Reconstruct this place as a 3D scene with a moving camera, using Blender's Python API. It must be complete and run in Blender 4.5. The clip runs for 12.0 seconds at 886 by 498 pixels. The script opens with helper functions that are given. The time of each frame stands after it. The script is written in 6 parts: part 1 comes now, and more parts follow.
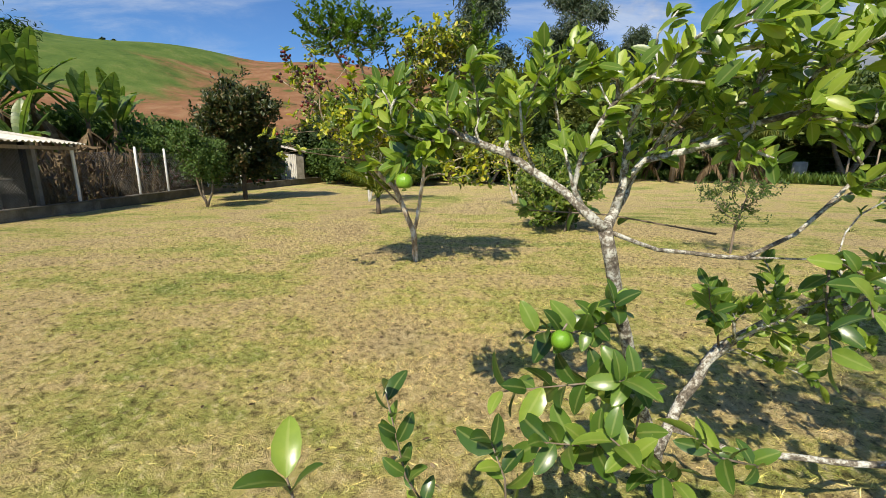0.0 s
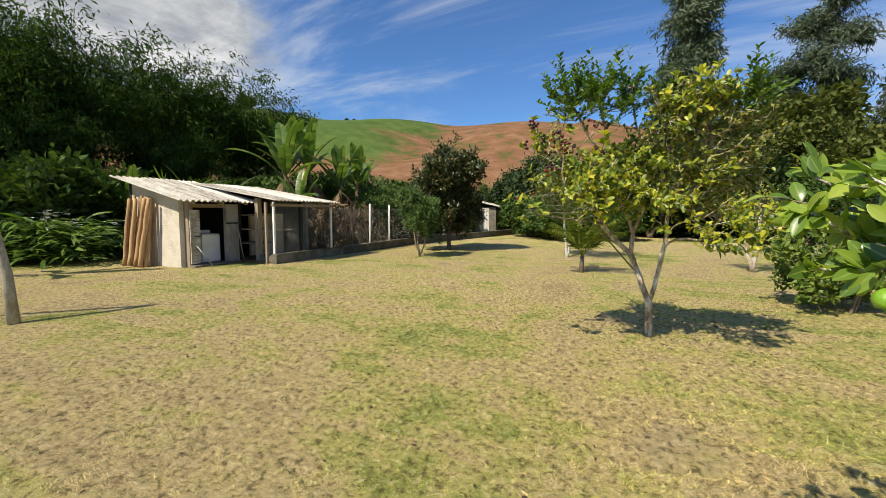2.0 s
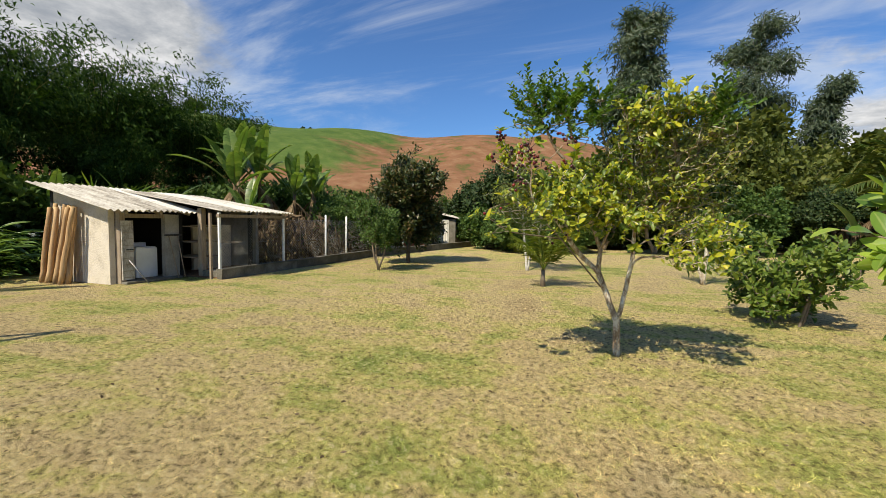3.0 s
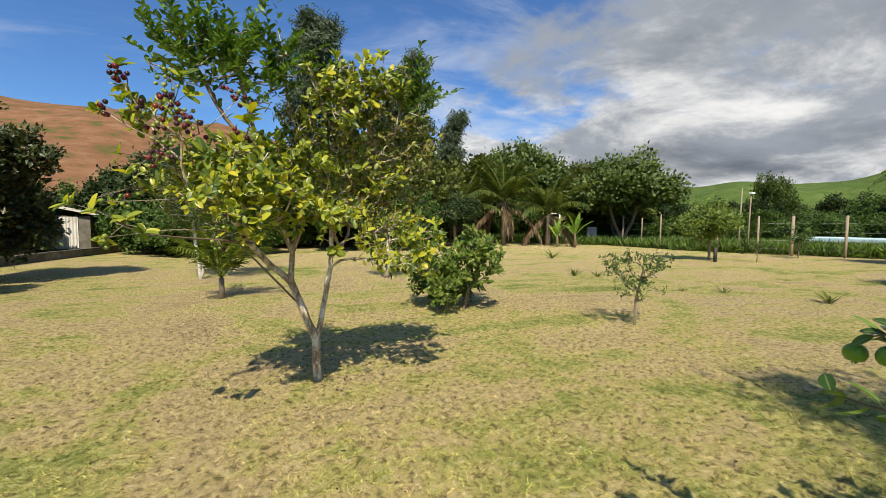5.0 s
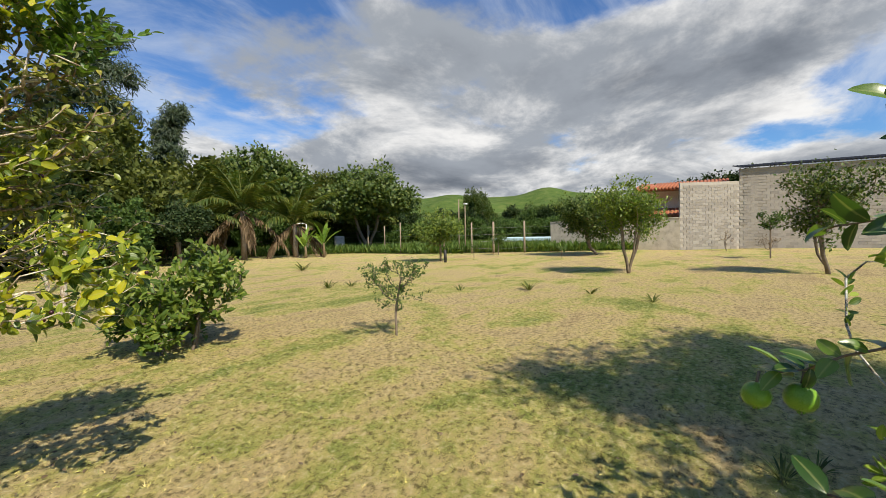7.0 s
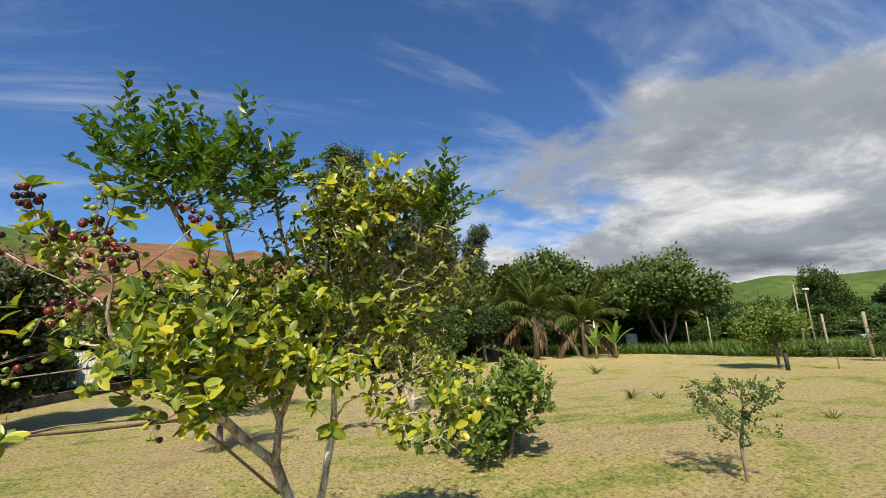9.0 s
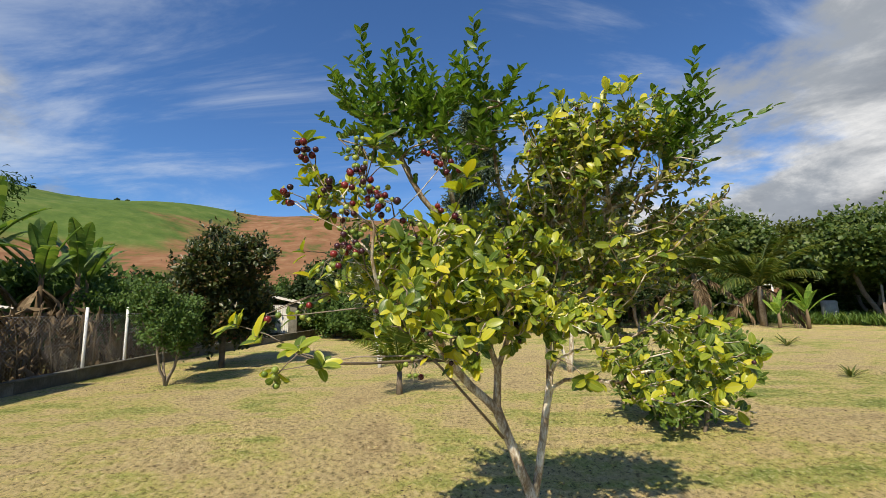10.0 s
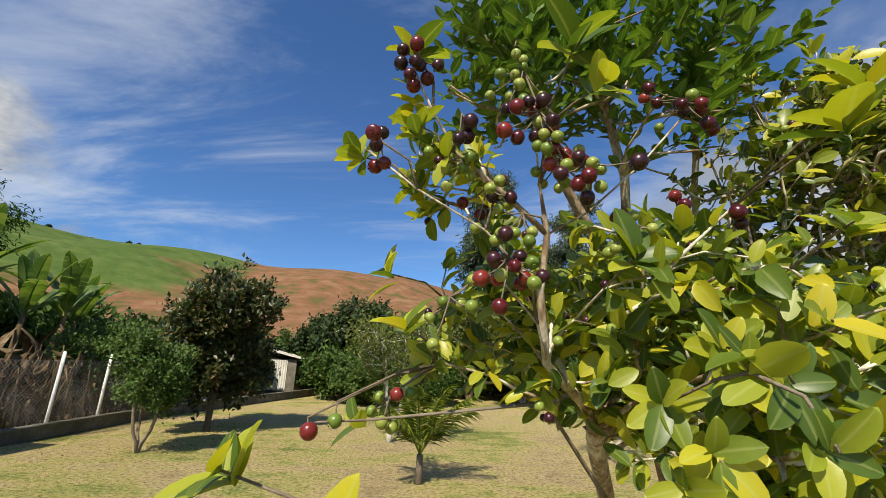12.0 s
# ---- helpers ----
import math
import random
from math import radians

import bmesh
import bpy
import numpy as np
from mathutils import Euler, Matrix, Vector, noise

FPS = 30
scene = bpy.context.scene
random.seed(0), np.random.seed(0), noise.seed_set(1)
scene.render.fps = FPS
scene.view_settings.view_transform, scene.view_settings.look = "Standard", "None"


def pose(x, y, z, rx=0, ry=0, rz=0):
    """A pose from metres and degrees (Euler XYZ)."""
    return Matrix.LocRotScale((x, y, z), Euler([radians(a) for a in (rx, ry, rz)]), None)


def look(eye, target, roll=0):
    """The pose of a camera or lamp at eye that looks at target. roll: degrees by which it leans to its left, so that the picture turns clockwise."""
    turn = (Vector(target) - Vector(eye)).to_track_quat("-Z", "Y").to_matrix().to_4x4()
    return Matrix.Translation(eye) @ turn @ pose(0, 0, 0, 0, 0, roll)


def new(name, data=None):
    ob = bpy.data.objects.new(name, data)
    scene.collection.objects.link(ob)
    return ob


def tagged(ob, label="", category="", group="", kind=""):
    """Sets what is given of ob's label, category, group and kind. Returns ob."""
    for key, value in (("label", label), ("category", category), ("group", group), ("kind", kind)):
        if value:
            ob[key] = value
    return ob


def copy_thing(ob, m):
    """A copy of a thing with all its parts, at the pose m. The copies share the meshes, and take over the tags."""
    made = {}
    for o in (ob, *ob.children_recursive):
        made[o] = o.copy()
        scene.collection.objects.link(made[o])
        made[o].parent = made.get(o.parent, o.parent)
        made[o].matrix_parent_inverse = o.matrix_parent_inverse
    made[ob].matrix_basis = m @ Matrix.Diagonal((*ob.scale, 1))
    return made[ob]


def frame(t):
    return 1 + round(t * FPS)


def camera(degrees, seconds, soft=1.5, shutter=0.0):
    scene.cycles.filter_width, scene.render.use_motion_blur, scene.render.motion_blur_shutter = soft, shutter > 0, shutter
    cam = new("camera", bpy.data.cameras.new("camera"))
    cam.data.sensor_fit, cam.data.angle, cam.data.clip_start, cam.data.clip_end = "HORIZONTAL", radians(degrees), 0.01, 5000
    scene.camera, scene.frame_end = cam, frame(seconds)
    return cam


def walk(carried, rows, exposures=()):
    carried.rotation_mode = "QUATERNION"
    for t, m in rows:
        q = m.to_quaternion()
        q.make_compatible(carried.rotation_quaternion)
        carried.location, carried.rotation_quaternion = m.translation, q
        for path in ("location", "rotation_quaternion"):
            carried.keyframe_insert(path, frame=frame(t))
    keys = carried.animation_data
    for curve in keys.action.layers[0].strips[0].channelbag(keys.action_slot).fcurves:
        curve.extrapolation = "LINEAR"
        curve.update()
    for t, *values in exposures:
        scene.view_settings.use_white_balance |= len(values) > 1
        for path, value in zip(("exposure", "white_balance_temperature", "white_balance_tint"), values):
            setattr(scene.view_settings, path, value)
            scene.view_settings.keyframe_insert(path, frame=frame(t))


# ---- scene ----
cam = camera(93.9, 12.0, soft=0.8)
# seconds, place, yaw, pitch, roll
ROWS = [
    (0, 0.020, -0.011, 1.478, 0.02, -11.98, -0.22),
    (0.5, -0.026, 0.001, 1.571, 4.25, -8.56, -0.80),
    (1, -0.165, 0.014, 1.604, 10.93, -6.71, -1.35),
    (1.5, -0.404, 0.062, 1.612, 18.48, -5.79, -1.15),
    (2, -0.670, 0.083, 1.611, 24.33, -5.14, -0.35),
    (2.5, -0.793, 0.132, 1.634, 25.09, -4.49, -0.31),
    (3, -0.853, 0.409, 1.663, 18.63, -3.58, -0.77),
    (5, -0.844, 1.581, 1.657, -22.78, -3.39, -0.47),
    (5.5, -0.616, 1.889, 1.636, -35.90, -4.16, -0.56),
    (6, -0.481, 2.067, 1.638, -47.90, -5.14, -0.54),
    (6.5, -0.420, 2.239, 1.632, -57.65, -5.84, -0.11),
    (8.5, -0.457, 2.330, 1.912, -33.28, 13.39, 4.56),
    (9, -0.545, 2.565, 1.895, -19.20, 12.07, 2.34),
    (9.5, -0.769, 2.688, 1.864, -7.10, 9.68, 0.80),
    (10, -1.092, 2.880, 1.835, -1.31, 7.50, 1.05),
    (10.5, -1.227, 3.257, 1.811, 0.32, 8.27, 0.97),
    (11, -1.444, 3.653, 1.854, -1.31, 10.95, 0.57),
    (11.5, -1.593, 3.880, 1.885, -3.06, 14.39, -0.56),
    (12, -1.650, 4.032, 1.906, -1.27, 15.78, -2.08),
]
EXPOSURES = []
walk(cam, [(t, pose(x, y, z, 90 + pitch, roll, yaw)) for t, x, y, z, yaw, pitch, roll in ROWS], EXPOSURES)
scene.view_settings.exposure = 0.48
scene.view_settings.use_white_balance = True
scene.view_settings.white_balance_temperature = 6950

# ---- sky and sun ----
SUN_DIR = Vector((-0.34, -0.85, 1.0)).normalized()   # towards the sun


def link(nt, a, b):
    nt.links.new(a, b)


def math_node(nt, op, a, b=None, clamp=False):
    n = nt.nodes.new("ShaderNodeMath")
    n.operation = op
    n.use_clamp = clamp
    for i, v in enumerate((a, b)):
        if v is None:
            continue
        if isinstance(v, (int, float)):
            n.inputs[i].default_value = v
        else:
            nt.links.new(v, n.inputs[i])
    return n.outputs[0]


def ramp_node(nt, fac, stops):
    n = nt.nodes.new("ShaderNodeValToRGB")
    els = n.color_ramp.elements
    while len(els) > 1:
        els.remove(els[-1])
    els[0].position, els[0].color = stops[0][0], (*stops[0][1], 1)
    for p, c in stops[1:]:
        e = els.new(p)
        e.color = (*c, 1)
    nt.links.new(fac, n.inputs[0])
    return n.outputs[0]


def mix_node(nt, fac, a, b, blend="MIX"):
    n = nt.nodes.new("ShaderNodeMix")
    n.data_type, n.blend_type = "RGBA", blend
    for i, v in ((0, fac), (6, a), (7, b)):
        if isinstance(v, (int, float)):
            n.inputs[i].default_value = v
        elif isinstance(v, tuple):
            n.inputs[i].default_value = (*v, 1)
        else:
            nt.links.new(v, n.inputs[i])
    return n.outputs[2]


def noise_node(nt, vec, scale, detail=4.0, rough=0.55, distort=0.0, dims="3D"):
    n = nt.nodes.new("ShaderNodeTexNoise")
    n.noise_dimensions = dims
    n.inputs["Scale"].default_value = scale
    n.inputs["Detail"].default_value = detail
    n.inputs["Roughness"].default_value = rough
    n.inputs["Distortion"].default_value = distort
    nt.links.new(vec, n.inputs["Vector"])
    return n.outputs[0]


def map_node(nt, v, a, b, c=0.0, d=1.0, smooth=True):
    n = nt.nodes.new("ShaderNodeMapRange")
    n.interpolation_type = "SMOOTHSTEP" if smooth else "LINEAR"
    nt.links.new(v, n.inputs[0])
    for i, q in enumerate((a, b, c, d)):
        n.inputs[i + 1].default_value = q
    return n.outputs[0]


def dot_node(nt, v, vec):
    n = nt.nodes.new("ShaderNodeVectorMath")
    n.operation = "DOT_PRODUCT"
    nt.links.new(v, n.inputs[0])
    n.inputs[1].default_value = vec
    return n.outputs["Value"]


def build_sky():
    world = bpy.data.worlds.new("sky")
    scene.world = world
    world.use_nodes = True
    nt = world.node_tree
    nt.nodes.clear()
    out = nt.nodes.new("ShaderNodeOutputWorld")
    bg = nt.nodes.new("ShaderNodeBackground")
    sky = nt.nodes.new("ShaderNodeTexSky")
    sky.sky_type, sky.sun_disc = "NISHITA", False
    sky.sun_elevation = math.asin(SUN_DIR.z)
    sky.sun_rotation = math.atan2(SUN_DIR.x, SUN_DIR.y)
    sky.air_density, sky.dust_density, sky.ozone_density = 1.0, 0.4, 2.5
    tc = nt.nodes.new("ShaderNodeTexCoord")
    d = tc.outputs["Generated"]
    sep = nt.nodes.new("ShaderNodeSeparateXYZ")
    link(nt, d, sep.inputs[0])
    # the clouds lie on a flat layer overhead
    h = math_node(nt, "ADD", math_node(nt, "MAXIMUM", sep.outputs[2], 0.0), 0.24)
    comb = nt.nodes.new("ShaderNodeCombineXYZ")
    link(nt, math_node(nt, "DIVIDE", sep.outputs[0], h), comb.inputs[0])
    link(nt, math_node(nt, "DIVIDE", sep.outputs[1], h), comb.inputs[1])
    flat = comb.outputs[0]
    big = noise_node(nt, flat, 0.95, 10.0, 0.57, 0.15)
    # more cloud towards the east, and a bank in the west
    east = dot_node(nt, d, (0.86, 0.46, 0.20))
    west = dot_node(nt, d, (-0.80, 0.50, 0.36))
    cover = math_node(nt, "ADD", map_node(nt, east, 0.62, 0.94, 0.0, 0.25), map_node(nt, west, 0.84, 0.98, 0.0, 0.14))
    high = map_node(nt, sep.outputs[2], 0.30, 0.50, 0.0, -0.20)
    dens = math_node(nt, "ADD", math_node(nt, "ADD", big, cover), high)
    cumulus = map_node(nt, dens, 0.57, 0.665)
    # streaks of thin high cloud
    mp = nt.nodes.new("ShaderNodeMapping")
    link(nt, flat, mp.inputs[0])
    mp.inputs["Rotation"].default_value = (0, 0, radians(35))
    mp.inputs["Scale"].default_value = (0.45, 1.3, 1)
    thin = noise_node(nt, mp.outputs[0], 1.6, 8.0, 0.62, 0.6)
    cirrus = map_node(nt, thin, 0.45, 0.74, 0.0, 0.62)
    # grey undersides where the cloud is deep
    deep = map_node(nt, dens, 0.64, 0.94, 0.0, 1.0)
    lump = noise_node(nt, flat, 1.5, 9.0, 0.6, 0.3)
    shade = math_node(nt, "MULTIPLY", deep, map_node(nt, lump, 0.30, 0.66, 0.1, 1.0))
    bright = map_node(nt, noise_node(nt, flat, 1.3, 10.0, 0.64, 0.3), 0.43, 0.66)
    ccol = mix_node(nt, shade, mix_node(nt, bright, (2.6, 2.95, 3.5), (6.9, 7.1, 7.4)), (1.0, 1.2, 1.55))
    col = mix_node(nt, cirrus, mix_node(nt, 1.0, sky.outputs[0], (0.46, 0.75, 1.10), "MULTIPLY"), (5.2, 5.8, 6.6))
    col = mix_node(nt, cumulus, col, ccol)
    link(nt, col, bg.inputs[0])
    bg.inputs[1].default_value = 0.096
    link(nt, bg.outputs[0], out.inputs[0])


build_sky()
sun = bpy.data.lights.new("sun", "SUN")
sun.energy, sun.angle, sun.color = 4.45, radians(0.53), (1.0, 0.94, 0.81)
new("sun", sun).matrix_world = look(SUN_DIR * 60, (0, 0, 0))


# ---- materials ----
def blank(name):
    m = bpy.data.materials.new(name)
    m.use_nodes = True
    nt = m.node_tree
    nt.nodes.clear()
    out = nt.nodes.new("ShaderNodeOutputMaterial")
    return m, nt, out


def principled(nt, out, color, rough, metal=0.0, spec=0.35, bump=None, strength=0.3, dist=0.02):
    p = nt.nodes.new("ShaderNodeBsdfPrincipled")
    if isinstance(color, tuple):
        p.inputs["Base Color"].default_value = (*color, 1)
    else:
        link(nt, color, p.inputs["Base Color"])
    if isinstance(rough, float):
        p.inputs["Roughness"].default_value = rough
    else:
        link(nt, rough, p.inputs["Roughness"])
    p.inputs["Metallic"].default_value = metal
    p.inputs["Specular IOR Level"].default_value = spec
    if bump is not None:
        b = nt.nodes.new("ShaderNodeBump")
        b.inputs["Strength"].default_value = strength
        b.inputs["Distance"].default_value = dist
        link(nt, bump, b.inputs["Height"])
        link(nt, b.outputs[0], p.inputs["Normal"])
    if out is not None:
        link(nt, p.outputs[0], out.inputs[0])
    return p


def coords(nt, kind="Object"):
    return nt.nodes.new("ShaderNodeTexCoord").outputs[kind]


def surface(name, stops, scale=4.0, fine=45.0, rough=0.8, metal=0.0, spec=0.3, bump=0.35, dist=0.01, squash=(1, 1, 1), vary=0.12):
    """A surface with stains at one scale and grain at a finer one."""
    m, nt, out = blank(name)
    mp = nt.nodes.new("ShaderNodeMapping")
    link(nt, coords(nt), mp.inputs[0])
    mp.inputs["Scale"].default_value = squash
    big = noise_node(nt, mp.outputs[0], scale, 5.0, 0.6)
    small = noise_node(nt, mp.outputs[0], fine, 3.0, 0.6)
    info = nt.nodes.new("ShaderNodeObjectInfo")
    f = math_node(nt, "ADD", math_node(nt, "MULTIPLY", big, 0.65), math_node(nt, "MULTIPLY", small, 0.35))
    f = math_node(nt, "ADD", f, math_node(nt, "MULTIPLY", math_node(nt, "SUBTRACT", info.outputs["Random"], 0.5), vary), True)
    col = ramp_node(nt, f, stops)
    r = map_node(nt, big, 0.2, 0.8, max(rough - 0.1, 0.05), min(rough + 0.1, 1.0))
    principled(nt, out, col, r, metal, spec, math_node(nt, "ADD", big, small), bump, dist)
    return m


def leaf_material(name, stops, rough=0.42, trans=0.32, spec=0.45, tint=(1.25, 1.3, 0.55)):
    """Leaves that let some light through; each leaf has its own shade."""
    m, nt, out = blank(name)
    geo = nt.nodes.new("ShaderNodeNewGeometry")
    info = nt.nodes.new("ShaderNodeObjectInfo")
    f = math_node(nt, "FRACT", math_node(nt, "ADD", geo.outputs["Random Per Island"], info.outputs["Random"]))
    n1 = noise_node(nt, coords(nt), 45.0, 3.0)
    f2 = math_node(nt, "ADD", math_node(nt, "MULTIPLY", f, 0.86), math_node(nt, "MULTIPLY", n1, 0.14), True)
    col = ramp_node(nt, f2, stops)
    at = nt.nodes.new("ShaderNodeAttribute")
    at.attribute_name = "rib"
    vein = map_node(nt, at.outputs["Fac"], 0.80, 0.98, 0.0, 0.55)
    col = mix_node(nt, vein, col, mix_node(nt, 0.5, col, (0.50, 0.52, 0.20)))
    p = principled(nt, None, col, rough, 0.0, spec, n1, 0.15, 0.002)
    t = nt.nodes.new("ShaderNodeBsdfTranslucent")
    link(nt, mix_node(nt, 1.0, col, tint, "MULTIPLY"), t.inputs[0])
    mx = nt.nodes.new("ShaderNodeMixShader")
    mx.inputs[0].default_value = trans
    link(nt, p.outputs[0], mx.inputs[1])
    link(nt, t.outputs[0], mx.inputs[2])
    link(nt, mx.outputs[0], out.inputs[0])
    return m


def lawn_color(nt):
    """Mown turf: dry straw, bare brown and green patches."""
    v = coords(nt)
    a = noise_node(nt, v, 0.34, 4.0, 0.55, 1.2)
    # worn bands left by the mower
    mp = nt.nodes.new("ShaderNodeMapping")
    link(nt, v, mp.inputs[0])
    mp.inputs["Rotation"].default_value = (0, 0, radians(28))
    mp.inputs["Scale"].default_value = (0.30, 1.5, 1)
    g = noise_node(nt, mp.outputs[0], 0.9, 5.0, 0.6, 1.0)
    b = noise_node(nt, v, 2.6, 6.0, 0.70, 0.4)
    c = noise_node(nt, v, 15.0, 5.0, 0.72)
    e = noise_node(nt, v, 130.0, 3.0, 0.6)
    f = math_node(nt, "ADD", math_node(nt, "MULTIPLY", a, 0.62), math_node(nt, "MULTIPLY", g, 0.40))
    f = math_node(nt, "ADD", f, math_node(nt, "MULTIPLY", b, 0.42))
    f = math_node(nt, "SUBTRACT", f, 0.207)
    col = ramp_node(nt, f, [(0.35, (0.26, 0.32, 0.07)), (0.42, (0.43, 0.44, 0.115)), (0.475, (0.62, 0.54, 0.18)), (0.53, (0.69, 0.54, 0.245)), (0.585, (0.66, 0.505, 0.25)), (0.66, (0.54, 0.395, 0.20))])
    # shadowed hollows and sunlit tips of the tufts, put into the colour
    col = mix_node(nt, map_node(nt, c, 0.34, 0.52, 0.80, 0.0), col, (0.13, 0.10, 0.04))
    col = mix_node(nt, map_node(nt, c, 0.53, 0.64, 0.0, 0.65), col, (0.82, 0.70, 0.38))
    col = mix_node(nt, map_node(nt, e, 0.55, 0.75, 0.0, 0.4), col, (0.62, 0.54, 0.30))
    # scraps of dead leaf and soil between the blades
    k = noise_node(nt, v, 6.5, 3.0, 0.75)
    col = mix_node(nt, map_node(nt, k, 0.63, 0.70, 0.0, 0.62), col, (0.17, 0.11, 0.06))
    return col, math_node(nt, "ADD", c, math_node(nt, "MULTIPLY", e, 0.5))


def lawn_material():
    m, nt, out = blank("mown_lawn")
    col, h = lawn_color(nt)
    principled(nt, out, col, 0.95, 0.0, 0.1, h, 1.0, 0.09)
    return m


def blade_material():
    m, nt, out = blank("grass_blades")
    col, h = lawn_color(nt)
    geo = nt.nodes.new("ShaderNodeNewGeometry")
    k = ramp_node(nt, geo.outputs["Random Per Island"], [(0.0, (0.38, 0.48, 0.28)), (0.4, (0.84, 0.91, 0.74)), (0.7, (1.12, 1.10, 0.98)), (1.0, (1.38, 1.32, 1.18))])
    col = mix_node(nt, 1.0, col, k, "MULTIPLY")
    principled(nt, out, col, 0.8, 0.0, 0.15)
    return m


LAWN, BLADES = lawn_material(), blade_material()
GUAVA_LEAF = leaf_material("guava_leaf", [(0.0, (0.05, 0.10, 0.015)), (0.28, (0.11, 0.17, 0.022)), (0.55, (0.28, 0.33, 0.03)), (0.82, (0.47, 0.46, 0.035)), (0.95, (0.56, 0.47, 0.03)), (1.0, (0.48, 0.24, 0.03))], 0.38, 0.38)
GUAVA_DARK = leaf_material("guava_green_leaf", [(0.0, (0.035, 0.085, 0.014)), (0.5, (0.075, 0.155, 0.022)), (1.0, (0.15, 0.25, 0.035))], 0.36, 0.32)
GUAVA_OLIVE = leaf_material("guava_olive_leaf", [(0.0, (0.05, 0.075, 0.018)), (0.35, (0.12, 0.145, 0.03)), (0.65, (0.22, 0.235, 0.045)), (0.88, (0.36, 0.34, 0.06)), (1.0, (0.46, 0.31, 0.05))], 0.45, 0.35, 0.35)
CITRUS_LEAF = leaf_material("citrus_leaf", [(0.0, (0.06, 0.125, 0.02)), (0.35, (0.15, 0.25, 0.034)), (0.7, (0.27, 0.38, 0.05)), (0.93, (0.40, 0.48, 0.08)), (1.0, (0.44, 0.41, 0.06))], 0.34, 0.40)
CITRUS_DARK = leaf_material("citrus_dark_leaf", [(0.0, (0.030, 0.075, 0.016)), (0.4, (0.065, 0.135, 0.024)), (0.72, (0.13, 0.225, 0.036)), (0.92, (0.26, 0.36, 0.055)), (1.0, (0.46, 0.43, 0.06))], 0.28, 0.33, 0.5)
TREE_LEAF = leaf_material("tree_leaf", [(0.0, (0.030, 0.065, 0.014)), (0.5, (0.062, 0.115, 0.024)), (1.0, (0.12, 0.18, 0.04))], 0.62, 0.25, 0.22)
DARK_LEAF = leaf_material("dark_leaf", [(0.0, (0.014, 0.030, 0.010)), (0.6, (0.032, 0.058, 0.016)), (0.9, (0.06, 0.085, 0.025)), (1.0, (0.14, 0.085, 0.05))], 0.62, 0.2, 0.22)
OLIVE_LEAF = leaf_material("olive_leaf", [(0.0, (0.055, 0.075, 0.02)), (0.5, (0.10, 0.125, 0.028)), (1.0, (0.17, 0.18, 0.04))], 0.62, 0.3, 0.22)
BAMBOO_LEAF = leaf_material("bamboo_leaf", [(0.0, (0.012, 0.034, 0.007)), (0.5, (0.030, 0.070, 0.012)), (0.85, (0.060, 0.115, 0.020)), (1.0, (0.10, 0.16, 0.030))], 0.75, 0.3, 0.12)
MANGO_LEAF = leaf_material("mango_leaf", [(0.0, (0.018, 0.034, 0.010)), (0.45, (0.042, 0.062, 0.018)), (0.72, (0.085, 0.095, 0.028)), (0.88, (0.15, 0.10, 0.045)), (1.0, (0.20, 0.11, 0.06))], 0.42, 0.25, 0.4)
EUC_LEAF = leaf_material("eucalyptus_leaf", [(0.0, (0.030, 0.055, 0.030)), (0.6, (0.055, 0.085, 0.045)), (1.0, (0.10, 0.13, 0.065))], 0.5, 0.25)
BANANA_LEAF = leaf_material("banana_leaf", [(0.0, (0.06, 0.125, 0.028)), (0.5, (0.125, 0.205, 0.045)), (1.0, (0.23, 0.30, 0.08))], 0.38, 0.4)
YOUNG_BANANA = leaf_material("young_banana_leaf", [(0.0, (0.13, 0.24, 0.04)), (0.5, (0.22, 0.36, 0.06)), (1.0, (0.34, 0.46, 0.10))], 0.4, 0.45)
LILY_LEAF = leaf_material("lily_leaf", [(0.0, (0.05, 0.105, 0.022)), (0.5, (0.11, 0.19, 0.04)), (1.0, (0.20, 0.29, 0.07))], 0.35, 0.35, 0.5)
COCONUT_LEAF = leaf_material("coconut_leaf", [(0.0, (0.045, 0.085, 0.018)), (0.55, (0.10, 0.145, 0.028)), (1.0, (0.22, 0.21, 0.05))], 0.45, 0.35)
ORCHARD_LEAF = leaf_material("orchard_leaf", [(0.0, (0.06, 0.11, 0.02)), (0.5, (0.125, 0.19, 0.03)), (0.9, (0.22, 0.27, 0.045)), (1.0, (0.32, 0.30, 0.05))], 0.45, 0.35, 0.35)
SHADE_LEAF = leaf_material("shade_tree_leaf", [(0.0, (0.034, 0.066, 0.016)), (0.5, (0.075, 0.120, 0.026)), (1.0, (0.16, 0.195, 0.05))], 0.5, 0.3, 0.3)
DRY_LEAF = leaf_material("dry_leaf", [(0.0, (0.09, 0.062, 0.035)), (0.6, (0.17, 0.12, 0.07)), (1.0, (0.28, 0.21, 0.13))], 0.85, 0.15, 0.1, (1.0, 0.9, 0.8))
PALM_LEAF = leaf_material("palm_leaf", [(0.0, (0.07, 0.12, 0.018)), (0.5, (0.15, 0.20, 0.025)), (1.0, (0.28, 0.29, 0.04))], 0.42, 0.35)
FIELD_LEAF = leaf_material("field_grass", [(0.0, (0.06, 0.12, 0.02)), (0.6, (0.11, 0.19, 0.03)), (1.0, (0.20, 0.26, 0.06))], 0.6, 0.35)
BARK = surface("bark", [(0.25, (0.10, 0.075, 0.05)), (0.5, (0.20, 0.155, 0.11)), (0.75, (0.32, 0.27, 0.21))], 9.0, 60.0, 0.9, bump=0.7)
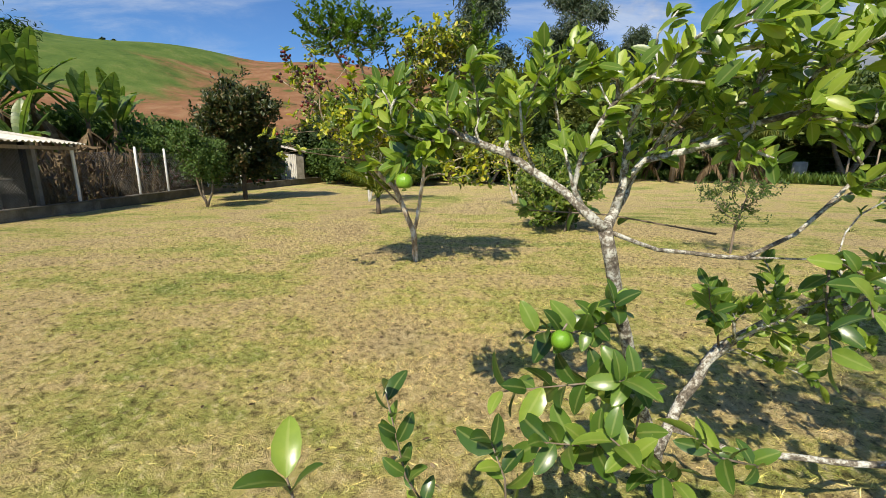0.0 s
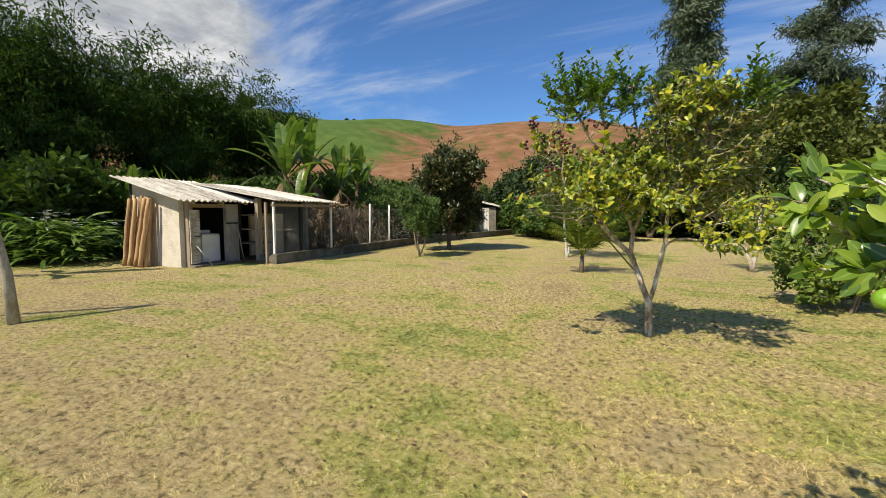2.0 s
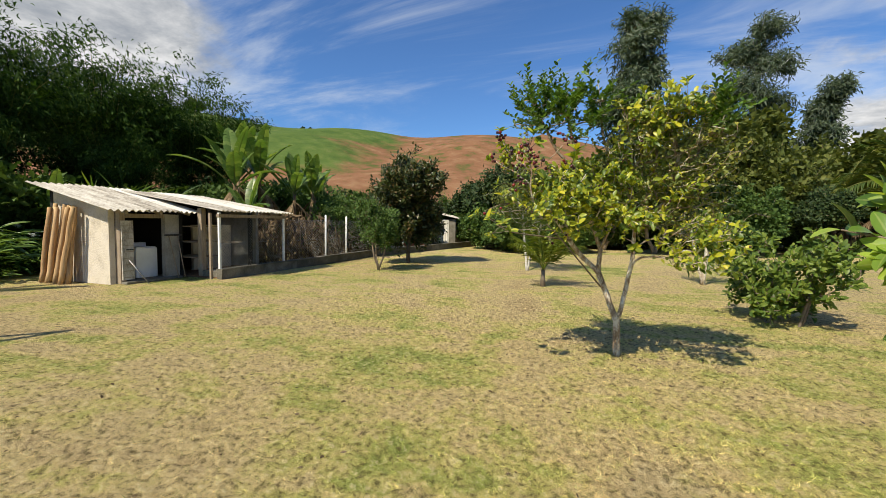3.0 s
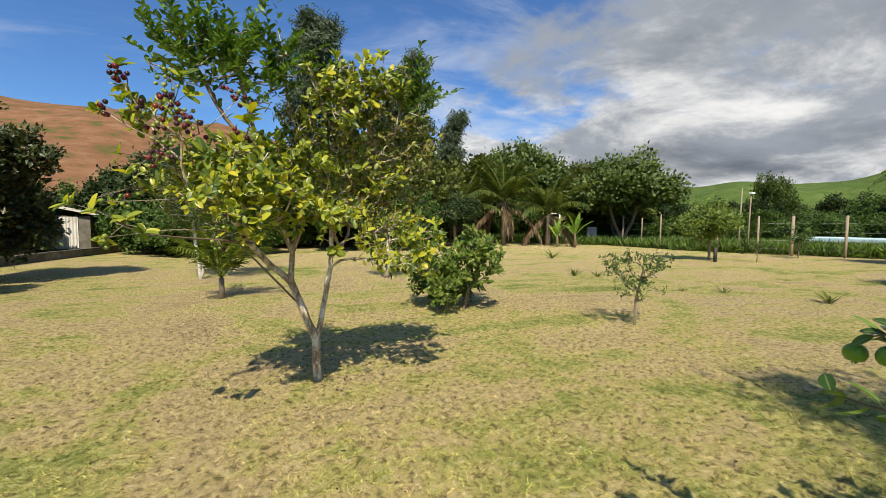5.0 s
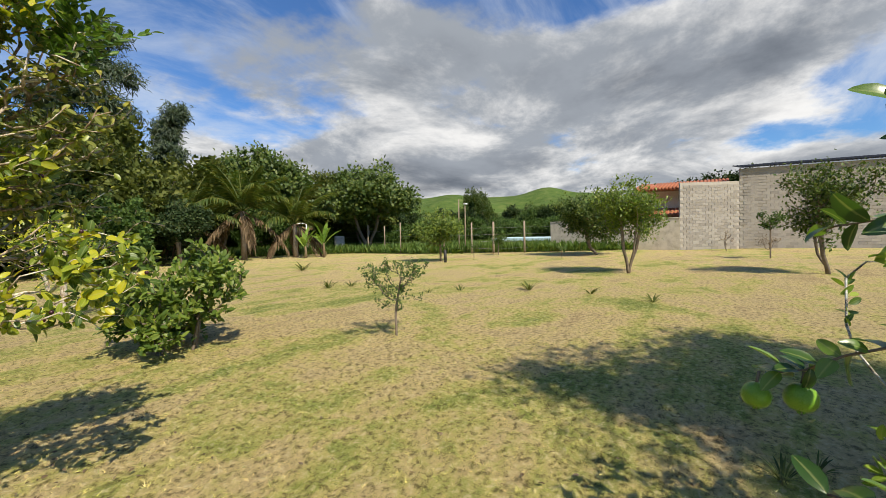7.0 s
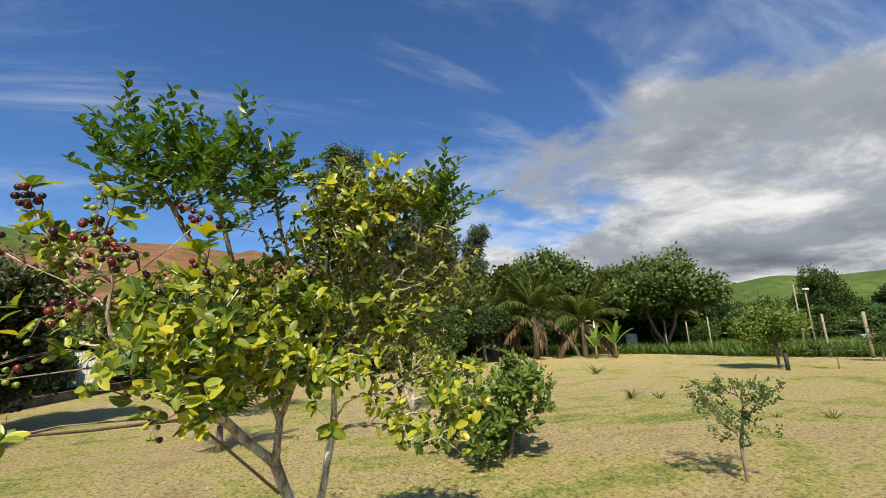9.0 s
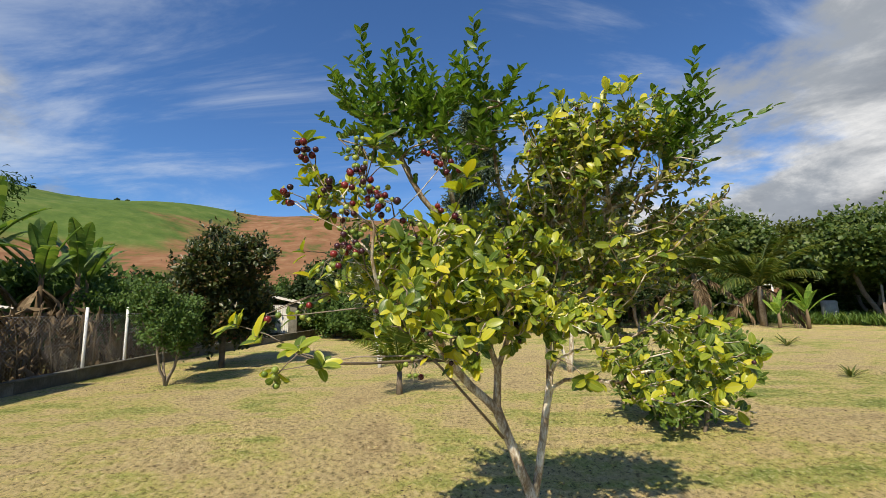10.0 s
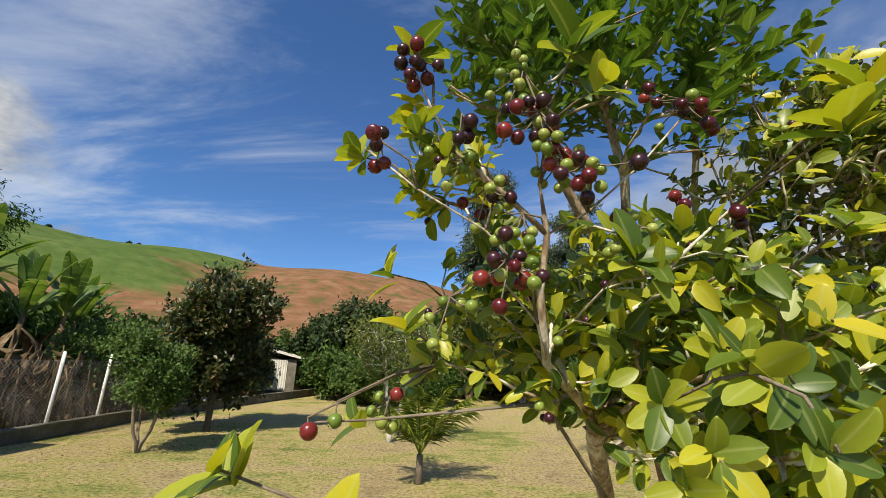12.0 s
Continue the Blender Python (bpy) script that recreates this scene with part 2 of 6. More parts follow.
DARK_BARK = surface("dark_bark", [(0.25, (0.045, 0.036, 0.028)), (0.5, (0.085, 0.07, 0.052)), (0.75, (0.15, 0.125, 0.10))], 9.0, 60.0, 0.9, bump=0.7)
GUAVA_BARK = surface("peeling_bark", [(0.30, (0.15, 0.09, 0.05)), (0.42, (0.28, 0.20, 0.125)), (0.49, (0.46, 0.38, 0.28)), (0.57, (0.68, 0.63, 0.53))], 11.0, 70.0, 0.8, bump=0.5, squash=(1, 1, 0.4))
LICHEN_BARK = surface("lichen_bark", [(0.36, (0.085, 0.070, 0.055)), (0.46, (0.21, 0.18, 0.14)), (0.53, (0.50, 0.49, 0.43)), (0.66, (0.72, 0.71, 0.65))], 30.0, 110.0, 0.9, bump=0.8)
PALE_BARK = surface("pale_bark", [(0.3, (0.28, 0.26, 0.22)), (0.5, (0.48, 0.46, 0.40)), (0.7, (0.62, 0.60, 0.54))], 6.0, 40.0, 0.85)
FIBRE_CEMENT = surface("fibre_cement", [(0.28, (0.20, 0.175, 0.14)), (0.42, (0.42, 0.385, 0.32)), (0.55, (0.56, 0.53, 0.46)), (0.72, (0.66, 0.64, 0.58))], 2.4, 22.0, 0.9, vary=0.35, squash=(0.45, 1.6, 1))
PLASTER = surface("rough_plaster", [(0.28, (0.36, 0.31, 0.24)), (0.5, (0.58, 0.52, 0.42)), (0.75, (0.68, 0.62, 0.52))], 2.2, 26.0, 0.95, bump=0.8, dist=0.02)
# grey for drum, pool and partition; on the shed front it carries shade
DARK_PLASTER = surface("grey_shaded_plaster", [(0.3, (0.16, 0.15, 0.13)), (0.5, (0.30, 0.285, 0.25)), (0.7, (0.42, 0.40, 0.36))], 2.0, 30.0, 0.95, bump=0.6)
OLD_WOOD = surface("weathered_wood", [(0.3, (0.15, 0.115, 0.08)), (0.5, (0.28, 0.22, 0.155)), (0.7, (0.40, 0.33, 0.25))], 4.0, 40.0, 0.9, squash=(6, 6, 0.6))
LOG_WOOD = surface("pine_log", [(0.3, (0.27, 0.16, 0.075)), (0.5, (0.44, 0.28, 0.14)), (0.7, (0.56, 0.39, 0.21))], 3.5, 35.0, 0.85, squash=(5, 5, 0.5), vary=0.25)
WHITE_PAINT = surface("chalky_white_paint", [(0.2, (0.52, 0.50, 0.45)), (0.45, (0.76, 0.75, 0.71)), (0.7, (0.82, 0.81, 0.78))], 5.0, 50.0, 0.75)
CONCRETE = surface("mossy_concrete", [(0.28, (0.05, 0.05, 0.032)), (0.5, (0.115, 0.105, 0.08)), (0.72, (0.24, 0.22, 0.18))], 2.5, 30.0, 0.95, bump=0.6)
BLOCK = surface("old_block", [(0.25, (0.20, 0.18, 0.155)), (0.5, (0.33, 0.30, 0.26)), (0.75, (0.44, 0.41, 0.36))], 0.35, 20.0, 0.95, bump=0.6, vary=0.2)
MORTAR = surface("mortar", [(0.3, (0.34, 0.305, 0.26)), (0.6, (0.45, 0.41, 0.35))], 3.0, 30.0, 0.95)
TERRACOTTA = surface("terracotta", [(0.3, (0.27, 0.085, 0.045)), (0.6, (0.40, 0.145, 0.075))], 3.0, 25.0, 0.85)
BLACK_STEEL = surface("dark_metal", [(0.3, (0.03, 0.03, 0.03)), (0.7, (0.07, 0.065, 0.06))], 6.0, 50.0, 0.6, 0.5)
WIRE = surface("galvanised_wire", [(0.3, (0.20, 0.20, 0.19)), (0.7, (0.34, 0.34, 0.33))], 6.0, 50.0, 0.5, 0.7)
WHITE_ENAMEL = surface("white_enamel", [(0.2, (0.62, 0.62, 0.60)), (0.6, (0.80, 0.80, 0.78))], 3.0, 40.0, 0.35, spec=0.5)
BLUE_PLASTIC = surface("blue_cover", [(0.2, (0.40, 0.60, 0.68)), (0.7, (0.66, 0.80, 0.84))], 1.0, 20.0, 0.5)
LIME_SKIN = surface("green_citrus_skin", [(0.3, (0.10, 0.24, 0.015)), (0.55, (0.17, 0.34, 0.025)), (0.8, (0.30, 0.42, 0.04))], 12.0, 190.0, 0.33, spec=0.5, bump=0.25, dist=0.002)
BERRY_RED = surface("ripe_guava_skin", [(0.2, (0.055, 0.004, 0.008)), (0.5, (0.13, 0.010, 0.014)), (0.85, (0.26, 0.035, 0.022))], 18.0, 120.0, 0.28, spec=0.5, bump=0.05, vary=0.7)
BERRY_DARK = surface("overripe_guava_skin", [(0.2, (0.014, 0.004, 0.008)), (0.8, (0.05, 0.010, 0.016))], 18.0, 120.0, 0.3, spec=0.5, bump=0.05, vary=0.5)
BERRY_GREEN = surface("unripe_guava_skin", [(0.2, (0.10, 0.16, 0.02)), (0.5, (0.20, 0.26, 0.04)), (0.85, (0.32, 0.34, 0.08))], 18.0, 120.0, 0.38, spec=0.45, bump=0.05, vary=0.6)
SOIL = surface("leaf_litter", [(0.3, (0.085, 0.045, 0.025)), (0.5, (0.17, 0.09, 0.05)), (0.75, (0.28, 0.17, 0.10))], 5.0, 40.0, 0.95, bump=0.8)
# plaster coloured near black: the dimness inside the sheds is put into it
SHADED_INTERIOR = surface("shaded_interior_plaster", [(0.3, (0.012, 0.011, 0.010)), (0.7, (0.035, 0.032, 0.028))], 2.0, 30.0, 0.95)
PETAL = surface("white_petal", [(0.3, (0.72, 0.72, 0.68)), (0.7, (0.82, 0.82, 0.80))], 5.0, 40.0, 0.6)
RED_BRICK = surface("red_brick", [(0.3, (0.30, 0.09, 0.05)), (0.7, (0.45, 0.16, 0.09))], 3.0, 30.0, 0.9)


def hill_material(name, red):
    m, nt, out = blank(name)
    v = coords(nt)
    sep = nt.nodes.new("ShaderNodeSeparateXYZ")
    link(nt, v, sep.inputs[0])
    n1 = noise_node(nt, v, 0.012, 6.0, 0.6, 0.5)
    n2 = noise_node(nt, v, 0.09, 5.0, 0.65)
    green = ramp_node(nt, n2, [(0.3, (0.050, 0.092, 0.020)), (0.55, (0.085, 0.130, 0.030)), (0.75, (0.145, 0.16, 0.052))])
    if red:
        # bare red earth on the shoulder and foot, pasture between
        k = math_node(nt, "ADD", sep.outputs[0], math_node(nt, "MULTIPLY", math_node(nt, "SUBTRACT", n1, 0.5), 190.0))
        k = math_node(nt, "ADD", k, math_node(nt, "MULTIPLY", sep.outputs[2], 0.75))
        bare = map_node(nt, k, -105.0, -80.0)
        foot = map_node(nt, math_node(nt, "ADD", sep.outputs[2], math_node(nt, "MULTIPLY", n1, 34.0)), 47.0, 39.0)
        top = map_node(nt, math_node(nt, "ADD", sep.outputs[2], math_node(nt, "MULTIPLY", n1, 20.0)), 87.5, 91.0)
        f = math_node(nt, "MAXIMUM", math_node(nt, "MAXIMUM", bare, foot), top)
        f = math_node(nt, "MULTIPLY", f, map_node(nt, n2, 0.34, 0.50, 0.25, 1.0))
        earth = ramp_node(nt, n2, [(0.3, (0.145, 0.066, 0.034)), (0.55, (0.215, 0.108, 0.056)), (0.75, (0.28, 0.18, 0.095))])
        green = mix_node(nt, f, green, earth)
    principled(nt, out, green, 0.95, 0.0, 0.1, n2, 0.6, 2.0)
    return m


HILL, FAR_HILL = hill_material("hill_pasture", True), hill_material("far_pasture", False)


# ---- builders ----
def fast_mesh(name, verts, tris, material, smooth=True, rib=False):
    """A mesh of triangles from arrays. rib: marks the midrib of leaves of seven rows of three."""
    me = bpy.data.meshes.new(name)
    verts, tris = np.asarray(verts, dtype=np.float32), np.asarray(tris, dtype=np.int32)
    me.vertices.add(len(verts))
    me.vertices.foreach_set("co", verts.ravel())
    me.loops.add(len(tris) * 3)
    me.loops.foreach_set("vertex_index", tris.ravel())
    me.polygons.add(len(tris))
    me.polygons.foreach_set("loop_start", np.arange(0, len(tris) * 3, 3, dtype=np.int32))
    me.polygons.foreach_set("use_smooth", np.full(len(tris), smooth))
    me.update(calc_edges=True)
    if rib and len(verts) % 21 == 0:
        at = me.attributes.new("rib", "FLOAT", "POINT")
        at.data.foreach_set("value", np.tile([0.0, 1.0, 0.0], len(verts) // 3).astype(np.float32))
    me.materials.append(material)
    return me


def part(name, bm, material, parent=None, label="", smooth=False):
    """Links a bmesh (or a mesh) as one object, under a thing or a part."""
    if isinstance(bm, bpy.types.Mesh):
        me = bm
    else:
        bmesh.ops.recalc_face_normals(bm, faces=bm.faces)
        me = bpy.data.meshes.new(name)
        bm.to_mesh(me)
        bm.free()
        me.materials.append(material)
        for p in me.polygons:
            p.use_smooth = smooth
    ob = new(name, me)
    if parent is not None:
        ob.parent = parent
    if label:
        tagged(ob, label)
    return ob


def thing(name, place, label, category, group="", kind="", turn=0.0):
    ob = new(name)
    ob.empty_display_size = 0.2
    ob.matrix_world = pose(*place, 0, 0, turn)
    ob.matrix_basis = pose(*place, 0, 0, turn)
    return tagged(ob, label, category, group, kind)


def box(bm, x0, y0, z0, x1, y1, z1, bevel=0.0, m=None):
    r = bmesh.ops.create_cube(bm, size=1.0)
    vs = r["verts"]
    t = Matrix.Translation(((x0 + x1) / 2, (y0 + y1) / 2, (z0 + z1) / 2)) @ Matrix.Diagonal((abs(x1 - x0), abs(y1 - y0), abs(z1 - z0), 1))
    bmesh.ops.transform(bm, matrix=(m @ t if m is not None else t), verts=vs)
    if bevel:
        es = list({e for v in vs for e in v.link_edges})
        bmesh.ops.bevel(bm, geom=es, offset=bevel, segments=2, affect="EDGES", profile=0.6)
    return bm


def boxed(*a, bevel=0.0):
    return box(bmesh.new(), *a, bevel=bevel)


def tube_arrays(points, radii, sides=6):
    """Rings round a line, closed at the end."""
    pts = np.asarray(points, dtype=float)
    n = len(pts)
    d = np.gradient(pts, axis=0)
    d /= np.linalg.norm(d, axis=1)[:, None] + 1e-9
    ref = np.array([0.31, 0.87, 0.37])
    u = np.cross(d, ref)
    u /= np.linalg.norm(u, axis=1)[:, None] + 1e-9
    w = np.cross(d, u)
    a = np.linspace(0, 2 * np.pi, sides, endpoint=False)
    ring = u[:, None, :] * np.cos(a)[None, :, None] + w[:, None, :] * np.sin(a)[None, :, None]
    v = (pts[:, None, :] + ring * np.asarray(radii)[:, None, None]).reshape(-1, 3)
    i = np.arange(n - 1)[:, None] * sides
    k = np.arange(sides)[None, :]
    k2 = (k + 1) % sides
    t1 = np.stack([i + k, i + k2, i + sides + k2], -1).reshape(-1, 3)
    t2 = np.stack([i + k, i + sides + k2, i + sides + k], -1).reshape(-1, 3)
    cap0 = np.array([[0, j + 1, j] for j in range(1, sides - 1)])
    e = (n - 1) * sides
    cap1 = np.array([[e, e + j, e + j + 1] for j in range(1, sides - 1)])
    return v, np.vstack([t1, t2, cap0, cap1])


def join_arrays(pieces):
    vs, ts, off = [], [], 0
    for v, t in pieces:
        vs.append(v)
        ts.append(np.asarray(t) + off)
        off += len(v)
    return np.vstack(vs), np.vstack(ts)


def tube(name, points, radii, material, parent=None, sides=8, label=""):
    v, t = tube_arrays(points, radii, sides)
    return part(name, fast_mesh(name, v, t, material), None, parent, label)


def leaf_shape(width=0.5, fine=True, droop=0.12, blunt=0.0):
    """A leaf one unit long along y, folded at the midrib and bent."""
    if fine:
        ys = np.array([0.0, 0.10, 0.30, 0.55, 0.78, 0.93, 1.0])
        ws = np.array([0.02, 0.22, 0.46, 0.50, 0.36 + 0.1 * blunt, 0.16 + 0.14 * blunt, 0.0]) * width
    else:
        ys = np.array([0.0, 0.45, 1.0])
        ws = np.array([0.0, 0.5, 0.0]) * width
    v, t = [], []
    for y, w in zip(ys, ws):
        z = -droop * y * y
        v += [(-w, y, z + 0.42 * w - 0.25 * w * w), (0, y, z), (w, y, z + 0.34 * w - 0.25 * w * w)]
    for r in range(len(ys) - 1):
        a, b = r * 3, r * 3 + 3
        for s in (0, 1):
            t += [(a + s, a + s + 1, b + s + 1), (a + s, b + s + 1, b + s)]
    if not fine:
        v = [(0, 0, 0), (-ws[1], 0.45, 0.28 * ws[1]), (0, 0.5, -droop * 0.25), (ws[1], 0.45, 0.28 * ws[1]), (0, 1, -droop)]
        t = [(0, 2, 1), (0, 3, 2), (1, 2, 4), (2, 3, 4)]
    return np.array(v, dtype=float), np.array(t)


def frames_of(d, up):
    y = d / (np.linalg.norm(d, axis=1)[:, None] + 1e-9)
    x = np.cross(y, up)
    x /= np.linalg.norm(x, axis=1)[:, None] + 1e-9
    z = np.cross(x, y)
    return x, y, z


def scatter(shape, pos, d, up, size):
    v, t = shape
    x, y, z = frames_of(d, up)
    s = np.asarray(size)[:, None, None]
    w = pos[:, None, :] + s * (x[:, None, :] * v[None, :, 0:1] + y[:, None, :] * v[None, :, 1:2] + z[:, None, :] * v[None, :, 2:3])
    n = len(pos)
    tt = (t[None] + (np.arange(n) * len(v))[:, None, None]).reshape(-1, 3)
    return w.reshape(-1, 3), tt


def in_blobs(rng, blobs, n):
    """Random places in a union of ellipsoids, more of them near the outside."""
    w = np.array([b[6] if len(b) > 6 else b[3] * b[4] * b[5] for b in blobs], dtype=float)
    pick = rng.choice(len(blobs), n, p=w / w.sum())
    d = rng.normal(size=(n, 3))
    d /= np.linalg.norm(d, axis=1)[:, None]
    r = rng.random(n) ** 0.45 * (1 + 0.16 * np.clip(rng.normal(size=n), -2, 1.6))
    b = np.array([q[:6] for q in blobs])[pick]
    return b[:, :3] + d * r[:, None] * b[:, 3:6]


def grow(rng, stems, targets, seg=0.16, bias=0.45, wob=0.06):
    """Branches from the stems to every target, each from the handiest place on what has grown so far."""
    P, parent, plen, chains = [], [], [], []

    def add(p, par):
        P.append(np.asarray(p, dtype=float))
        parent.append(par)
        plen.append(0.0 if par < 0 else plen[par] + np.linalg.norm(P[-1] - P[par]))
        return len(P) - 1

    for line in stems:
        line = [np.asarray(q, dtype=float) for q in line]
        if P:
            dd = [np.linalg.norm(q - line[0]) for q in P]
            cur = int(np.argmin(dd))
            ch = [cur]
        else:
            cur = add(line[0], -1)
            ch = [cur]
        for a, b in zip(line[:-1], line[1:]):
            k = max(1, int(np.linalg.norm(b - a) / seg))
            for j in range(1, k + 1):
                cur = add(a + (b - a) * j / k + rng.normal(size=3) * wob * seg * 0.6, cur)
                ch.append(cur)
        chains.append(ch)
    nstem = len(chains)
    low = P[0][2] + 0.35 * (min(s[-1][2] for s in stems) - P[0][2])
    order = np.argsort([min(np.linalg.norm(t - P[c[-1]]) for c in chains) for t in targets])
    for i in order:
        t = targets[i]
        A = np.array(P)
        cost = np.linalg.norm(A - t, axis=1) + bias * np.array(plen) + 10 * (A[:, 2] < low) + 0.8 * np.maximum(A[:, 2] - t[2], 0)
        s = int(np.argmin(cost))
        L = np.linalg.norm(t - P[s])
        d0 = P[s] - P[parent[s]] if parent[s] >= 0 else np.array([0, 0, 1.0])
        d0 = d0 / (np.linalg.norm(d0) + 1e-9)
        c1 = P[s] + (d0 * 0.35 + np.array([0, 0, 0.12])) * L
        k = max(2, int(L / seg))
        ch, cur = [s], s
        for j in range(1, k + 1):
            u = j / k
            q = (1 - u) ** 2 * P[s] + 2 * u * (1 - u) * c1 + u * u * t
            cur = add(q + rng.normal(size=3) * wob * seg * (1 if j < k else 0), cur)
            ch.append(cur)
        chains.append(ch)
    count = np.zeros(len(P))
    for ch in chains:
        count[ch[-1]] += 1
    for i in range(len(P) - 1, 0, -1):
        count[parent[i]] += count[i]
    return np.array(P), chains, np.maximum(count, 1), nstem


def tree(name, label, base, stems, blobs, tips, per_tip, leaf, size, leafmat, barkmat, radius, seed, twig=0.004,
         seg=0.16, category="tree", lift=0.35, group="", singles=0, near=None, along=0.55, extra=None, turn=0.0, wild=0.8, limbs=8, fluff=0.0):
    """A plant from its own stems: trunk and limbs, and a crown of single leaves. Stems and blobs are relative to the base."""
    rng = np.random.default_rng(seed)
    top = thing(name, base, label, category, group, turn=turn)
    targets = in_blobs(rng, blobs, tips)
    targets[:, 2] = np.maximum(targets[:, 2], 0.12)
    if extra is not None:
        targets = np.vstack([targets, extra])
    P, chains, count, nstem = grow(rng, stems, targets, seg)
    k = math.log(radius / twig) / math.log(max(count.max(), 2))
    rad = twig * count ** k
    wood = [tube_arrays(P[c], np.concatenate([[min(rad[c[0]], rad[c[1]] * 1.15)], rad[c[1:]]]), 8 if i < nstem else (6 if rad[c[1]] > twig * 2.5 else 4)) for i, c in enumerate(chains)]
    v, t = join_arrays(wood[:nstem])
    part("trunk", fast_mesh("trunk", v, t, barkmat), None, top)
    # the thickest limbs are parts, the twigs are one mass
    order = sorted(range(nstem, len(chains)), key=lambda i: -rad[chains[i][1]])
    for i in order[:limbs]:
        part("limb", fast_mesh("limb", *wood[i], barkmat), None, top)
    if order[limbs:]:
        v, t = join_arrays([wood[i] for i in order[limbs:]])
        tagged(part("twig_mass", fast_mesh("twig_mass", v, t, barkmat), None, top), kind="stuff")
    pos, dr = [], []
    for c in chains[nstem:] if len(chains) > nstem else chains:
        pts = P[c]
        n = max(1, int(rng.normal(per_tip, per_tip * 0.25)))
        u = 1 - rng.random(n) ** 1.4 * along
        x = u * (len(pts) - 1)
        i = np.minimum(x.astype(int), len(pts) - 2)
        f = (x - i)[:, None]
        pos.append(pts[i] * (1 - f) + pts[i + 1] * f)
        dd = pts[i + 1] - pts[i]
        dd = dd / (np.linalg.norm(dd, axis=1)[:, None] + 1e-9)
        side = rng.normal(size=(n, 3))
        side -= dd * (side * dd).sum(1)[:, None]
        side /= np.linalg.norm(side, axis=1)[:, None] + 1e-9
        dr.append(dd * 0.6 + side * wild + np.array([0, 0, lift]))
    pos, dr = np.vstack(pos), np.vstack(dr)
    if fluff:
        pos = pos + rng.normal(size=pos.shape) * fluff
        pos[:, 2] = np.maximum(pos[:, 2], 0.03)
    up = np.array([-0.25, -0.6, 0.9]) + rng.normal(size=pos.shape) * 0.5
    sz = size * (0.65 + 0.6 * rng.random(len(pos)))
    if singles:
        dist = np.linalg.norm(pos + np.array(base) - np.array(near), axis=1)
        idx = np.argsort(dist)
        own, rest = idx[:singles], idx[singles:]
        shapes = [fast_mesh("leaf", leaf[0] * np.array([1 + 0.12 * q, 1, 1 + 0.8 * q]), leaf[1], leafmat, rib=True) for q in (-1, 0, 1)]
        x, y, z = frames_of(dr[own], up[own])
        for j, q in enumerate(own):
            m = Matrix(((x[j][0], y[j][0], z[j][0], pos[q][0]), (x[j][1], y[j][1], z[j][1], pos[q][1]), (x[j][2], y[j][2], z[j][2], pos[q][2]), (0, 0, 0, 1)))
            ob = new("leaf", shapes[j % 3])
            ob.parent = top
            ob.matrix_basis = m @ Matrix.Scale(sz[q], 4)
        pos, dr, up, sz = pos[rest], dr[rest], up[rest], sz[rest]
    v, t = scatter(leaf, pos, dr, up, sz)
    tagged(part("crown", fast_mesh("crown", v, t, leafmat, rib=singles > 0), None, top), kind="stuff")
    return top, P, chains


FINE, FINE_ROUND, COARSE, COARSE_WIDE, SLIM = leaf_shape(0.48), leaf_shape(0.62, blunt=0.6), leaf_shape(0.55, False), leaf_shape(0.75, False), leaf_shape(0.22, False, 0.3)


CURLED = leaf_shape(0.52, droop=0.34, blunt=0.25)


def spray(parent, base, pts, n, size, leafmat, seed, lift=0.3, r=0.0045, barkmat=None, shape=None, start=0.2, wild=0.8):
    """A leafy twig along the given places, with a leaf at each side in turn."""
    rng = np.random.default_rng(seed)
    q = np.array(pts, dtype=float) - np.array(base)
    tube("twig", q, np.linspace(r, r * 0.45, len(q)), barkmat or BARK, parent, 6)
    u = np.linspace(start, 1.0, n)
    x = u * (len(q) - 1)
    i = np.minimum(x.astype(int), len(q) - 2)
    f = (x - i)[:, None]
    pos = q[i] * (1 - f) + q[i + 1] * f
    d = q[i + 1] - q[i]
    d /= np.linalg.norm(d, axis=1)[:, None]
    k = np.arange(n) * 2.4
    side = np.cross(d, np.array([0.2, 0.1, 1.0]))
    side /= np.linalg.norm(side, axis=1)[:, None]
    vert = np.cross(side, d)
    dr = d * 0.55 + wild * (side * np.cos(k)[:, None] + vert * np.sin(k)[:, None]) + np.array([0, 0, lift])
    up = np.array([-0.25, -0.6, 0.9]) + rng.normal(size=(n, 3)) * 0.85
    v, t = scatter(shape or FINE, pos, dr, up, size * rng.uniform(0.7, 1.15, n))
    tagged(part("leaf_spray", fast_mesh("leaf_spray", v, t, leafmat, rib=True), None, parent), kind="stuff")


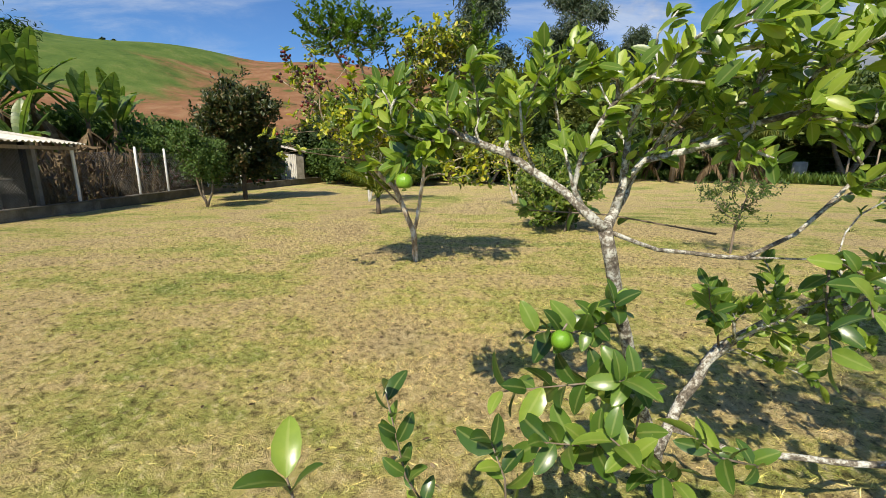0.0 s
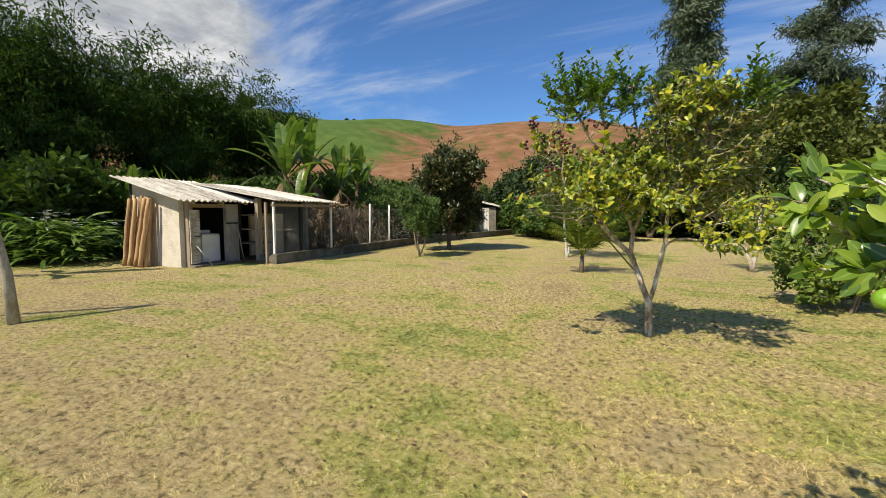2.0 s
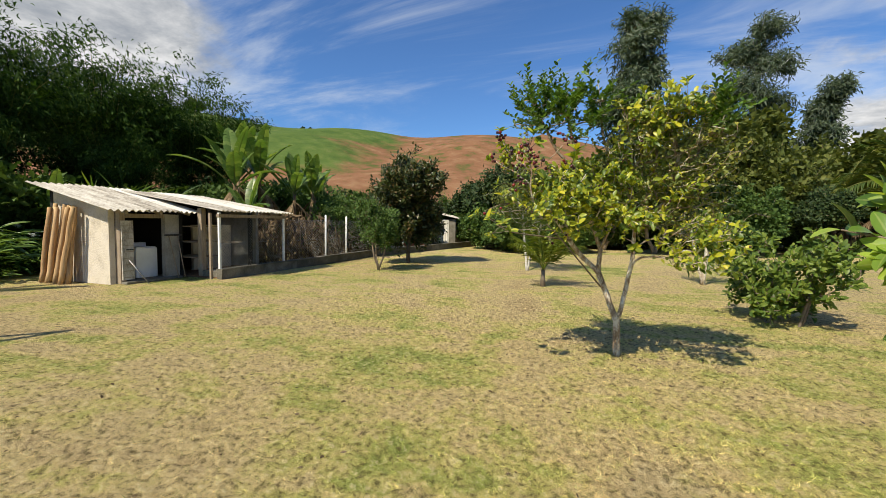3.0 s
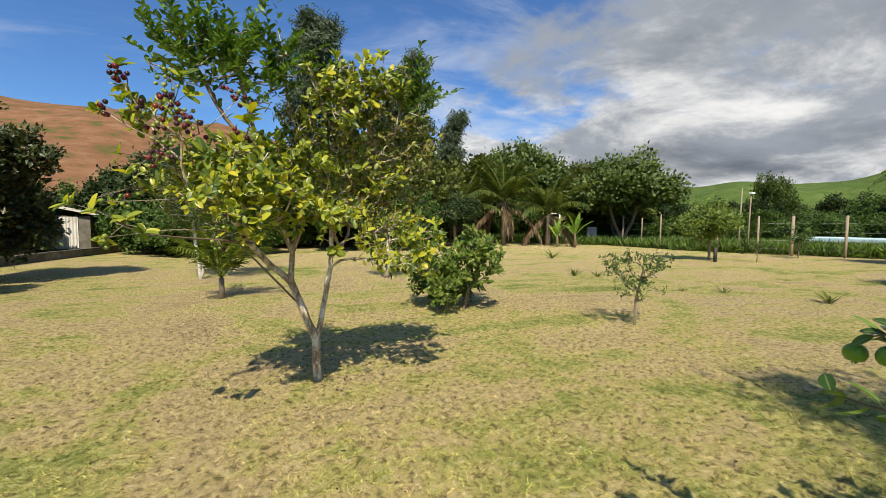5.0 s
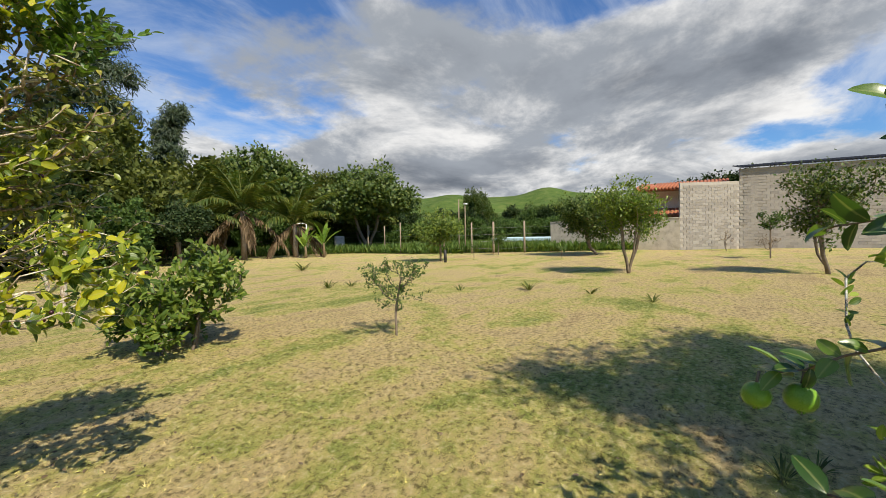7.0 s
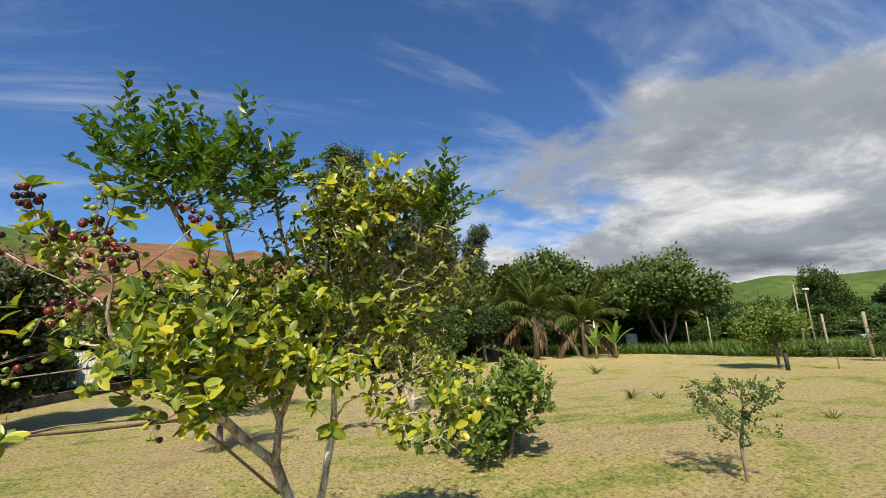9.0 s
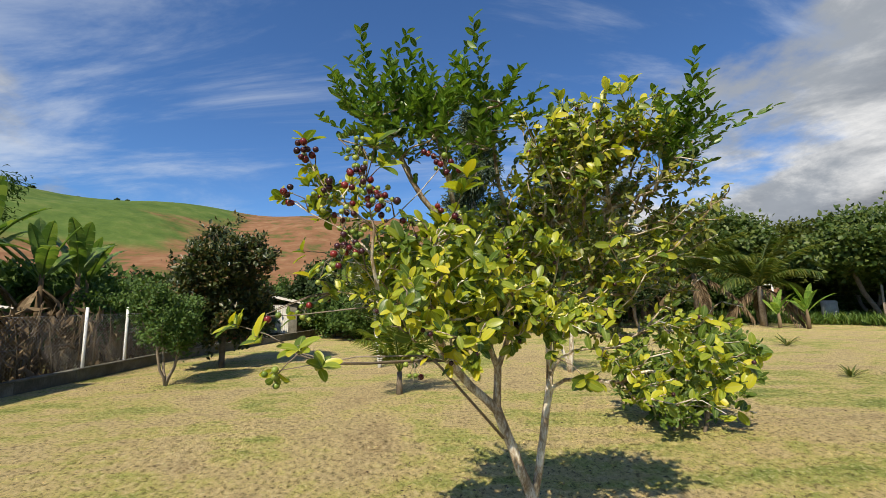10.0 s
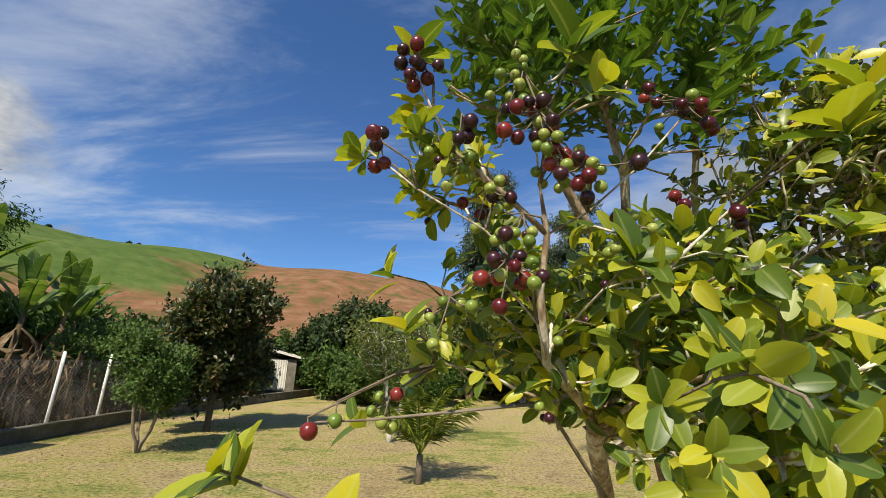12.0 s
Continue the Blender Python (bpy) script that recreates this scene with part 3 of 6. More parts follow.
def rosette(parent, base, c, n, size, leafmat, seed, axis=(0, 0, 1), stalk=None, shape=None):
    """Leaves spreading from one twig end."""
    rng = np.random.default_rng(seed)
    a = np.array(axis, dtype=float)
    a /= np.linalg.norm(a)
    s1 = np.cross(a, [0.3, 0.9, 0.1])
    s1 /= np.linalg.norm(s1)
    s2 = np.cross(a, s1)
    k = np.arange(n) * 2.4 + rng.uniform(0, 6)
    dr = a * rng.uniform(0.25, 1.1, n)[:, None] + s1 * np.cos(k)[:, None] + s2 * np.sin(k)[:, None]
    pos = np.tile(np.array(c) - np.array(base), (n, 1)) - a * rng.uniform(0, 0.035, n)[:, None]
    up = a + np.array([-0.2, -0.4, 0.5]) + rng.normal(size=(n, 3)) * 0.25
    v, t = scatter(shape or FINE, pos, dr, up, size * rng.uniform(0.75, 1.15, n))
    tagged(part("leaf_rosette", fast_mesh("leaf_rosette", v, t, leafmat, rib=True), None, parent), kind="stuff")
    if stalk is not None:
        e = np.array(stalk) - np.array(base)
        p0 = np.array(c) - np.array(base)
        tube("twig", [p0, (p0 + e) / 2 + np.array([0.012, -0.01, 0.015]), e], [0.002, 0.0026, 0.0036], BARK, parent, 5)

# ---- ground, hills, distance ----
def ground_z(x, y):
    """Height of the turf: soft swells, and matted tufts near the path."""
    if abs(x) > 60 or abs(y) > 60:
        return 0.0
    z = 0.025 * noise.noise(Vector((x * 0.35, y * 0.35, 0)))
    near = max(0.0, 1.0 - max(abs(x + 0.4) / 6.5, abs(y - 4.0) / 6.5) ** 6)
    if near > 0:
        z += near * (0.026 * noise.noise(Vector((x * 7.0, y * 7.0, 3.0))) + 0.030 * noise.noise(Vector((x * 15.0, y * 15.0, 9.0))))
    return z


def build_ground():
    # fine in the middle, coarse to the horizon
    far = [90, 150, 300, 600, 1200, 2500]
    tx = np.concatenate([[-q for q in far[::-1]], np.arange(-60, -6, 1.5), np.arange(-6, 5.2, 0.042), np.arange(5.5, 61, 1.5), far])
    ty = np.concatenate([[-q for q in far[::-1]], np.arange(-60, -1.4, 1.5), np.arange(-1.2, 9.0, 0.042), np.arange(9.5, 61, 1.5), far])
    n, m = len(tx), len(ty)
    X, Y = np.meshgrid(tx, ty, indexing="ij")
    Z = np.array([ground_z(x, y) for x, y in zip(X.ravel(), Y.ravel())])
    v = np.stack([X.ravel(), Y.ravel(), Z], -1)
    i, j = np.meshgrid(np.arange(n - 1), np.arange(m - 1), indexing="ij")
    a = (i * m + j).ravel()
    t = np.vstack([np.stack([a, a + m, a + m + 1], -1), np.stack([a, a + m + 1, a + 1], -1)])
    tagged(part("ground", fast_mesh("ground", v, t, LAWN), None), "mown dry lawn with straw, brown and green patches", "lawn", kind="structure")


build_ground()


def polar_hill(name, az0, az1, d0, d1, ridge, material, label, bumps=6.0, seed=0, back=1.35):
    """A hill seen from the garden: its skyline by direction, rising from d0 to d1."""
    na, nd = 90, 26
    az = np.radians(np.linspace(az0, az1, na))
    v = []
    for i, a in enumerate(az):
        r = ridge(math.degrees(a))
        for k in range(nd + 6):
            u = k / (nd - 1)
            d = d0 + (d1 - d0) * u
            s = min(u, 1.0)
            prof = s * s * (3 - 2 * s) * 0.45 + s * 0.55
            h = r * d1 * prof if u <= 1 else r * d1 * (1 - (u - 1) * 0.4)
            h += bumps * min(s * 3, 1) * (1 - s ** 6) * noise.noise(Vector((math.sin(a) * d * 0.02 + seed, math.cos(a) * d * 0.012, 0)))
            v.append((math.sin(a) * d, math.cos(a) * d, h - 0.6))
    m = nd + 6
    i, j = np.meshgrid(np.arange(na - 1), np.arange(m - 1), indexing="ij")
    q = (i * m + j).ravel()
    t = np.vstack([np.stack([q, q + m, q + m + 1], -1), np.stack([q, q + m + 1, q + 1], -1)])
    return tagged(part(name, fast_mesh(name, np.array(v), t, material), None), label, "hill", kind="structure")


def near_ridge(a):
    if a < -6:
        e = 12.1 + 0.25 * math.sin(a * 0.35) + 0.015 * (-a - 30)
    else:
        e = 12.2 - (a + 6) * 0.24
    return math.tan(radians(max(e, 2.5)))


def far_ridge(a):
    e = 4.4 + 1.25 * math.exp(-((a - 71) / 4.2) ** 2) + 0.75 * math.exp(-((a - 58) / 5.0) ** 2) - 1.2 * math.exp(-((a - 84) / 6) ** 2) + 0.1 * math.sin(a)
    return math.tan(radians(e))


polar_hill("backdrop_hill", -100, 40, 110, 380, near_ridge, HILL, "hillside of green pasture and bare red earth", 7.0)
polar_hill("backdrop_far_hill", 38, 112, 330, 720, far_ridge, FAR_HILL, "far rounded hills of green pasture", 14.0, 5.0)


# ---- shed and poultry run ----
def corrugated(bm, x0, z0, x1, z1, y0, y1, waves, amp=0.03, thick=0.008):
    """One sheet whose waves run down the slope from (x1, z1) to (x0, z0)."""
    n = waves * 8
    sl = Vector((x1 - x0, 0, z1 - z0)).normalized()
    up = Vector((-sl.z, 0, sl.x))
    if up.z < 0:
        up = -up
    rows = []
    for k in (0, 1):
        for e in (0, 1):
            row = []
            for i in range(n + 1):
                y = y0 + (y1 - y0) * i / n
                h = amp * math.sin(2 * math.pi * waves * i / n) + (thick if k else 0)
                p = Vector((x0 + (x1 - x0) * e, y, z0 + (z1 - z0) * e)) + up * h
                row.append(bm.verts.new(p))
            rows.append(row)
    b0, b1, t0, t1 = rows
    for i in range(n):
        bm.faces.new((b0[i], b0[i + 1], b1[i + 1], b1[i]))
        bm.faces.new((t0[i], t1[i], t1[i + 1], t0[i + 1]))
        bm.faces.new((b0[i], t0[i], t0[i + 1], b0[i + 1]))
        bm.faces.new((b1[i], b1[i + 1], t1[i + 1], t1[i]))
    bm.faces.new((b0[0], b1[0], t1[0], t0[0]))
    bm.faces.new((b0[n], t0[n], t1[n], b1[n]))
    return bm


def sloped_wall(bm, y0, y1, x0, z0, x1, z1):
    """A wall under a slope, from x0 (height z0) to x1 (height z1)."""
    ps = [(x0, 0), (x1, 0), (x1, z1), (x0, z0)]
    a = [bm.verts.new((x, y0, z)) for x, z in ps]
    b = [bm.verts.new((x, y1, z)) for x, z in ps]
    bm.faces.new(a)
    bm.faces.new(b[::-1])
    for i in range(4):
        j = (i + 1) % 4
        bm.faces.new((a[i], a[j], b[j], b[i]))
    return bm


SLOPE = (2.55 - 1.86) / 2.9


def under_roof(x):
    return 1.79 + (-11.45 - x) * SLOPE


def build_shed():
    shed = thing("shed", (-12.9, 8.5, 0), "small rendered masonry shed with a corrugated roof and open doorway", "shed")
    o = Vector((-12.9, 8.5, 0))

    def P(name, bm, mat, label="", parent=shed):
        bmesh.ops.translate(bm, verts=bm.verts, vec=-o)
        return part(name, bm, mat, parent, label)

    P("side_wall", sloped_wall(bmesh.new(), 7.55, 7.69, -12.08, under_roof(-12.08), -14.15, under_roof(-14.15)), PLASTER, "sunlit rough cream render")
    # inner walls get the near-black plaster so the doorway reads as deep shade
    P("side_wall", sloped_wall(bmesh.new(), 9.28, 9.42, -11.9, under_roof(-11.9), -14.15, under_roof(-14.15)), SHADED_INTERIOR)
    P("back_wall", boxed(-14.29, 7.55, 0, -14.152, 9.42, under_roof(-14.2)), SHADED_INTERIOR)
    # front faces away from the sun; its shade is put into the darker plaster
    P("front_wall", boxed(-12.0, 8.86, 0, -11.86, 9.278, 1.80), DARK_PLASTER, "render coloured darker for shade, stained at the foot")
    P("lintel", boxed(-12.02, 7.83, 1.69, -11.87, 8.858, 1.80), OLD_WOOD)
    P("door_post", boxed(-12.08, 7.692, 0, -11.9, 7.83, 1.86, bevel=0.012), OLD_WOOD, "orange-brown wooden door post")
    door = P("door", boxed(-11.88, 7.70, 0.1, -11.84, 7.99, 1.62, bevel=0.006), FIBRE_CEMENT, "open whitewashed plank door, flaking")
    for k in range(9):
        bm = boxed(-11.838, 7.71 + 0.012 * (k % 2), 0.16 + k * 0.165, -11.829, 7.97, 0.16 + k * 0.165 + 0.012)
        P("plank_joint", bm, OLD_WOOD, "", door)
    P("latch", boxed(-11.838, 7.80, 0.86, -11.82, 7.98, 0.89), BLACK_STEEL, "rusted bolt")
    floor = boxed(-14.15, 7.70, 0.0, -11.7, 9.27, 0.06, bevel=0.01)
    P("floor_slab", floor, CONCRETE)
    roof = new("roof")
    roof.parent = shed
    y = 7.12
    for i, w in enumerate((1.02, 0.98, 0.82)):
        bm = corrugated(bmesh.new(), -11.38 - 0.02 * (i % 2), 1.86 + 0.012 * (i % 2), -14.45, 2.58 + 0.012 * (i % 2), y, y + w, 6 if i < 2 else 5)
        P("roof_sheet", bm, FIBRE_CEMENT, "weathered corrugated fibre-cement sheet", roof)
        y += w - 0.09
    for yy in (7.62, 8.5, 9.33):
        bm = bmesh.new()
        sl = math.atan2(2.58 - 1.86, 3.0)
        box(bm, -1.45, -0.035, -0.05, 1.45, 0.035, 0.03, m=Matrix.Translation((-12.92, yy, 2.165)) @ Matrix.Rotation(sl, 4, "Y"))
        P("rafter", bm, OLD_WOOD)


build_shed()

RUN2 = (2.50 - 1.90) / 3.9


def under_run(x):
    return 1.85 + (-10.35 - x) * RUN2


def build_run():
    run = thing("poultry_run", (-12.2, 10.9, 0), "wire-fronted poultry house with corrugated roof and timber posts", "poultry house")
    o = Vector((-12.2, 10.9, 0))

    def P(name, bm, mat, label="", parent=run):
        bmesh.ops.translate(bm, verts=bm.verts, vec=-o)
        return part(name, bm, mat, parent, label)

    roof = new("roof")
    roof.parent = run
    y = 9.25
    for i, w in enumerate((1.06, 1.06, 0.98)):
        dz = 0.014 * (i % 2)
        P("roof_sheet", corrugated(bmesh.new(), -10.22 - 0.03 * (i % 2), 1.91 + dz, -14.25, 2.52 + dz, y, y + w, 7 if i < 3 else 3, 0.022), FIBRE_CEMENT, "grey-white corrugated roof sheet", roof)
        y += w - 0.08
    # interior shade of the run is in this wall's colour too
    P("back_wall", boxed(-14.15, 9.43, 0, -14.0, 12.3, under_run(-14.1)), SHADED_INTERIOR)
    P("earth_floor", boxed(-13.99, 9.43, 0, -10.6, 12.1, 0.05), SOIL)
    P("side_wall", sloped_wall(bmesh.new(), 12.12, 12.24, -11.75, under_run(-11.75) - 0.03, -13.99, under_run(-13.99) - 0.03), DARK_PLASTER, "grey rendered partition, shaded")
    P("inner_wall", boxed(-12.75, 10.4, 0, -12.65, 11.9, 1.5), PLASTER, "grey nest-box wall")
    for k, z in enumerate((0.55, 1.0, 1.45)):
        P("shelf", boxed(-12.5, 9.46, z, -11.5, 10.3, z + 0.03), OLD_WOOD)
    P("threshold", boxed(-11.2, 9.44, 0, -10.55, 10.25, 0.22, bevel=0.03), CONCRETE)
    P("beam", boxed(-10.5, 9.3, 1.74, -10.38, 12.05, 1.83, bevel=0.008), OLD_WOOD)
    P("post", boxed(-11.35, 9.45, 0, -11.2, 9.6, 2.0, bevel=0.012), OLD_WOOD, "grey weathered wooden post")
    P("post", boxed(-10.68, 9.21, 0, -10.61, 9.28, 1.86, bevel=0.012), OLD_WOOD, "grey weathered wooden post")
    P("post", boxed(-10.47, 9.32, 0.2, -10.41, 9.39, 1.88, bevel=0.012), WHITE_PAINT, "whitewashed post")
    P("post", boxed(-10.47, 11.92, 0.2, -10.41, 11.99, 1.88, bevel=0.012), WHITE_PAINT, "whitewashed post")
    P("post", boxed(-12.0, 12.0, 0.0, -11.88, 12.11, 2.1, bevel=0.012), BLACK_STEEL)
    P("gate_rail", boxed(-10.62, 9.45, 1.0, -10.58, 10.3, 1.04), OLD_WOOD)


build_run()


def low_wall_x(y):
    """The line of the kerb wall as it runs away from the shed."""
    return -10.42 + max(0, y - 17) ** 1.25 * 0.085


def build_low_wall():
    w = thing("garden_wall", (-10.4, 9.3, 0), "long low mossy concrete kerb wall with a pale coping", "low wall", kind="structure")
    y, i = 9.3, 0
    while y < 28.6:
        L = 1.6
        x0, x1 = low_wall_x(y), low_wall_x(y + L)
        turn = math.atan2(-(x1 - x0), L)
        m = Matrix.Translation((x0 + 10.4, y - 9.3, 0)) @ Matrix.Rotation(turn, 4, "Z")
        h = 0.23 + 0.008 * y * 0.5
        bm = box(bmesh.new(), -0.09, 0.004, 0, 0.09, L - 0.002, h, bevel=0.008, m=m)
        b = part("wall_length", bm, CONCRETE, w)
        bm = box(bmesh.new(), -0.11, 0.004, h, 0.11, L - 0.002, h + 0.035, bevel=0.006, m=m)
        part("coping", bm, CONCRETE, w)
        y += L
        i += 1


build_low_wall()


def fence_post(x, y, h, material, label, r=0.045, lean=0.0, name="fence_post", lean_y=0.0):
    p = thing(name, (x, y, 0), label, "post", "fence posts")
    tube("shaft", [(0, 0, -0.05), (lean * 0.4, lean_y * 0.4, h * 0.4), (lean, lean_y, h)], [r, r * 0.97, r * 0.93], material, p, 8)
    tube("cap", [(lean, lean_y, h), (lean, lean_y, h + 0.02)], [r * 0.8, r * 0.5], material, p, 8)
    return p


for y, h in ((14.4, 1.9), (15.9, 1.88), (18.4, 1.95), (20.8, 1.9)):
    fence_post(low_wall_x(y) - 0.02, y, h, WHITE_PAINT, "slim whitewashed round fence post by the low wall", 0.04)


def chain_link(name, a, b, z0, z1, label, pitch=0.085, r=0.0028):
    """A net of crossing wires between two upright lines."""
    a, b = np.array(a), np.array(b)
    L, H = np.linalg.norm(b - a), z1 - z0
    u = (b - a) / L
    pieces = []
    nrm = np.array([-u[1], u[0], 0])
    n = int((L + H) / pitch)
    for sgn in (1, -1):
        for k in range(n + 1):
            s = k * pitch - (H if sgn > 0 else 0)
            lo, hi = (s, s + H) if sgn > 0 else (s, s - H)
            pts = []
            t0, t1 = 0.0, 1.0
            d = hi - lo
            ta, tb = (0 - lo) / d, (L - lo) / d
            t0, t1 = max(0.0, min(ta, tb)), min(1.0, max(ta, tb))
            if t1 - t0 < 0.02:
                continue
            for t in (t0, t1):
                q = a + u * 0
                p = np.array([a[0] + u[0] * (lo + d * t), a[1] + u[1] * (lo + d * t), z0 + H * t]) + nrm * sgn * r
                pts.append(p)
            pieces.append(tube_arrays(pts, [r, r], 3))
    for z in (z0, (z0 + z1) / 2, z1):
        pieces.append(tube_arrays([(a[0], a[1], z), (b[0], b[1], z)], [r * 1.4] * 2, 3))
    v, t = join_arrays(pieces)
    return tagged(part(name, fast_mesh(name, v, t, WIRE), None), label, "fence", kind="stuff")


chain_link("wire_netting", (-10.44, 9.42, 0), (-10.44, 12.05, 0), 0.25, 1.76, "diamond wire netting on the poultry run front")
for y0, y1 in ((12.15, 14.4), (14.4, 15.9), (15.9, 18.4), (18.4, 20.8)):
    chain_link("wire_netting", (low_wall_x(y0) - 0.02, y0, 0), (low_wall_x(y1) - 0.02, y1, 0), 0.25, 1.7, "sagging diamond wire netting between fence posts", 0.1)


p = thing("brace_pole", (-11.25, 12.95, 0), "rough pole leaning against the poultry house", "pole")
tube("shaft", [(0, 0, 0.02), (0.33, -0.42, 0.7), (0.64, -0.82, 1.36)], [0.045, 0.042, 0.038], OLD_WOOD, p, 8)


def build_logs():
    rng = random.Random(4)
    for i in range(12):
        x = -13.0 - 0.135 * i + rng.uniform(-0.02, 0.02)
        if i >= 8:
            x = -13.08 - 0.27 * (i - 8)
        base = (x - 0.14, 7.28 - (0.13 if i >= 8 else 0) + rng.uniform(-0.05, 0.03), 0)
        p = thing("timber_log", base, "peeled round pine log leaning against the shed wall", "log", "logs by the shed")
        h = 1.98 + rng.uniform(-0.1, 0.08)
        lx, ly = 0.16 + rng.uniform(-0.12, 0.16), 0.18
        n = 7
        pts = [(lx * k / n + rng.uniform(-0.012, 0.012), ly * k / n + rng.uniform(-0.01, 0.01), h * k / n) for k in range(n + 1)]
        tube("log_body", pts, [0.064 - 0.016 * k / n + rng.uniform(-0.003, 0.003) for k in range(n + 1)], LOG_WOOD, p, 10)


build_logs()


def build_washer():
    w = thing("washing_machine", (-12.5, 8.58, 0.06), "old white washing machine standing in the dark shed", "washing machine")
    part("body", boxed(-0.3, -0.3, 0, 0.3, 0.3, 0.82, bevel=0.03), WHITE_ENAMEL, w)
    part("control_panel", boxed(-0.3, -0.29, 0.824, -0.12, 0.29, 0.95, bevel=0.02), WHITE_ENAMEL, w)
    part("lid", boxed(-0.1, -0.26, 0.824, 0.28, 0.26, 0.845, bevel=0.008), WHITE_ENAMEL, w)


build_washer()


def build_tools():
    for k, (y, ly, label) in enumerate(((9.05, -0.12, "long-handled hoe leaning on the shed wall"), (9.25, -0.05, "wooden-handled rake leaning on the shed wall"))):
        p = thing("garden_tool", (-11.62, y, 0), label, "garden tool")
        tube("handle", [(0.0, 0, 0.03), (-0.1, ly * 0.5, 0.6), (-0.2, ly, 1.22)], [0.014, 0.014, 0.013], OLD_WOOD, p, 6)
        part("tool_head", boxed(-0.21, ly - 0.12, 1.2, -0.17, ly + 0.12, 1.25, bevel=0.006), BLACK_STEEL, p)
    p = thing("pipe_prop", (-11.55, 7.88, 0), "thin grey metal pipe leaning by the shed door", "pipe")
    tube("pipe", [(0.2, 0.12, 0.015), (-0.14, -0.12, 0.62)], [0.016, 0.016], WIRE, p, 6)


build_tools()


POLE_WOOD = surface("lichened_pole", [(0.3, (0.17, 0.14, 0.09)), (0.48, (0.33, 0.29, 0.21)), (0.65, (0.50, 0.47, 0.38))], 9.0, 45.0, 0.9, squash=(2, 2, 0.7))


def build_goal_post():
    p = thing("wooden_pole", (-8.53, 2.81, 0), "leaning weathered grey wooden pole with a crossbar and netting", "pole")
    tube("shaft", [(0, 0, -0.05), (-0.05, -0.02, 0.7), (-0.12, -0.10, 1.4), (-0.2, -0.12, 2.0)], [0.075, 0.068, 0.062, 0.06], POLE_WOOD, p, 10)
    tube("crossbar", [(-0.2, -0.12, 1.95), (-0.9, -0.9, 1.97), (-1.9, -2.0, 1.96)], [0.055, 0.052, 0.05], POLE_WOOD, p, 10)


build_goal_post()
chain_link("wire_netting", (-8.75, 2.68, 0), (-10.6, 0.75, 0), 0.0, 1.25, "torn wire netting hanging behind the wooden pole", 0.09)


# ---- far shed, block wall, house ----
def build_small_shed():
    s = thing("small_shed", (-10.35, 29.6, 0), "small far hut with whitewashed corrugated side and roof", "shed")
    part("body", boxed(-0.9, -0.9, 0, 0.9, 0.9, 1.95), CONCRETE, s)
    bm = corrugated(bmesh.new(), -0.6, 0.25, -0.62, 1.9, -0.2, 0.9, 8, 0.02)
    bmesh.ops.rotate(bm, verts=bm.verts, cent=(0, 0, 0), matrix=Matrix.Rotation(radians(90), 3, "Z"))
    bmesh.ops.translate(bm, verts=bm.verts, vec=(0.2, -0.32, 0))
    part("corrugated_side", bm, FIBRE_CEMENT, s, "whitewashed corrugated sheet, rust-streaked")
    bm = corrugated(bmesh.new(), 1.15, 2.0, -1.15, 2.5, -1.2, 1.1, 12, 0.03)
    part("roof_sheet", bm, FIBRE_CEMENT, s)


build_small_shed()

WALL_A, WALL_STEP, WALL_B = (32.6, 13.6), (34.3, 0.8), (35.6, -9.5)


def block_wall(name, a, b, h, label, course=0.2, length=0.42, own=300, seed=1):
    """Concrete block wall: courses of blocks standing proud of the mortar."""
    a, b = Vector((*a, 0)), Vector((*b, 0))
    L = (b - a).length
    w = thing(name, a, label, "wall", kind="structure", turn=math.degrees(math.atan2(b.y - a.y, b.x - a.x)))
    part("mortar_bed", boxed(0, 0.02, 0, L, 0.17, h), MORTAR, w)
    rng = random.Random(seed)
    meshes = []
    for k in range(5):
        bm = box(bmesh.new(), 0.005, 0.006, 0.005, length - 0.005, 0.05, course - 0.006, bevel=0.006)
        for v in bm.verts:
            v.co += Vector((rng.uniform(-0.004, 0.004), rng.uniform(-0.008, 0.003), rng.uniform(-0.004, 0.004)))
        me = bpy.data.meshes.new("block")
        bm.to_mesh(me)
        bm.free()
        me.materials.append(BLOCK)
        meshes.append(me)
    rows, cols = int(h / course), int(L / length)
    places = [(c * length + (length / 2 if r % 2 else 0), r * course) for r in range(rows) for c in range(cols) if c * length + length * 1.5 <= L + length * 0.49]
    rng2 = random.Random(seed + 9)
    step = max(1, len(places) // own)
    rest = []
    count = 0
    for i, (x, z) in enumerate(places):
        me = meshes[rng2.randrange(5)]
        if i % step == 0 and count < own:
            ob = new("block", me)
            ob.parent = w
            ob.matrix_basis = pose(x, -0.006 + rng2.uniform(-0.006, 0.004), z)
            count += 1
        else:
            rest.append((x, z, rng2.uniform(-0.006, 0.004)))
    if rest:
        bm = bmesh.new()
        src = meshes[0]
        base_v = np.array([v.co for v in src.vertices])
        faces = [list(p.vertices) for p in src.polygons]
        vs, fs, off = [], [], 0
        for x, z, dy in rest:
            vs.append(base_v + np.array([x, dy - 0.006, z]))
            fs += [[q + off for q in f] for f in faces]
            off += len(base_v)
        bm.free()
        me = bpy.data.meshes.new("blocks")
        me.from_pydata(np.vstack(vs).tolist(), [], fs)
        me.materials.append(BLOCK)
        tagged(part("blocks", me, None, w), kind="stuff")
    return w, L


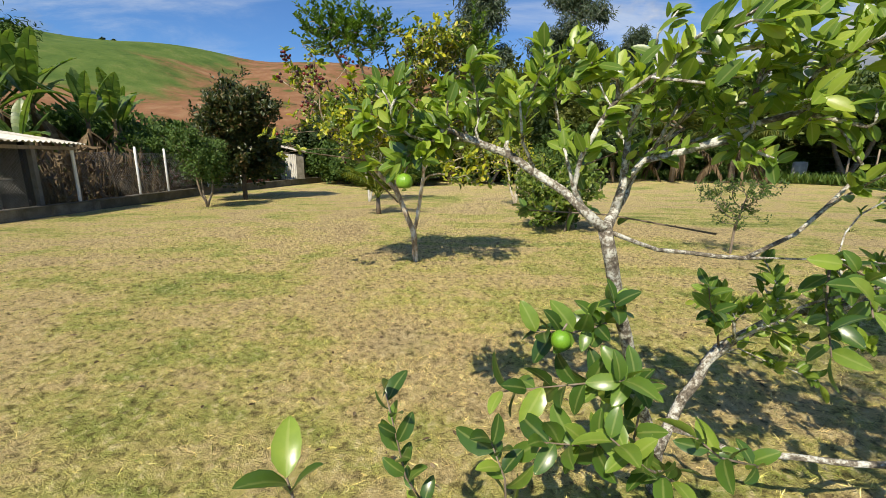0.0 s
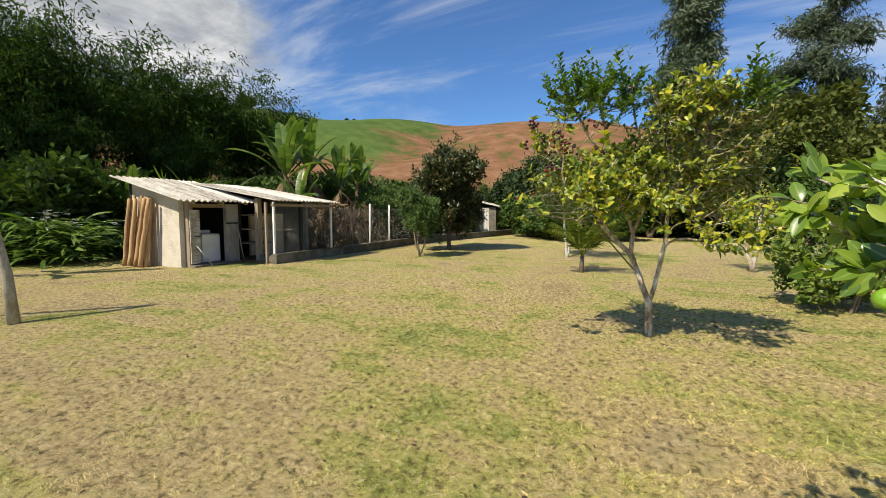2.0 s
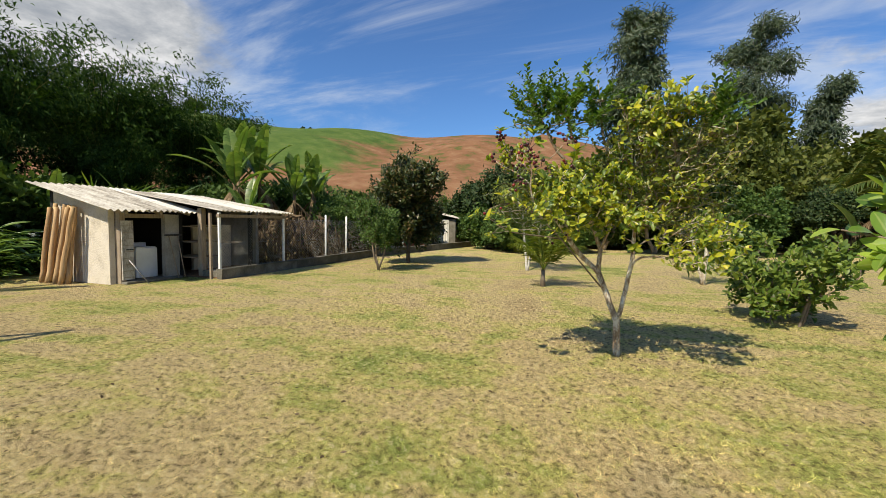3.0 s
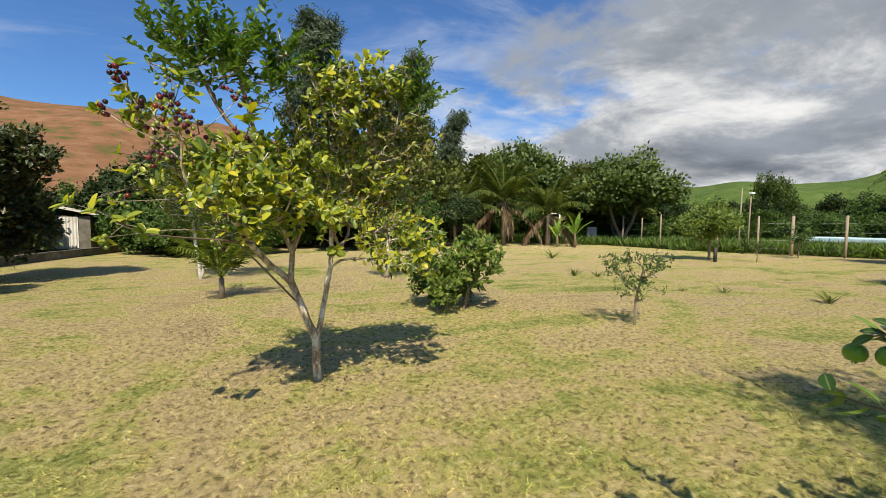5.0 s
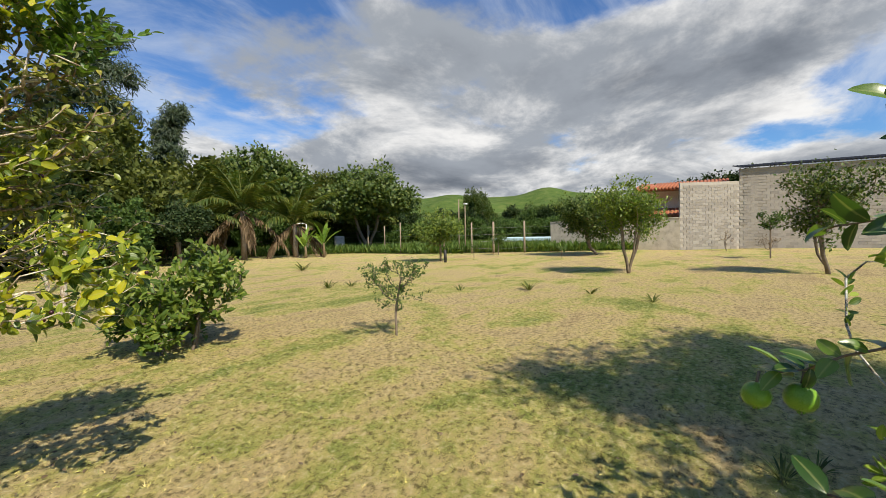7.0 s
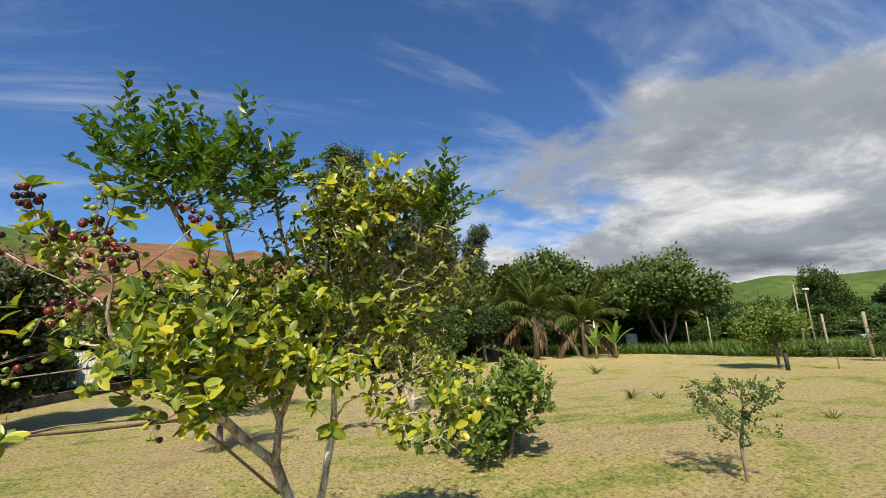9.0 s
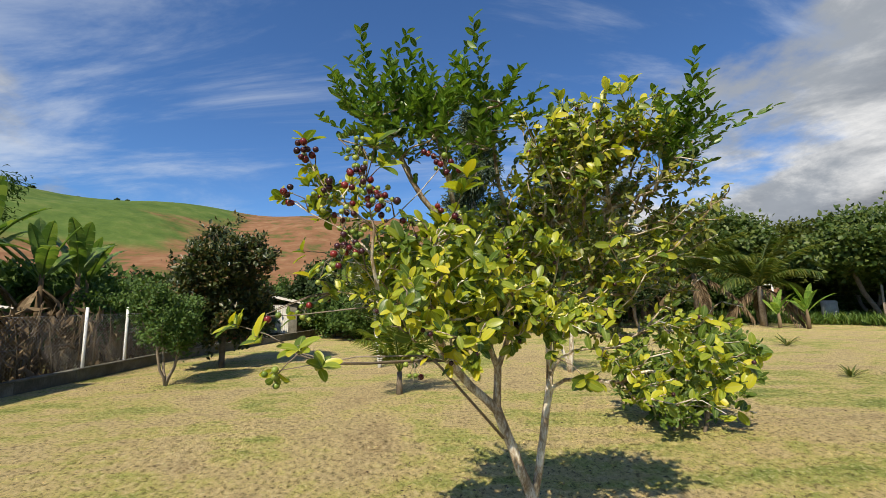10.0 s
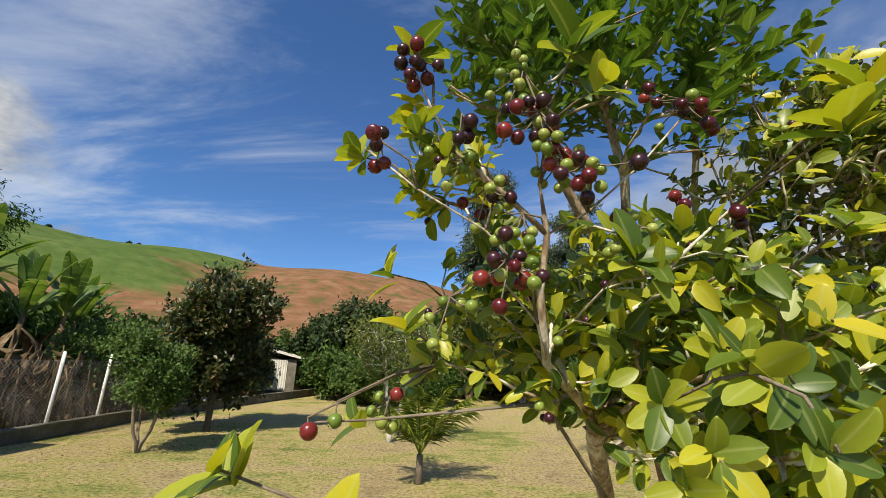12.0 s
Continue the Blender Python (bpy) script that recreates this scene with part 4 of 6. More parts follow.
def build_house():
    # the blocks face the garden, so the walls are drawn from the far end to the near one
    block_wall("wall_east", (32.25, 4.2), WALL_STEP, 4.6, "tall weathered grey concrete block wall with streaks", seed=2)
    block_wall("wall_south_east", WALL_STEP, (35.7, -9.5), 5.4, "tall grey concrete block gable wall with patched render", seed=3)
    w = thing("wall_garden", (33.2, 13.6, 0), "lower rendered boundary wall, grey and stained", "wall", kind="structure", turn=math.degrees(math.atan2(4.2 - 13.6, 32.25 - 33.2)))
    L = math.hypot(4.2 - 13.6, 32.25 - 33.2)
    part("wall_body", boxed(0, 0, 0, L - 0.01, 0.16, 2.2, bevel=0.01), PLASTER, w)
    part("coping", boxed(0, -0.04, 2.202, L - 0.01, 0.2, 2.26, bevel=0.01), PLASTER, w)
    h = thing("house", (36.5, 6.0, 0), "house behind the wall with terracotta roof edges", "house")
    part("house_wall", boxed(0, -4.4, 0, 6, 4.5, 4.4), WHITE_PAINT, h)
    for z, x0, y0, y1, nm in ((2.35, -3.2, -1.7, 3.6, "lower_roof"), (4.42, -1.7, -4.7, 1.6, "upper_roof")):
        rf = new(nm)
        rf.parent = h
        n = int((y1 - y0) / 0.24)
        for k in range(n):
            bm = bmesh.new()
            v, t = tube_arrays([(x0, y0 + 0.24 * k + 0.12, z + 0.05), (x0 + 4.0, y0 + 0.24 * k + 0.12, z + 0.75)], [0.135, 0.125], 8)
            part("tile_course", fast_mesh("tile_course", v, t, TERRACOTTA), None, rf)
        part("roof_deck", boxed(x0 + 0.1, y0, z - 0.04, x0 + 3.9, y1, z + 0.02), OLD_WOOD, rf)
    g = thing("gable_roof", (34.3, 0.8, 5.4), "dark corrugated eaves along the top of the gable wall", "roof", turn=math.degrees(math.atan2(-10.3, 1.4)))
    bm = corrugated(bmesh.new(), 0, 0.12, -0.01, 0.12, 0, 1, 2)
    bm.free()
    bm = corrugated(bmesh.new(), -0.25, 0.07, 2.5, 0.5, 0, 10.2, 46, 0.05, 0.02)
    bmesh.ops.rotate(bm, verts=bm.verts, cent=(0, 0, 0), matrix=Matrix.Rotation(radians(-90), 3, "Z"))
    bmesh.ops.scale(bm, verts=bm.verts, vec=(1, -1, 1))
    part("eaves_sheet", bm, BLACK_STEEL, g)


build_house()

# ---- the two fruit trees by the path ----
GUAVA = (-0.39, 6.08, 0.0)
GUAVA_SHAPE = leaf_shape(0.52, blunt=0.4, droop=0.2)


def rel(base, pts):
    return [tuple(np.array(p) - np.array(base)) for p in pts]


def build_guava():
    B = np.array(GUAVA)
    stems = [rel(B, s) for s in (
        [(-0.39, 6.08, -0.05), (-0.40, 6.05, 0.22), (-0.41, 6.00, 0.46), (-0.54, 5.97, 0.78), (-0.65, 5.95, 1.08), (-0.92, 5.86, 1.34), (-1.06, 5.62, 1.58), (-1.17, 5.35, 1.78)],
        [(-0.41, 6.00, 0.46), (-0.33, 5.98, 0.78), (-0.26, 5.95, 1.25), (-0.25, 5.95, 1.62), (-0.12, 5.85, 2.1)],
        [(-0.65, 5.95, 1.08), (-0.63, 5.95, 1.36), (-0.76, 5.85, 1.68), (-0.90, 5.65, 2.2)],
        [(-0.63, 5.95, 1.36), (-0.53, 5.93, 1.66), (-0.50, 5.80, 2.2)],
        [(-0.25, 5.95, 1.62), (0.05, 5.80, 1.95), (0.12, 5.6, 2.4)],
        [(-1.17, 5.35, 1.78), (-1.38, 5.05, 1.92), (-1.41, 4.99, 2.08), (-1.39, 4.97, 2.22), (-1.42, 4.92, 2.46)],
        [(-1.39, 4.97, 2.22), (-1.48, 4.95, 2.30), (-1.62, 4.92, 2.40), (-1.72, 4.90, 2.60)],
        [(-1.41, 4.99, 2.08), (-1.54, 4.94, 2.22), (-1.70, 4.91, 2.30), (-1.82, 4.89, 2.38)],
        [(-1.39, 4.97, 2.22), (-1.28, 4.98, 2.28), (-1.16, 4.96, 2.40), (-1.04, 4.95, 2.54)],
        [(-1.38, 5.05, 1.92), (-1.43, 4.95, 2.00), (-1.52, 4.90, 2.10)])]
    blobs = [(-1.12, 5.35, 2.02, 0.56, 0.48, 0.34, 28), (-0.62, 5.5, 2.20, 0.5, 0.45, 0.34, 14), (0.0, 5.35, 2.86, 0.36, 0.36, 0.32, 10),
             (0.35, 5.3, 1.45, 0.45, 0.4, 0.32, 7), (-1.62, 5.05, 2.42, 0.2, 0.2, 0.22, 2),
             (-0.98, 4.85, 1.85, 0.36, 0.28, 0.36, 12), (-0.55, 5.3, 1.76, 0.5, 0.4, 0.22, 8), (0.05, 5.45, 2.1, 0.6, 0.45, 0.4, 5), (-0.25, 5.35, 2.72, 0.34, 0.34, 0.36, 9)]
    blobs = [(*(np.array(b[:3]) - B), *b[3:]) for b in blobs]
    top, P, chains = tree("guava_tree", "strawberry guava tree with yellow-green leaves and dark red fruit", GUAVA, stems, blobs, 800, 7.8, GUAVA_SHAPE, 0.069, GUAVA_LEAF, GUAVA_BARK, 0.045, 11,
                          twig=0.0026, seg=0.11, lift=0.25, singles=290, near=(-1.2, 4.75, 2.0), along=0.4, wild=1.0, limbs=60, fluff=0.012)
    # finer, twiggy side of the crown
    rng = np.random.default_rng(6)
    fine = [(-0.25, 5.4, 2.72, 0.36, 0.36, 0.42, 16), (-0.05, 5.65, 2.10, 0.75, 0.5, 0.44, 26), (-0.35, 5.6, 2.45, 0.6, 0.45, 0.32, 13), (0.06, 5.4, 2.74, 0.40, 0.38, 0.44, 17), (0.40, 5.4, 2.40, 0.32, 0.36, 0.45, 13), (0.30, 6.0, 1.75, 0.75, 0.6, 0.36, 12)]
    fine = [(*(np.array(b[:3]) - B), *b[3:]) for b in fine]
    P3, ch3, cnt3, ns3 = grow(rng, [stems[1][2:], stems[4], [stems[1][3], tuple(np.array((-0.35, 5.7, 2.2)) - B)]], in_blobs(rng, fine, 640), 0.11, 0.3)
    v, t = join_arrays([tube_arrays(P3[c], 0.0032 * cnt3[c] ** 0.38, 4) for c in ch3[ns3:]])
    tagged(part("twig_mass", fast_mesh("twig_mass", v, t, GUAVA_BARK), None, top), kind="stuff")
    pos, dr = [], []
    for c in ch3[ns3:]:
        q = P3[c]
        for k in range(int(rng.integers(4, 12))):
            x = (1 - rng.random() ** 1.3 * 0.6) * (len(q) - 1)
            n = min(int(x), len(q) - 2)
            d = q[n + 1] - q[n]
            pos.append(q[n] + d * (x - n))
            dr.append(d / (np.linalg.norm(d) + 1e-9) * 0.5 + rng.normal(size=3) * 0.6 + np.array([0, 0, 0.15]))
    pos, dr = np.array(pos), np.array(dr)
    v, t = scatter(GUAVA_SHAPE, pos, dr, np.array([-0.25, -0.6, 0.9]) + rng.normal(size=pos.shape) * 0.5, 0.048 * (0.6 + 0.6 * rng.random(len(pos))))
    tagged(part("fine_crown", fast_mesh("fine_crown", v, t, GUAVA_OLIVE, rib=True), None, top, "small olive and yellowing leaves on pale twigs"), kind="stuff")
    tips = [tuple(P[c[-1]]) for c in chains[10:]]
    # upright dark green shoots that rise out of the crown behind
    stems = [rel(B, s) for s in ([(-0.90, 5.65, 2.2), (-1.15, 5.45, 2.5), (-1.42, 5.32, 3.0)], [(-0.90, 5.65, 2.2), (-0.98, 5.4, 2.6), (-1.15, 5.3, 3.2)],
                                 [(-0.50, 5.80, 2.2), (-0.68, 5.45, 2.7), (-0.75, 5.25, 3.2)], [(0.12, 5.6, 2.4), (0.36, 5.35, 2.6), (0.42, 5.25, 2.9)])]
    blobs = [(-1.45, 5.3, 2.88, 0.30, 0.30, 0.28, 20), (-1.20, 5.32, 2.95, 0.28, 0.3, 0.34, 17), (-0.80, 5.22, 2.86, 0.34, 0.3, 0.30, 22), (0.40, 5.22, 2.70, 0.16, 0.2, 0.24, 9)]
    blobs = [(*(np.array(b[:3]) - B), *b[3:]) for b in blobs]
    rng = np.random.default_rng(5)
    P2, ch2, cnt, ns = grow(rng, stems, in_blobs(rng, blobs, 125), 0.12, 0.2)
    v, t = join_arrays([tube_arrays(P2[c], 0.0035 * cnt[c] ** 0.42, 4) for c in ch2])
    tagged(part("shoot_wood", fast_mesh("shoot_wood", v, t, GUAVA_BARK), None, top), kind="stuff")
    pos, dr = [], []
    for c in ch2:
        a, b = P2[c][max(len(c) - 5, 0)], P2[c][-1]
        d = (b - a) / (np.linalg.norm(b - a) + 1e-6) * 0.7 + np.array([0, 0, 0.7])
        d /= np.linalg.norm(d)
        tip = b + d * rng.uniform(0.12, 0.38)
        for k in range(22):
            u = k / 21
            s = np.array([math.cos(k * 2.4), math.sin(k * 2.4), 0.0])
            pos.append(a * (1 - u) + tip * u)
            dr.append(d * 0.7 + s * 0.75)
    pos, dr = np.array(pos), np.array(dr)
    up = np.array([0, 0, 1.0]) + rng.normal(size=pos.shape) * 0.35
    v, t = scatter(FINE, pos, dr, up, 0.066 * (0.6 + 0.6 * rng.random(len(pos))))
    tagged(part("green_crown", fast_mesh("green_crown", v, t, GUAVA_DARK, rib=True), None, top, "upright dark green leafy shoots"), kind="stuff")
    return top, tips, P + B


guava, GUAVA_TIPS, GUAVA_WOOD = build_guava()


def nearest_wood(c):
    """The handiest place on the grown wood for a twig that ends at c."""
    d = np.linalg.norm(GUAVA_WOOD - np.array(c), axis=1)
    cost = np.abs(d - 0.10) + 0.8 * np.maximum(GUAVA_WOOD[:, 2] - c[2], 0)
    return Vector(GUAVA_WOOD[int(np.argmin(cost))])


def berry_mesh(material, name="guava_fruit"):
    """A round fruit with a crowned dimple at its end."""
    bm = bmesh.new()
    bmesh.ops.create_uvsphere(bm, u_segments=12, v_segments=8, radius=1.0)
    for v in bm.verts:
        if v.co.z < -0.9:
            v.co.z += 0.22
        v.co.z *= 1.04
    for k in range(5):
        a = k * 2 * math.pi / 5
        m = Matrix.Translation((0.2 * math.cos(a), 0.2 * math.sin(a), -0.98)) @ Matrix.Rotation(a, 4, "Z")
        box(bm, -0.02, -0.09, -0.09, 0.03, 0.09, 0.09, m=m)
    me = bpy.data.meshes.new(name)
    bm.to_mesh(me)
    bm.free()
    me.materials.append(material)
    for p in me.polygons:
        p.use_smooth = True
    return me


FRUIT = [berry_mesh(BERRY_RED), berry_mesh(BERRY_DARK), berry_mesh(BERRY_GREEN)]
# centre, spread, number, share of unripe ones
CLUSTERS = [((-1.50, 4.87, 2.10), 0.034, 15, 0.2), ((-1.43, 4.86, 2.45), 0.034, 14, 0.2), ((-1.40, 4.86, 2.38), 0.03, 9, 0.2), ((-1.04, 4.94, 2.56), 0.036, 12, 0.35),
            ((-1.72, 4.88, 2.60), 0.024, 9, 0.25), ((-1.79, 4.87, 2.36), 0.02, 5, 0.1), ((-1.61, 4.84, 2.42), 0.014, 3, 0.0), ((-1.60, 4.90, 2.34), 0.024, 6, 0.8),
            ((-1.46, 4.92, 2.22), 0.03, 7, 0.6), ((-1.34, 4.84, 2.31), 0.032, 10, 0.25), ((-1.07, 4.98, 2.32), 0.012, 2, 0.0),
            ((-0.97, 4.9, 2.26), 0.012, 2, 0.3), ((-1.45, 4.93, 2.62), 0.034, 12, 1.0), ((-1.54, 4.94, 2.29), 0.036, 9, 0.5), ((-1.62, 4.92, 2.02), 0.03, 6, 0.85),
            ((-1.36, 4.95, 2.38), 0.04, 10, 1.0), ((-1.2, 4.95, 2.22), 0.034, 9, 0.8), ((-1.75, 5.05, 1.80), 0.03, 7, 0.95), ((-1.2, 5.15, 1.5), 0.03, 7, 0.95), ((-1.78, 4.72, 1.53), 0.02, 5, 1.0), ((-1.89, 4.90, 1.77), 0.006, 1, 0.0), ((-1.84, 4.92, 1.80), 0.006, 1, 1.0)]


def build_fruit():
    rng = random.Random(7)
    for n, (c, spread, k, green) in enumerate(CLUSTERS):
        b = new("fruit_cluster")
        b.parent = guava
        b.matrix_basis = Matrix.Translation(Vector(c) - Vector(GUAVA))
        placed = []
        for i in range(k):
            r = rng.uniform(0.0145, 0.0185)
            for _ in range(30):
                d = Vector((rng.gauss(0, 1), rng.gauss(0, 0.8), rng.gauss(0, 1.1))) * spread
                if all((d - q).length > (r + s) * 0.93 for q, s in placed):
                    break
            placed.append((d, r))
            kind = 2 if rng.random() < green else (1 if rng.random() < 0.4 else 0)
            if kind == 2:
                r *= 0.85
            ob = new("fruit", FRUIT[kind])
            ob.parent = b
            ob.matrix_basis = Matrix.Translation(d) @ Euler((rng.uniform(-1.2, 1.2), rng.uniform(-1.2, 1.2), rng.uniform(0, 6))).to_matrix().to_4x4() @ Matrix.Scale(r, 4)
        # stalks
        pieces = [tube_arrays([tuple(d), tuple(d * 0.45 + Vector((0, 0, 0.01))), (0, 0, 0.03)], [0.0016, 0.0018, 0.002], 4) for d, r in placed]
        v, t = join_arrays(pieces)
        part("stalk", fast_mesh("stalk", v, t, BARK), None, b)
        link_to = nearest_wood(c)
        e = link_to - Vector(c)
        tube("twig", [(0, 0, 0.03), tuple(e * 0.5 + Vector((0.02, 0.02, 0.04))), tuple(e)], [0.0022, 0.003, 0.0045], BARK, b, 5)
    # fruit further up and round the crown, seen small
    ends = [Vector(GUAVA_TIPS[i]) for i in rng.sample(range(len(GUAVA_TIPS)), 130)]
    pos = [e + Vector((rng.gauss(0, 0.022), rng.gauss(0, 0.022), rng.gauss(-0.01, 0.02))) for e in ends for _ in range(2)]
    for kind, sel in ((2, pos[::2]), (1, pos[1::2])):
        src = FRUIT[kind]
        bv = np.array([v.co for v in src.vertices]) * 0.0125
        faces = [list(p.vertices) for p in src.polygons]
        vs, fs, off = [], [], 0
        for p in sel:
            vs.append(bv + np.array(p))
            fs += [[q + off for q in f] for f in faces]
            off += len(bv)
        me = bpy.data.meshes.new("small_fruit")
        me.from_pydata(np.vstack(vs).tolist(), [], fs)
        me.materials.append(src.materials[0])
        me.polygons.foreach_set("use_smooth", [True] * len(me.polygons))
        tagged(part("small_fruit", me, None, guava), kind="stuff")


build_fruit()

# leaf rosettes at the ends of the twigs round the fruit
for i, (c, n, size, axis) in enumerate((((-1.73, 4.91, 2.68), 6, 0.105, (0, 0, 1)), ((-1.36, 4.80, 2.62), 7, 0.120, (0.1, -0.2, 1)), ((-1.31, 4.78, 2.50), 5, 0.110, (0.5, -0.4, 0.4)), ((-1.71, 4.91, 2.46), 9, 0.085, (-0.1, 0, 1)),
                                        ((-1.84, 4.91, 2.37), 8, 0.075, (-0.6, 0, 0.6)), ((-1.72, 4.98, 1.99), 6, 0.090, (-0.2, -0.2, 0.8)), ((-1.77, 5.03, 2.12), 5, 0.080, (-0.6, 0, 0.5)), ((-1.82, 5.02, 1.78), 4, 0.080, (-0.5, -0.2, 0.2)),
                                        ((-1.24, 4.84, 2.14), 7, 0.100, (0.1, -0.5, 0.3)), ((-1.10, 4.74, 2.05), 8, 0.068, (0.2, -0.7, 0.2)), ((-1.19, 4.69, 1.95), 8, 0.068, (0.1, -0.8, 0.1)), ((-1.29, 4.71, 1.86), 7, 0.068, (-0.2, -0.7, -0.1)),
                                        ((-1.17, 4.60, 1.90), 7, 0.068, (0.0, -0.8, 0.1)), ((-1.27, 4.62, 1.80), 7, 0.065, (-0.1, -0.7, -0.2)), ((-1.20, 4.52, 1.83), 6, 0.065, (0.1, -0.8, 0.0)), ((-1.08, 4.62, 1.99), 7, 0.068, (0.2, -0.6, 0.3)),
                                        ((-1.0, 4.62, 2.15), 8, 0.068, (0.1, -0.5, 0.6)), ((-0.96, 4.64, 2.33), 8, 0.110, (0, -0.2, 1)), ((-0.93, 4.62, 2.40), 6, 0.110, (0.2, -0.1, 1)), ((-1.32, 4.62, 1.75), 6, 0.061, (-0.3, -0.6, -0.3)),
                                        ((-1.92, 4.62, 1.77), 8, 0.085, (-0.6, -0.3, 0.6)), ((-1.74, 4.42, 1.73), 7, 0.085, (-0.4, -0.4, 0.6)), ((-1.60, 4.47, 1.69), 7, 0.085, (0, -0.4, 0.7)), ((-1.55, 4.62, 1.59), 8, 0.085, (0.3, -0.3, 0.4)), ((-1.78, 4.72, 1.53), 5, 0.070, (-0.2, -0.2, -0.6)),
                                        ((-0.35, 4.95, 1.45), 10, 0.085, (0, -0.5, -0.4)), ((0.35, 5.0, 1.38), 10, 0.085, (0.2, -0.4, -0.4)))):
    near_limb = (-1.66, 4.68, 1.64) if c[1] < 4.75 and c[0] < -1.5 else tuple(nearest_wood(c))
    rosette(guava, GUAVA, c, n, size, GUAVA_LEAF, 300 + i, axis, near_limb, GUAVA_SHAPE)
tube("limb", rel(GUAVA, [(-1.15, 5.35, 1.75), (-1.1, 5.15, 1.85), (-1.05, 4.9, 1.92), (-1.1, 4.7, 1.93)]), [0.009, 0.008, 0.006, 0.003], GUAVA_BARK, guava, 6)
tube("limb", rel(GUAVA, [(-0.98, 5.57, 1.48), (-1.22, 5.25, 1.52), (-1.42, 4.98, 1.55), (-1.58, 4.78, 1.58), (-1.70, 4.66, 1.65)]), [0.011, 0.009, 0.007, 0.005, 0.003], BARK, guava, 6)
tube("limb", rel(GUAVA, [(-0.62, 5.9, 0.9), (-1.05, 5.45, 1.45), (-1.38, 5.08, 1.83), (-1.78, 4.98, 1.79), (-1.89, 4.91, 1.79)]), [0.011, 0.008, 0.005, 0.003, 0.002], BARK, guava, 7)

CITRUS = (1.0, 1.62, 0.0)


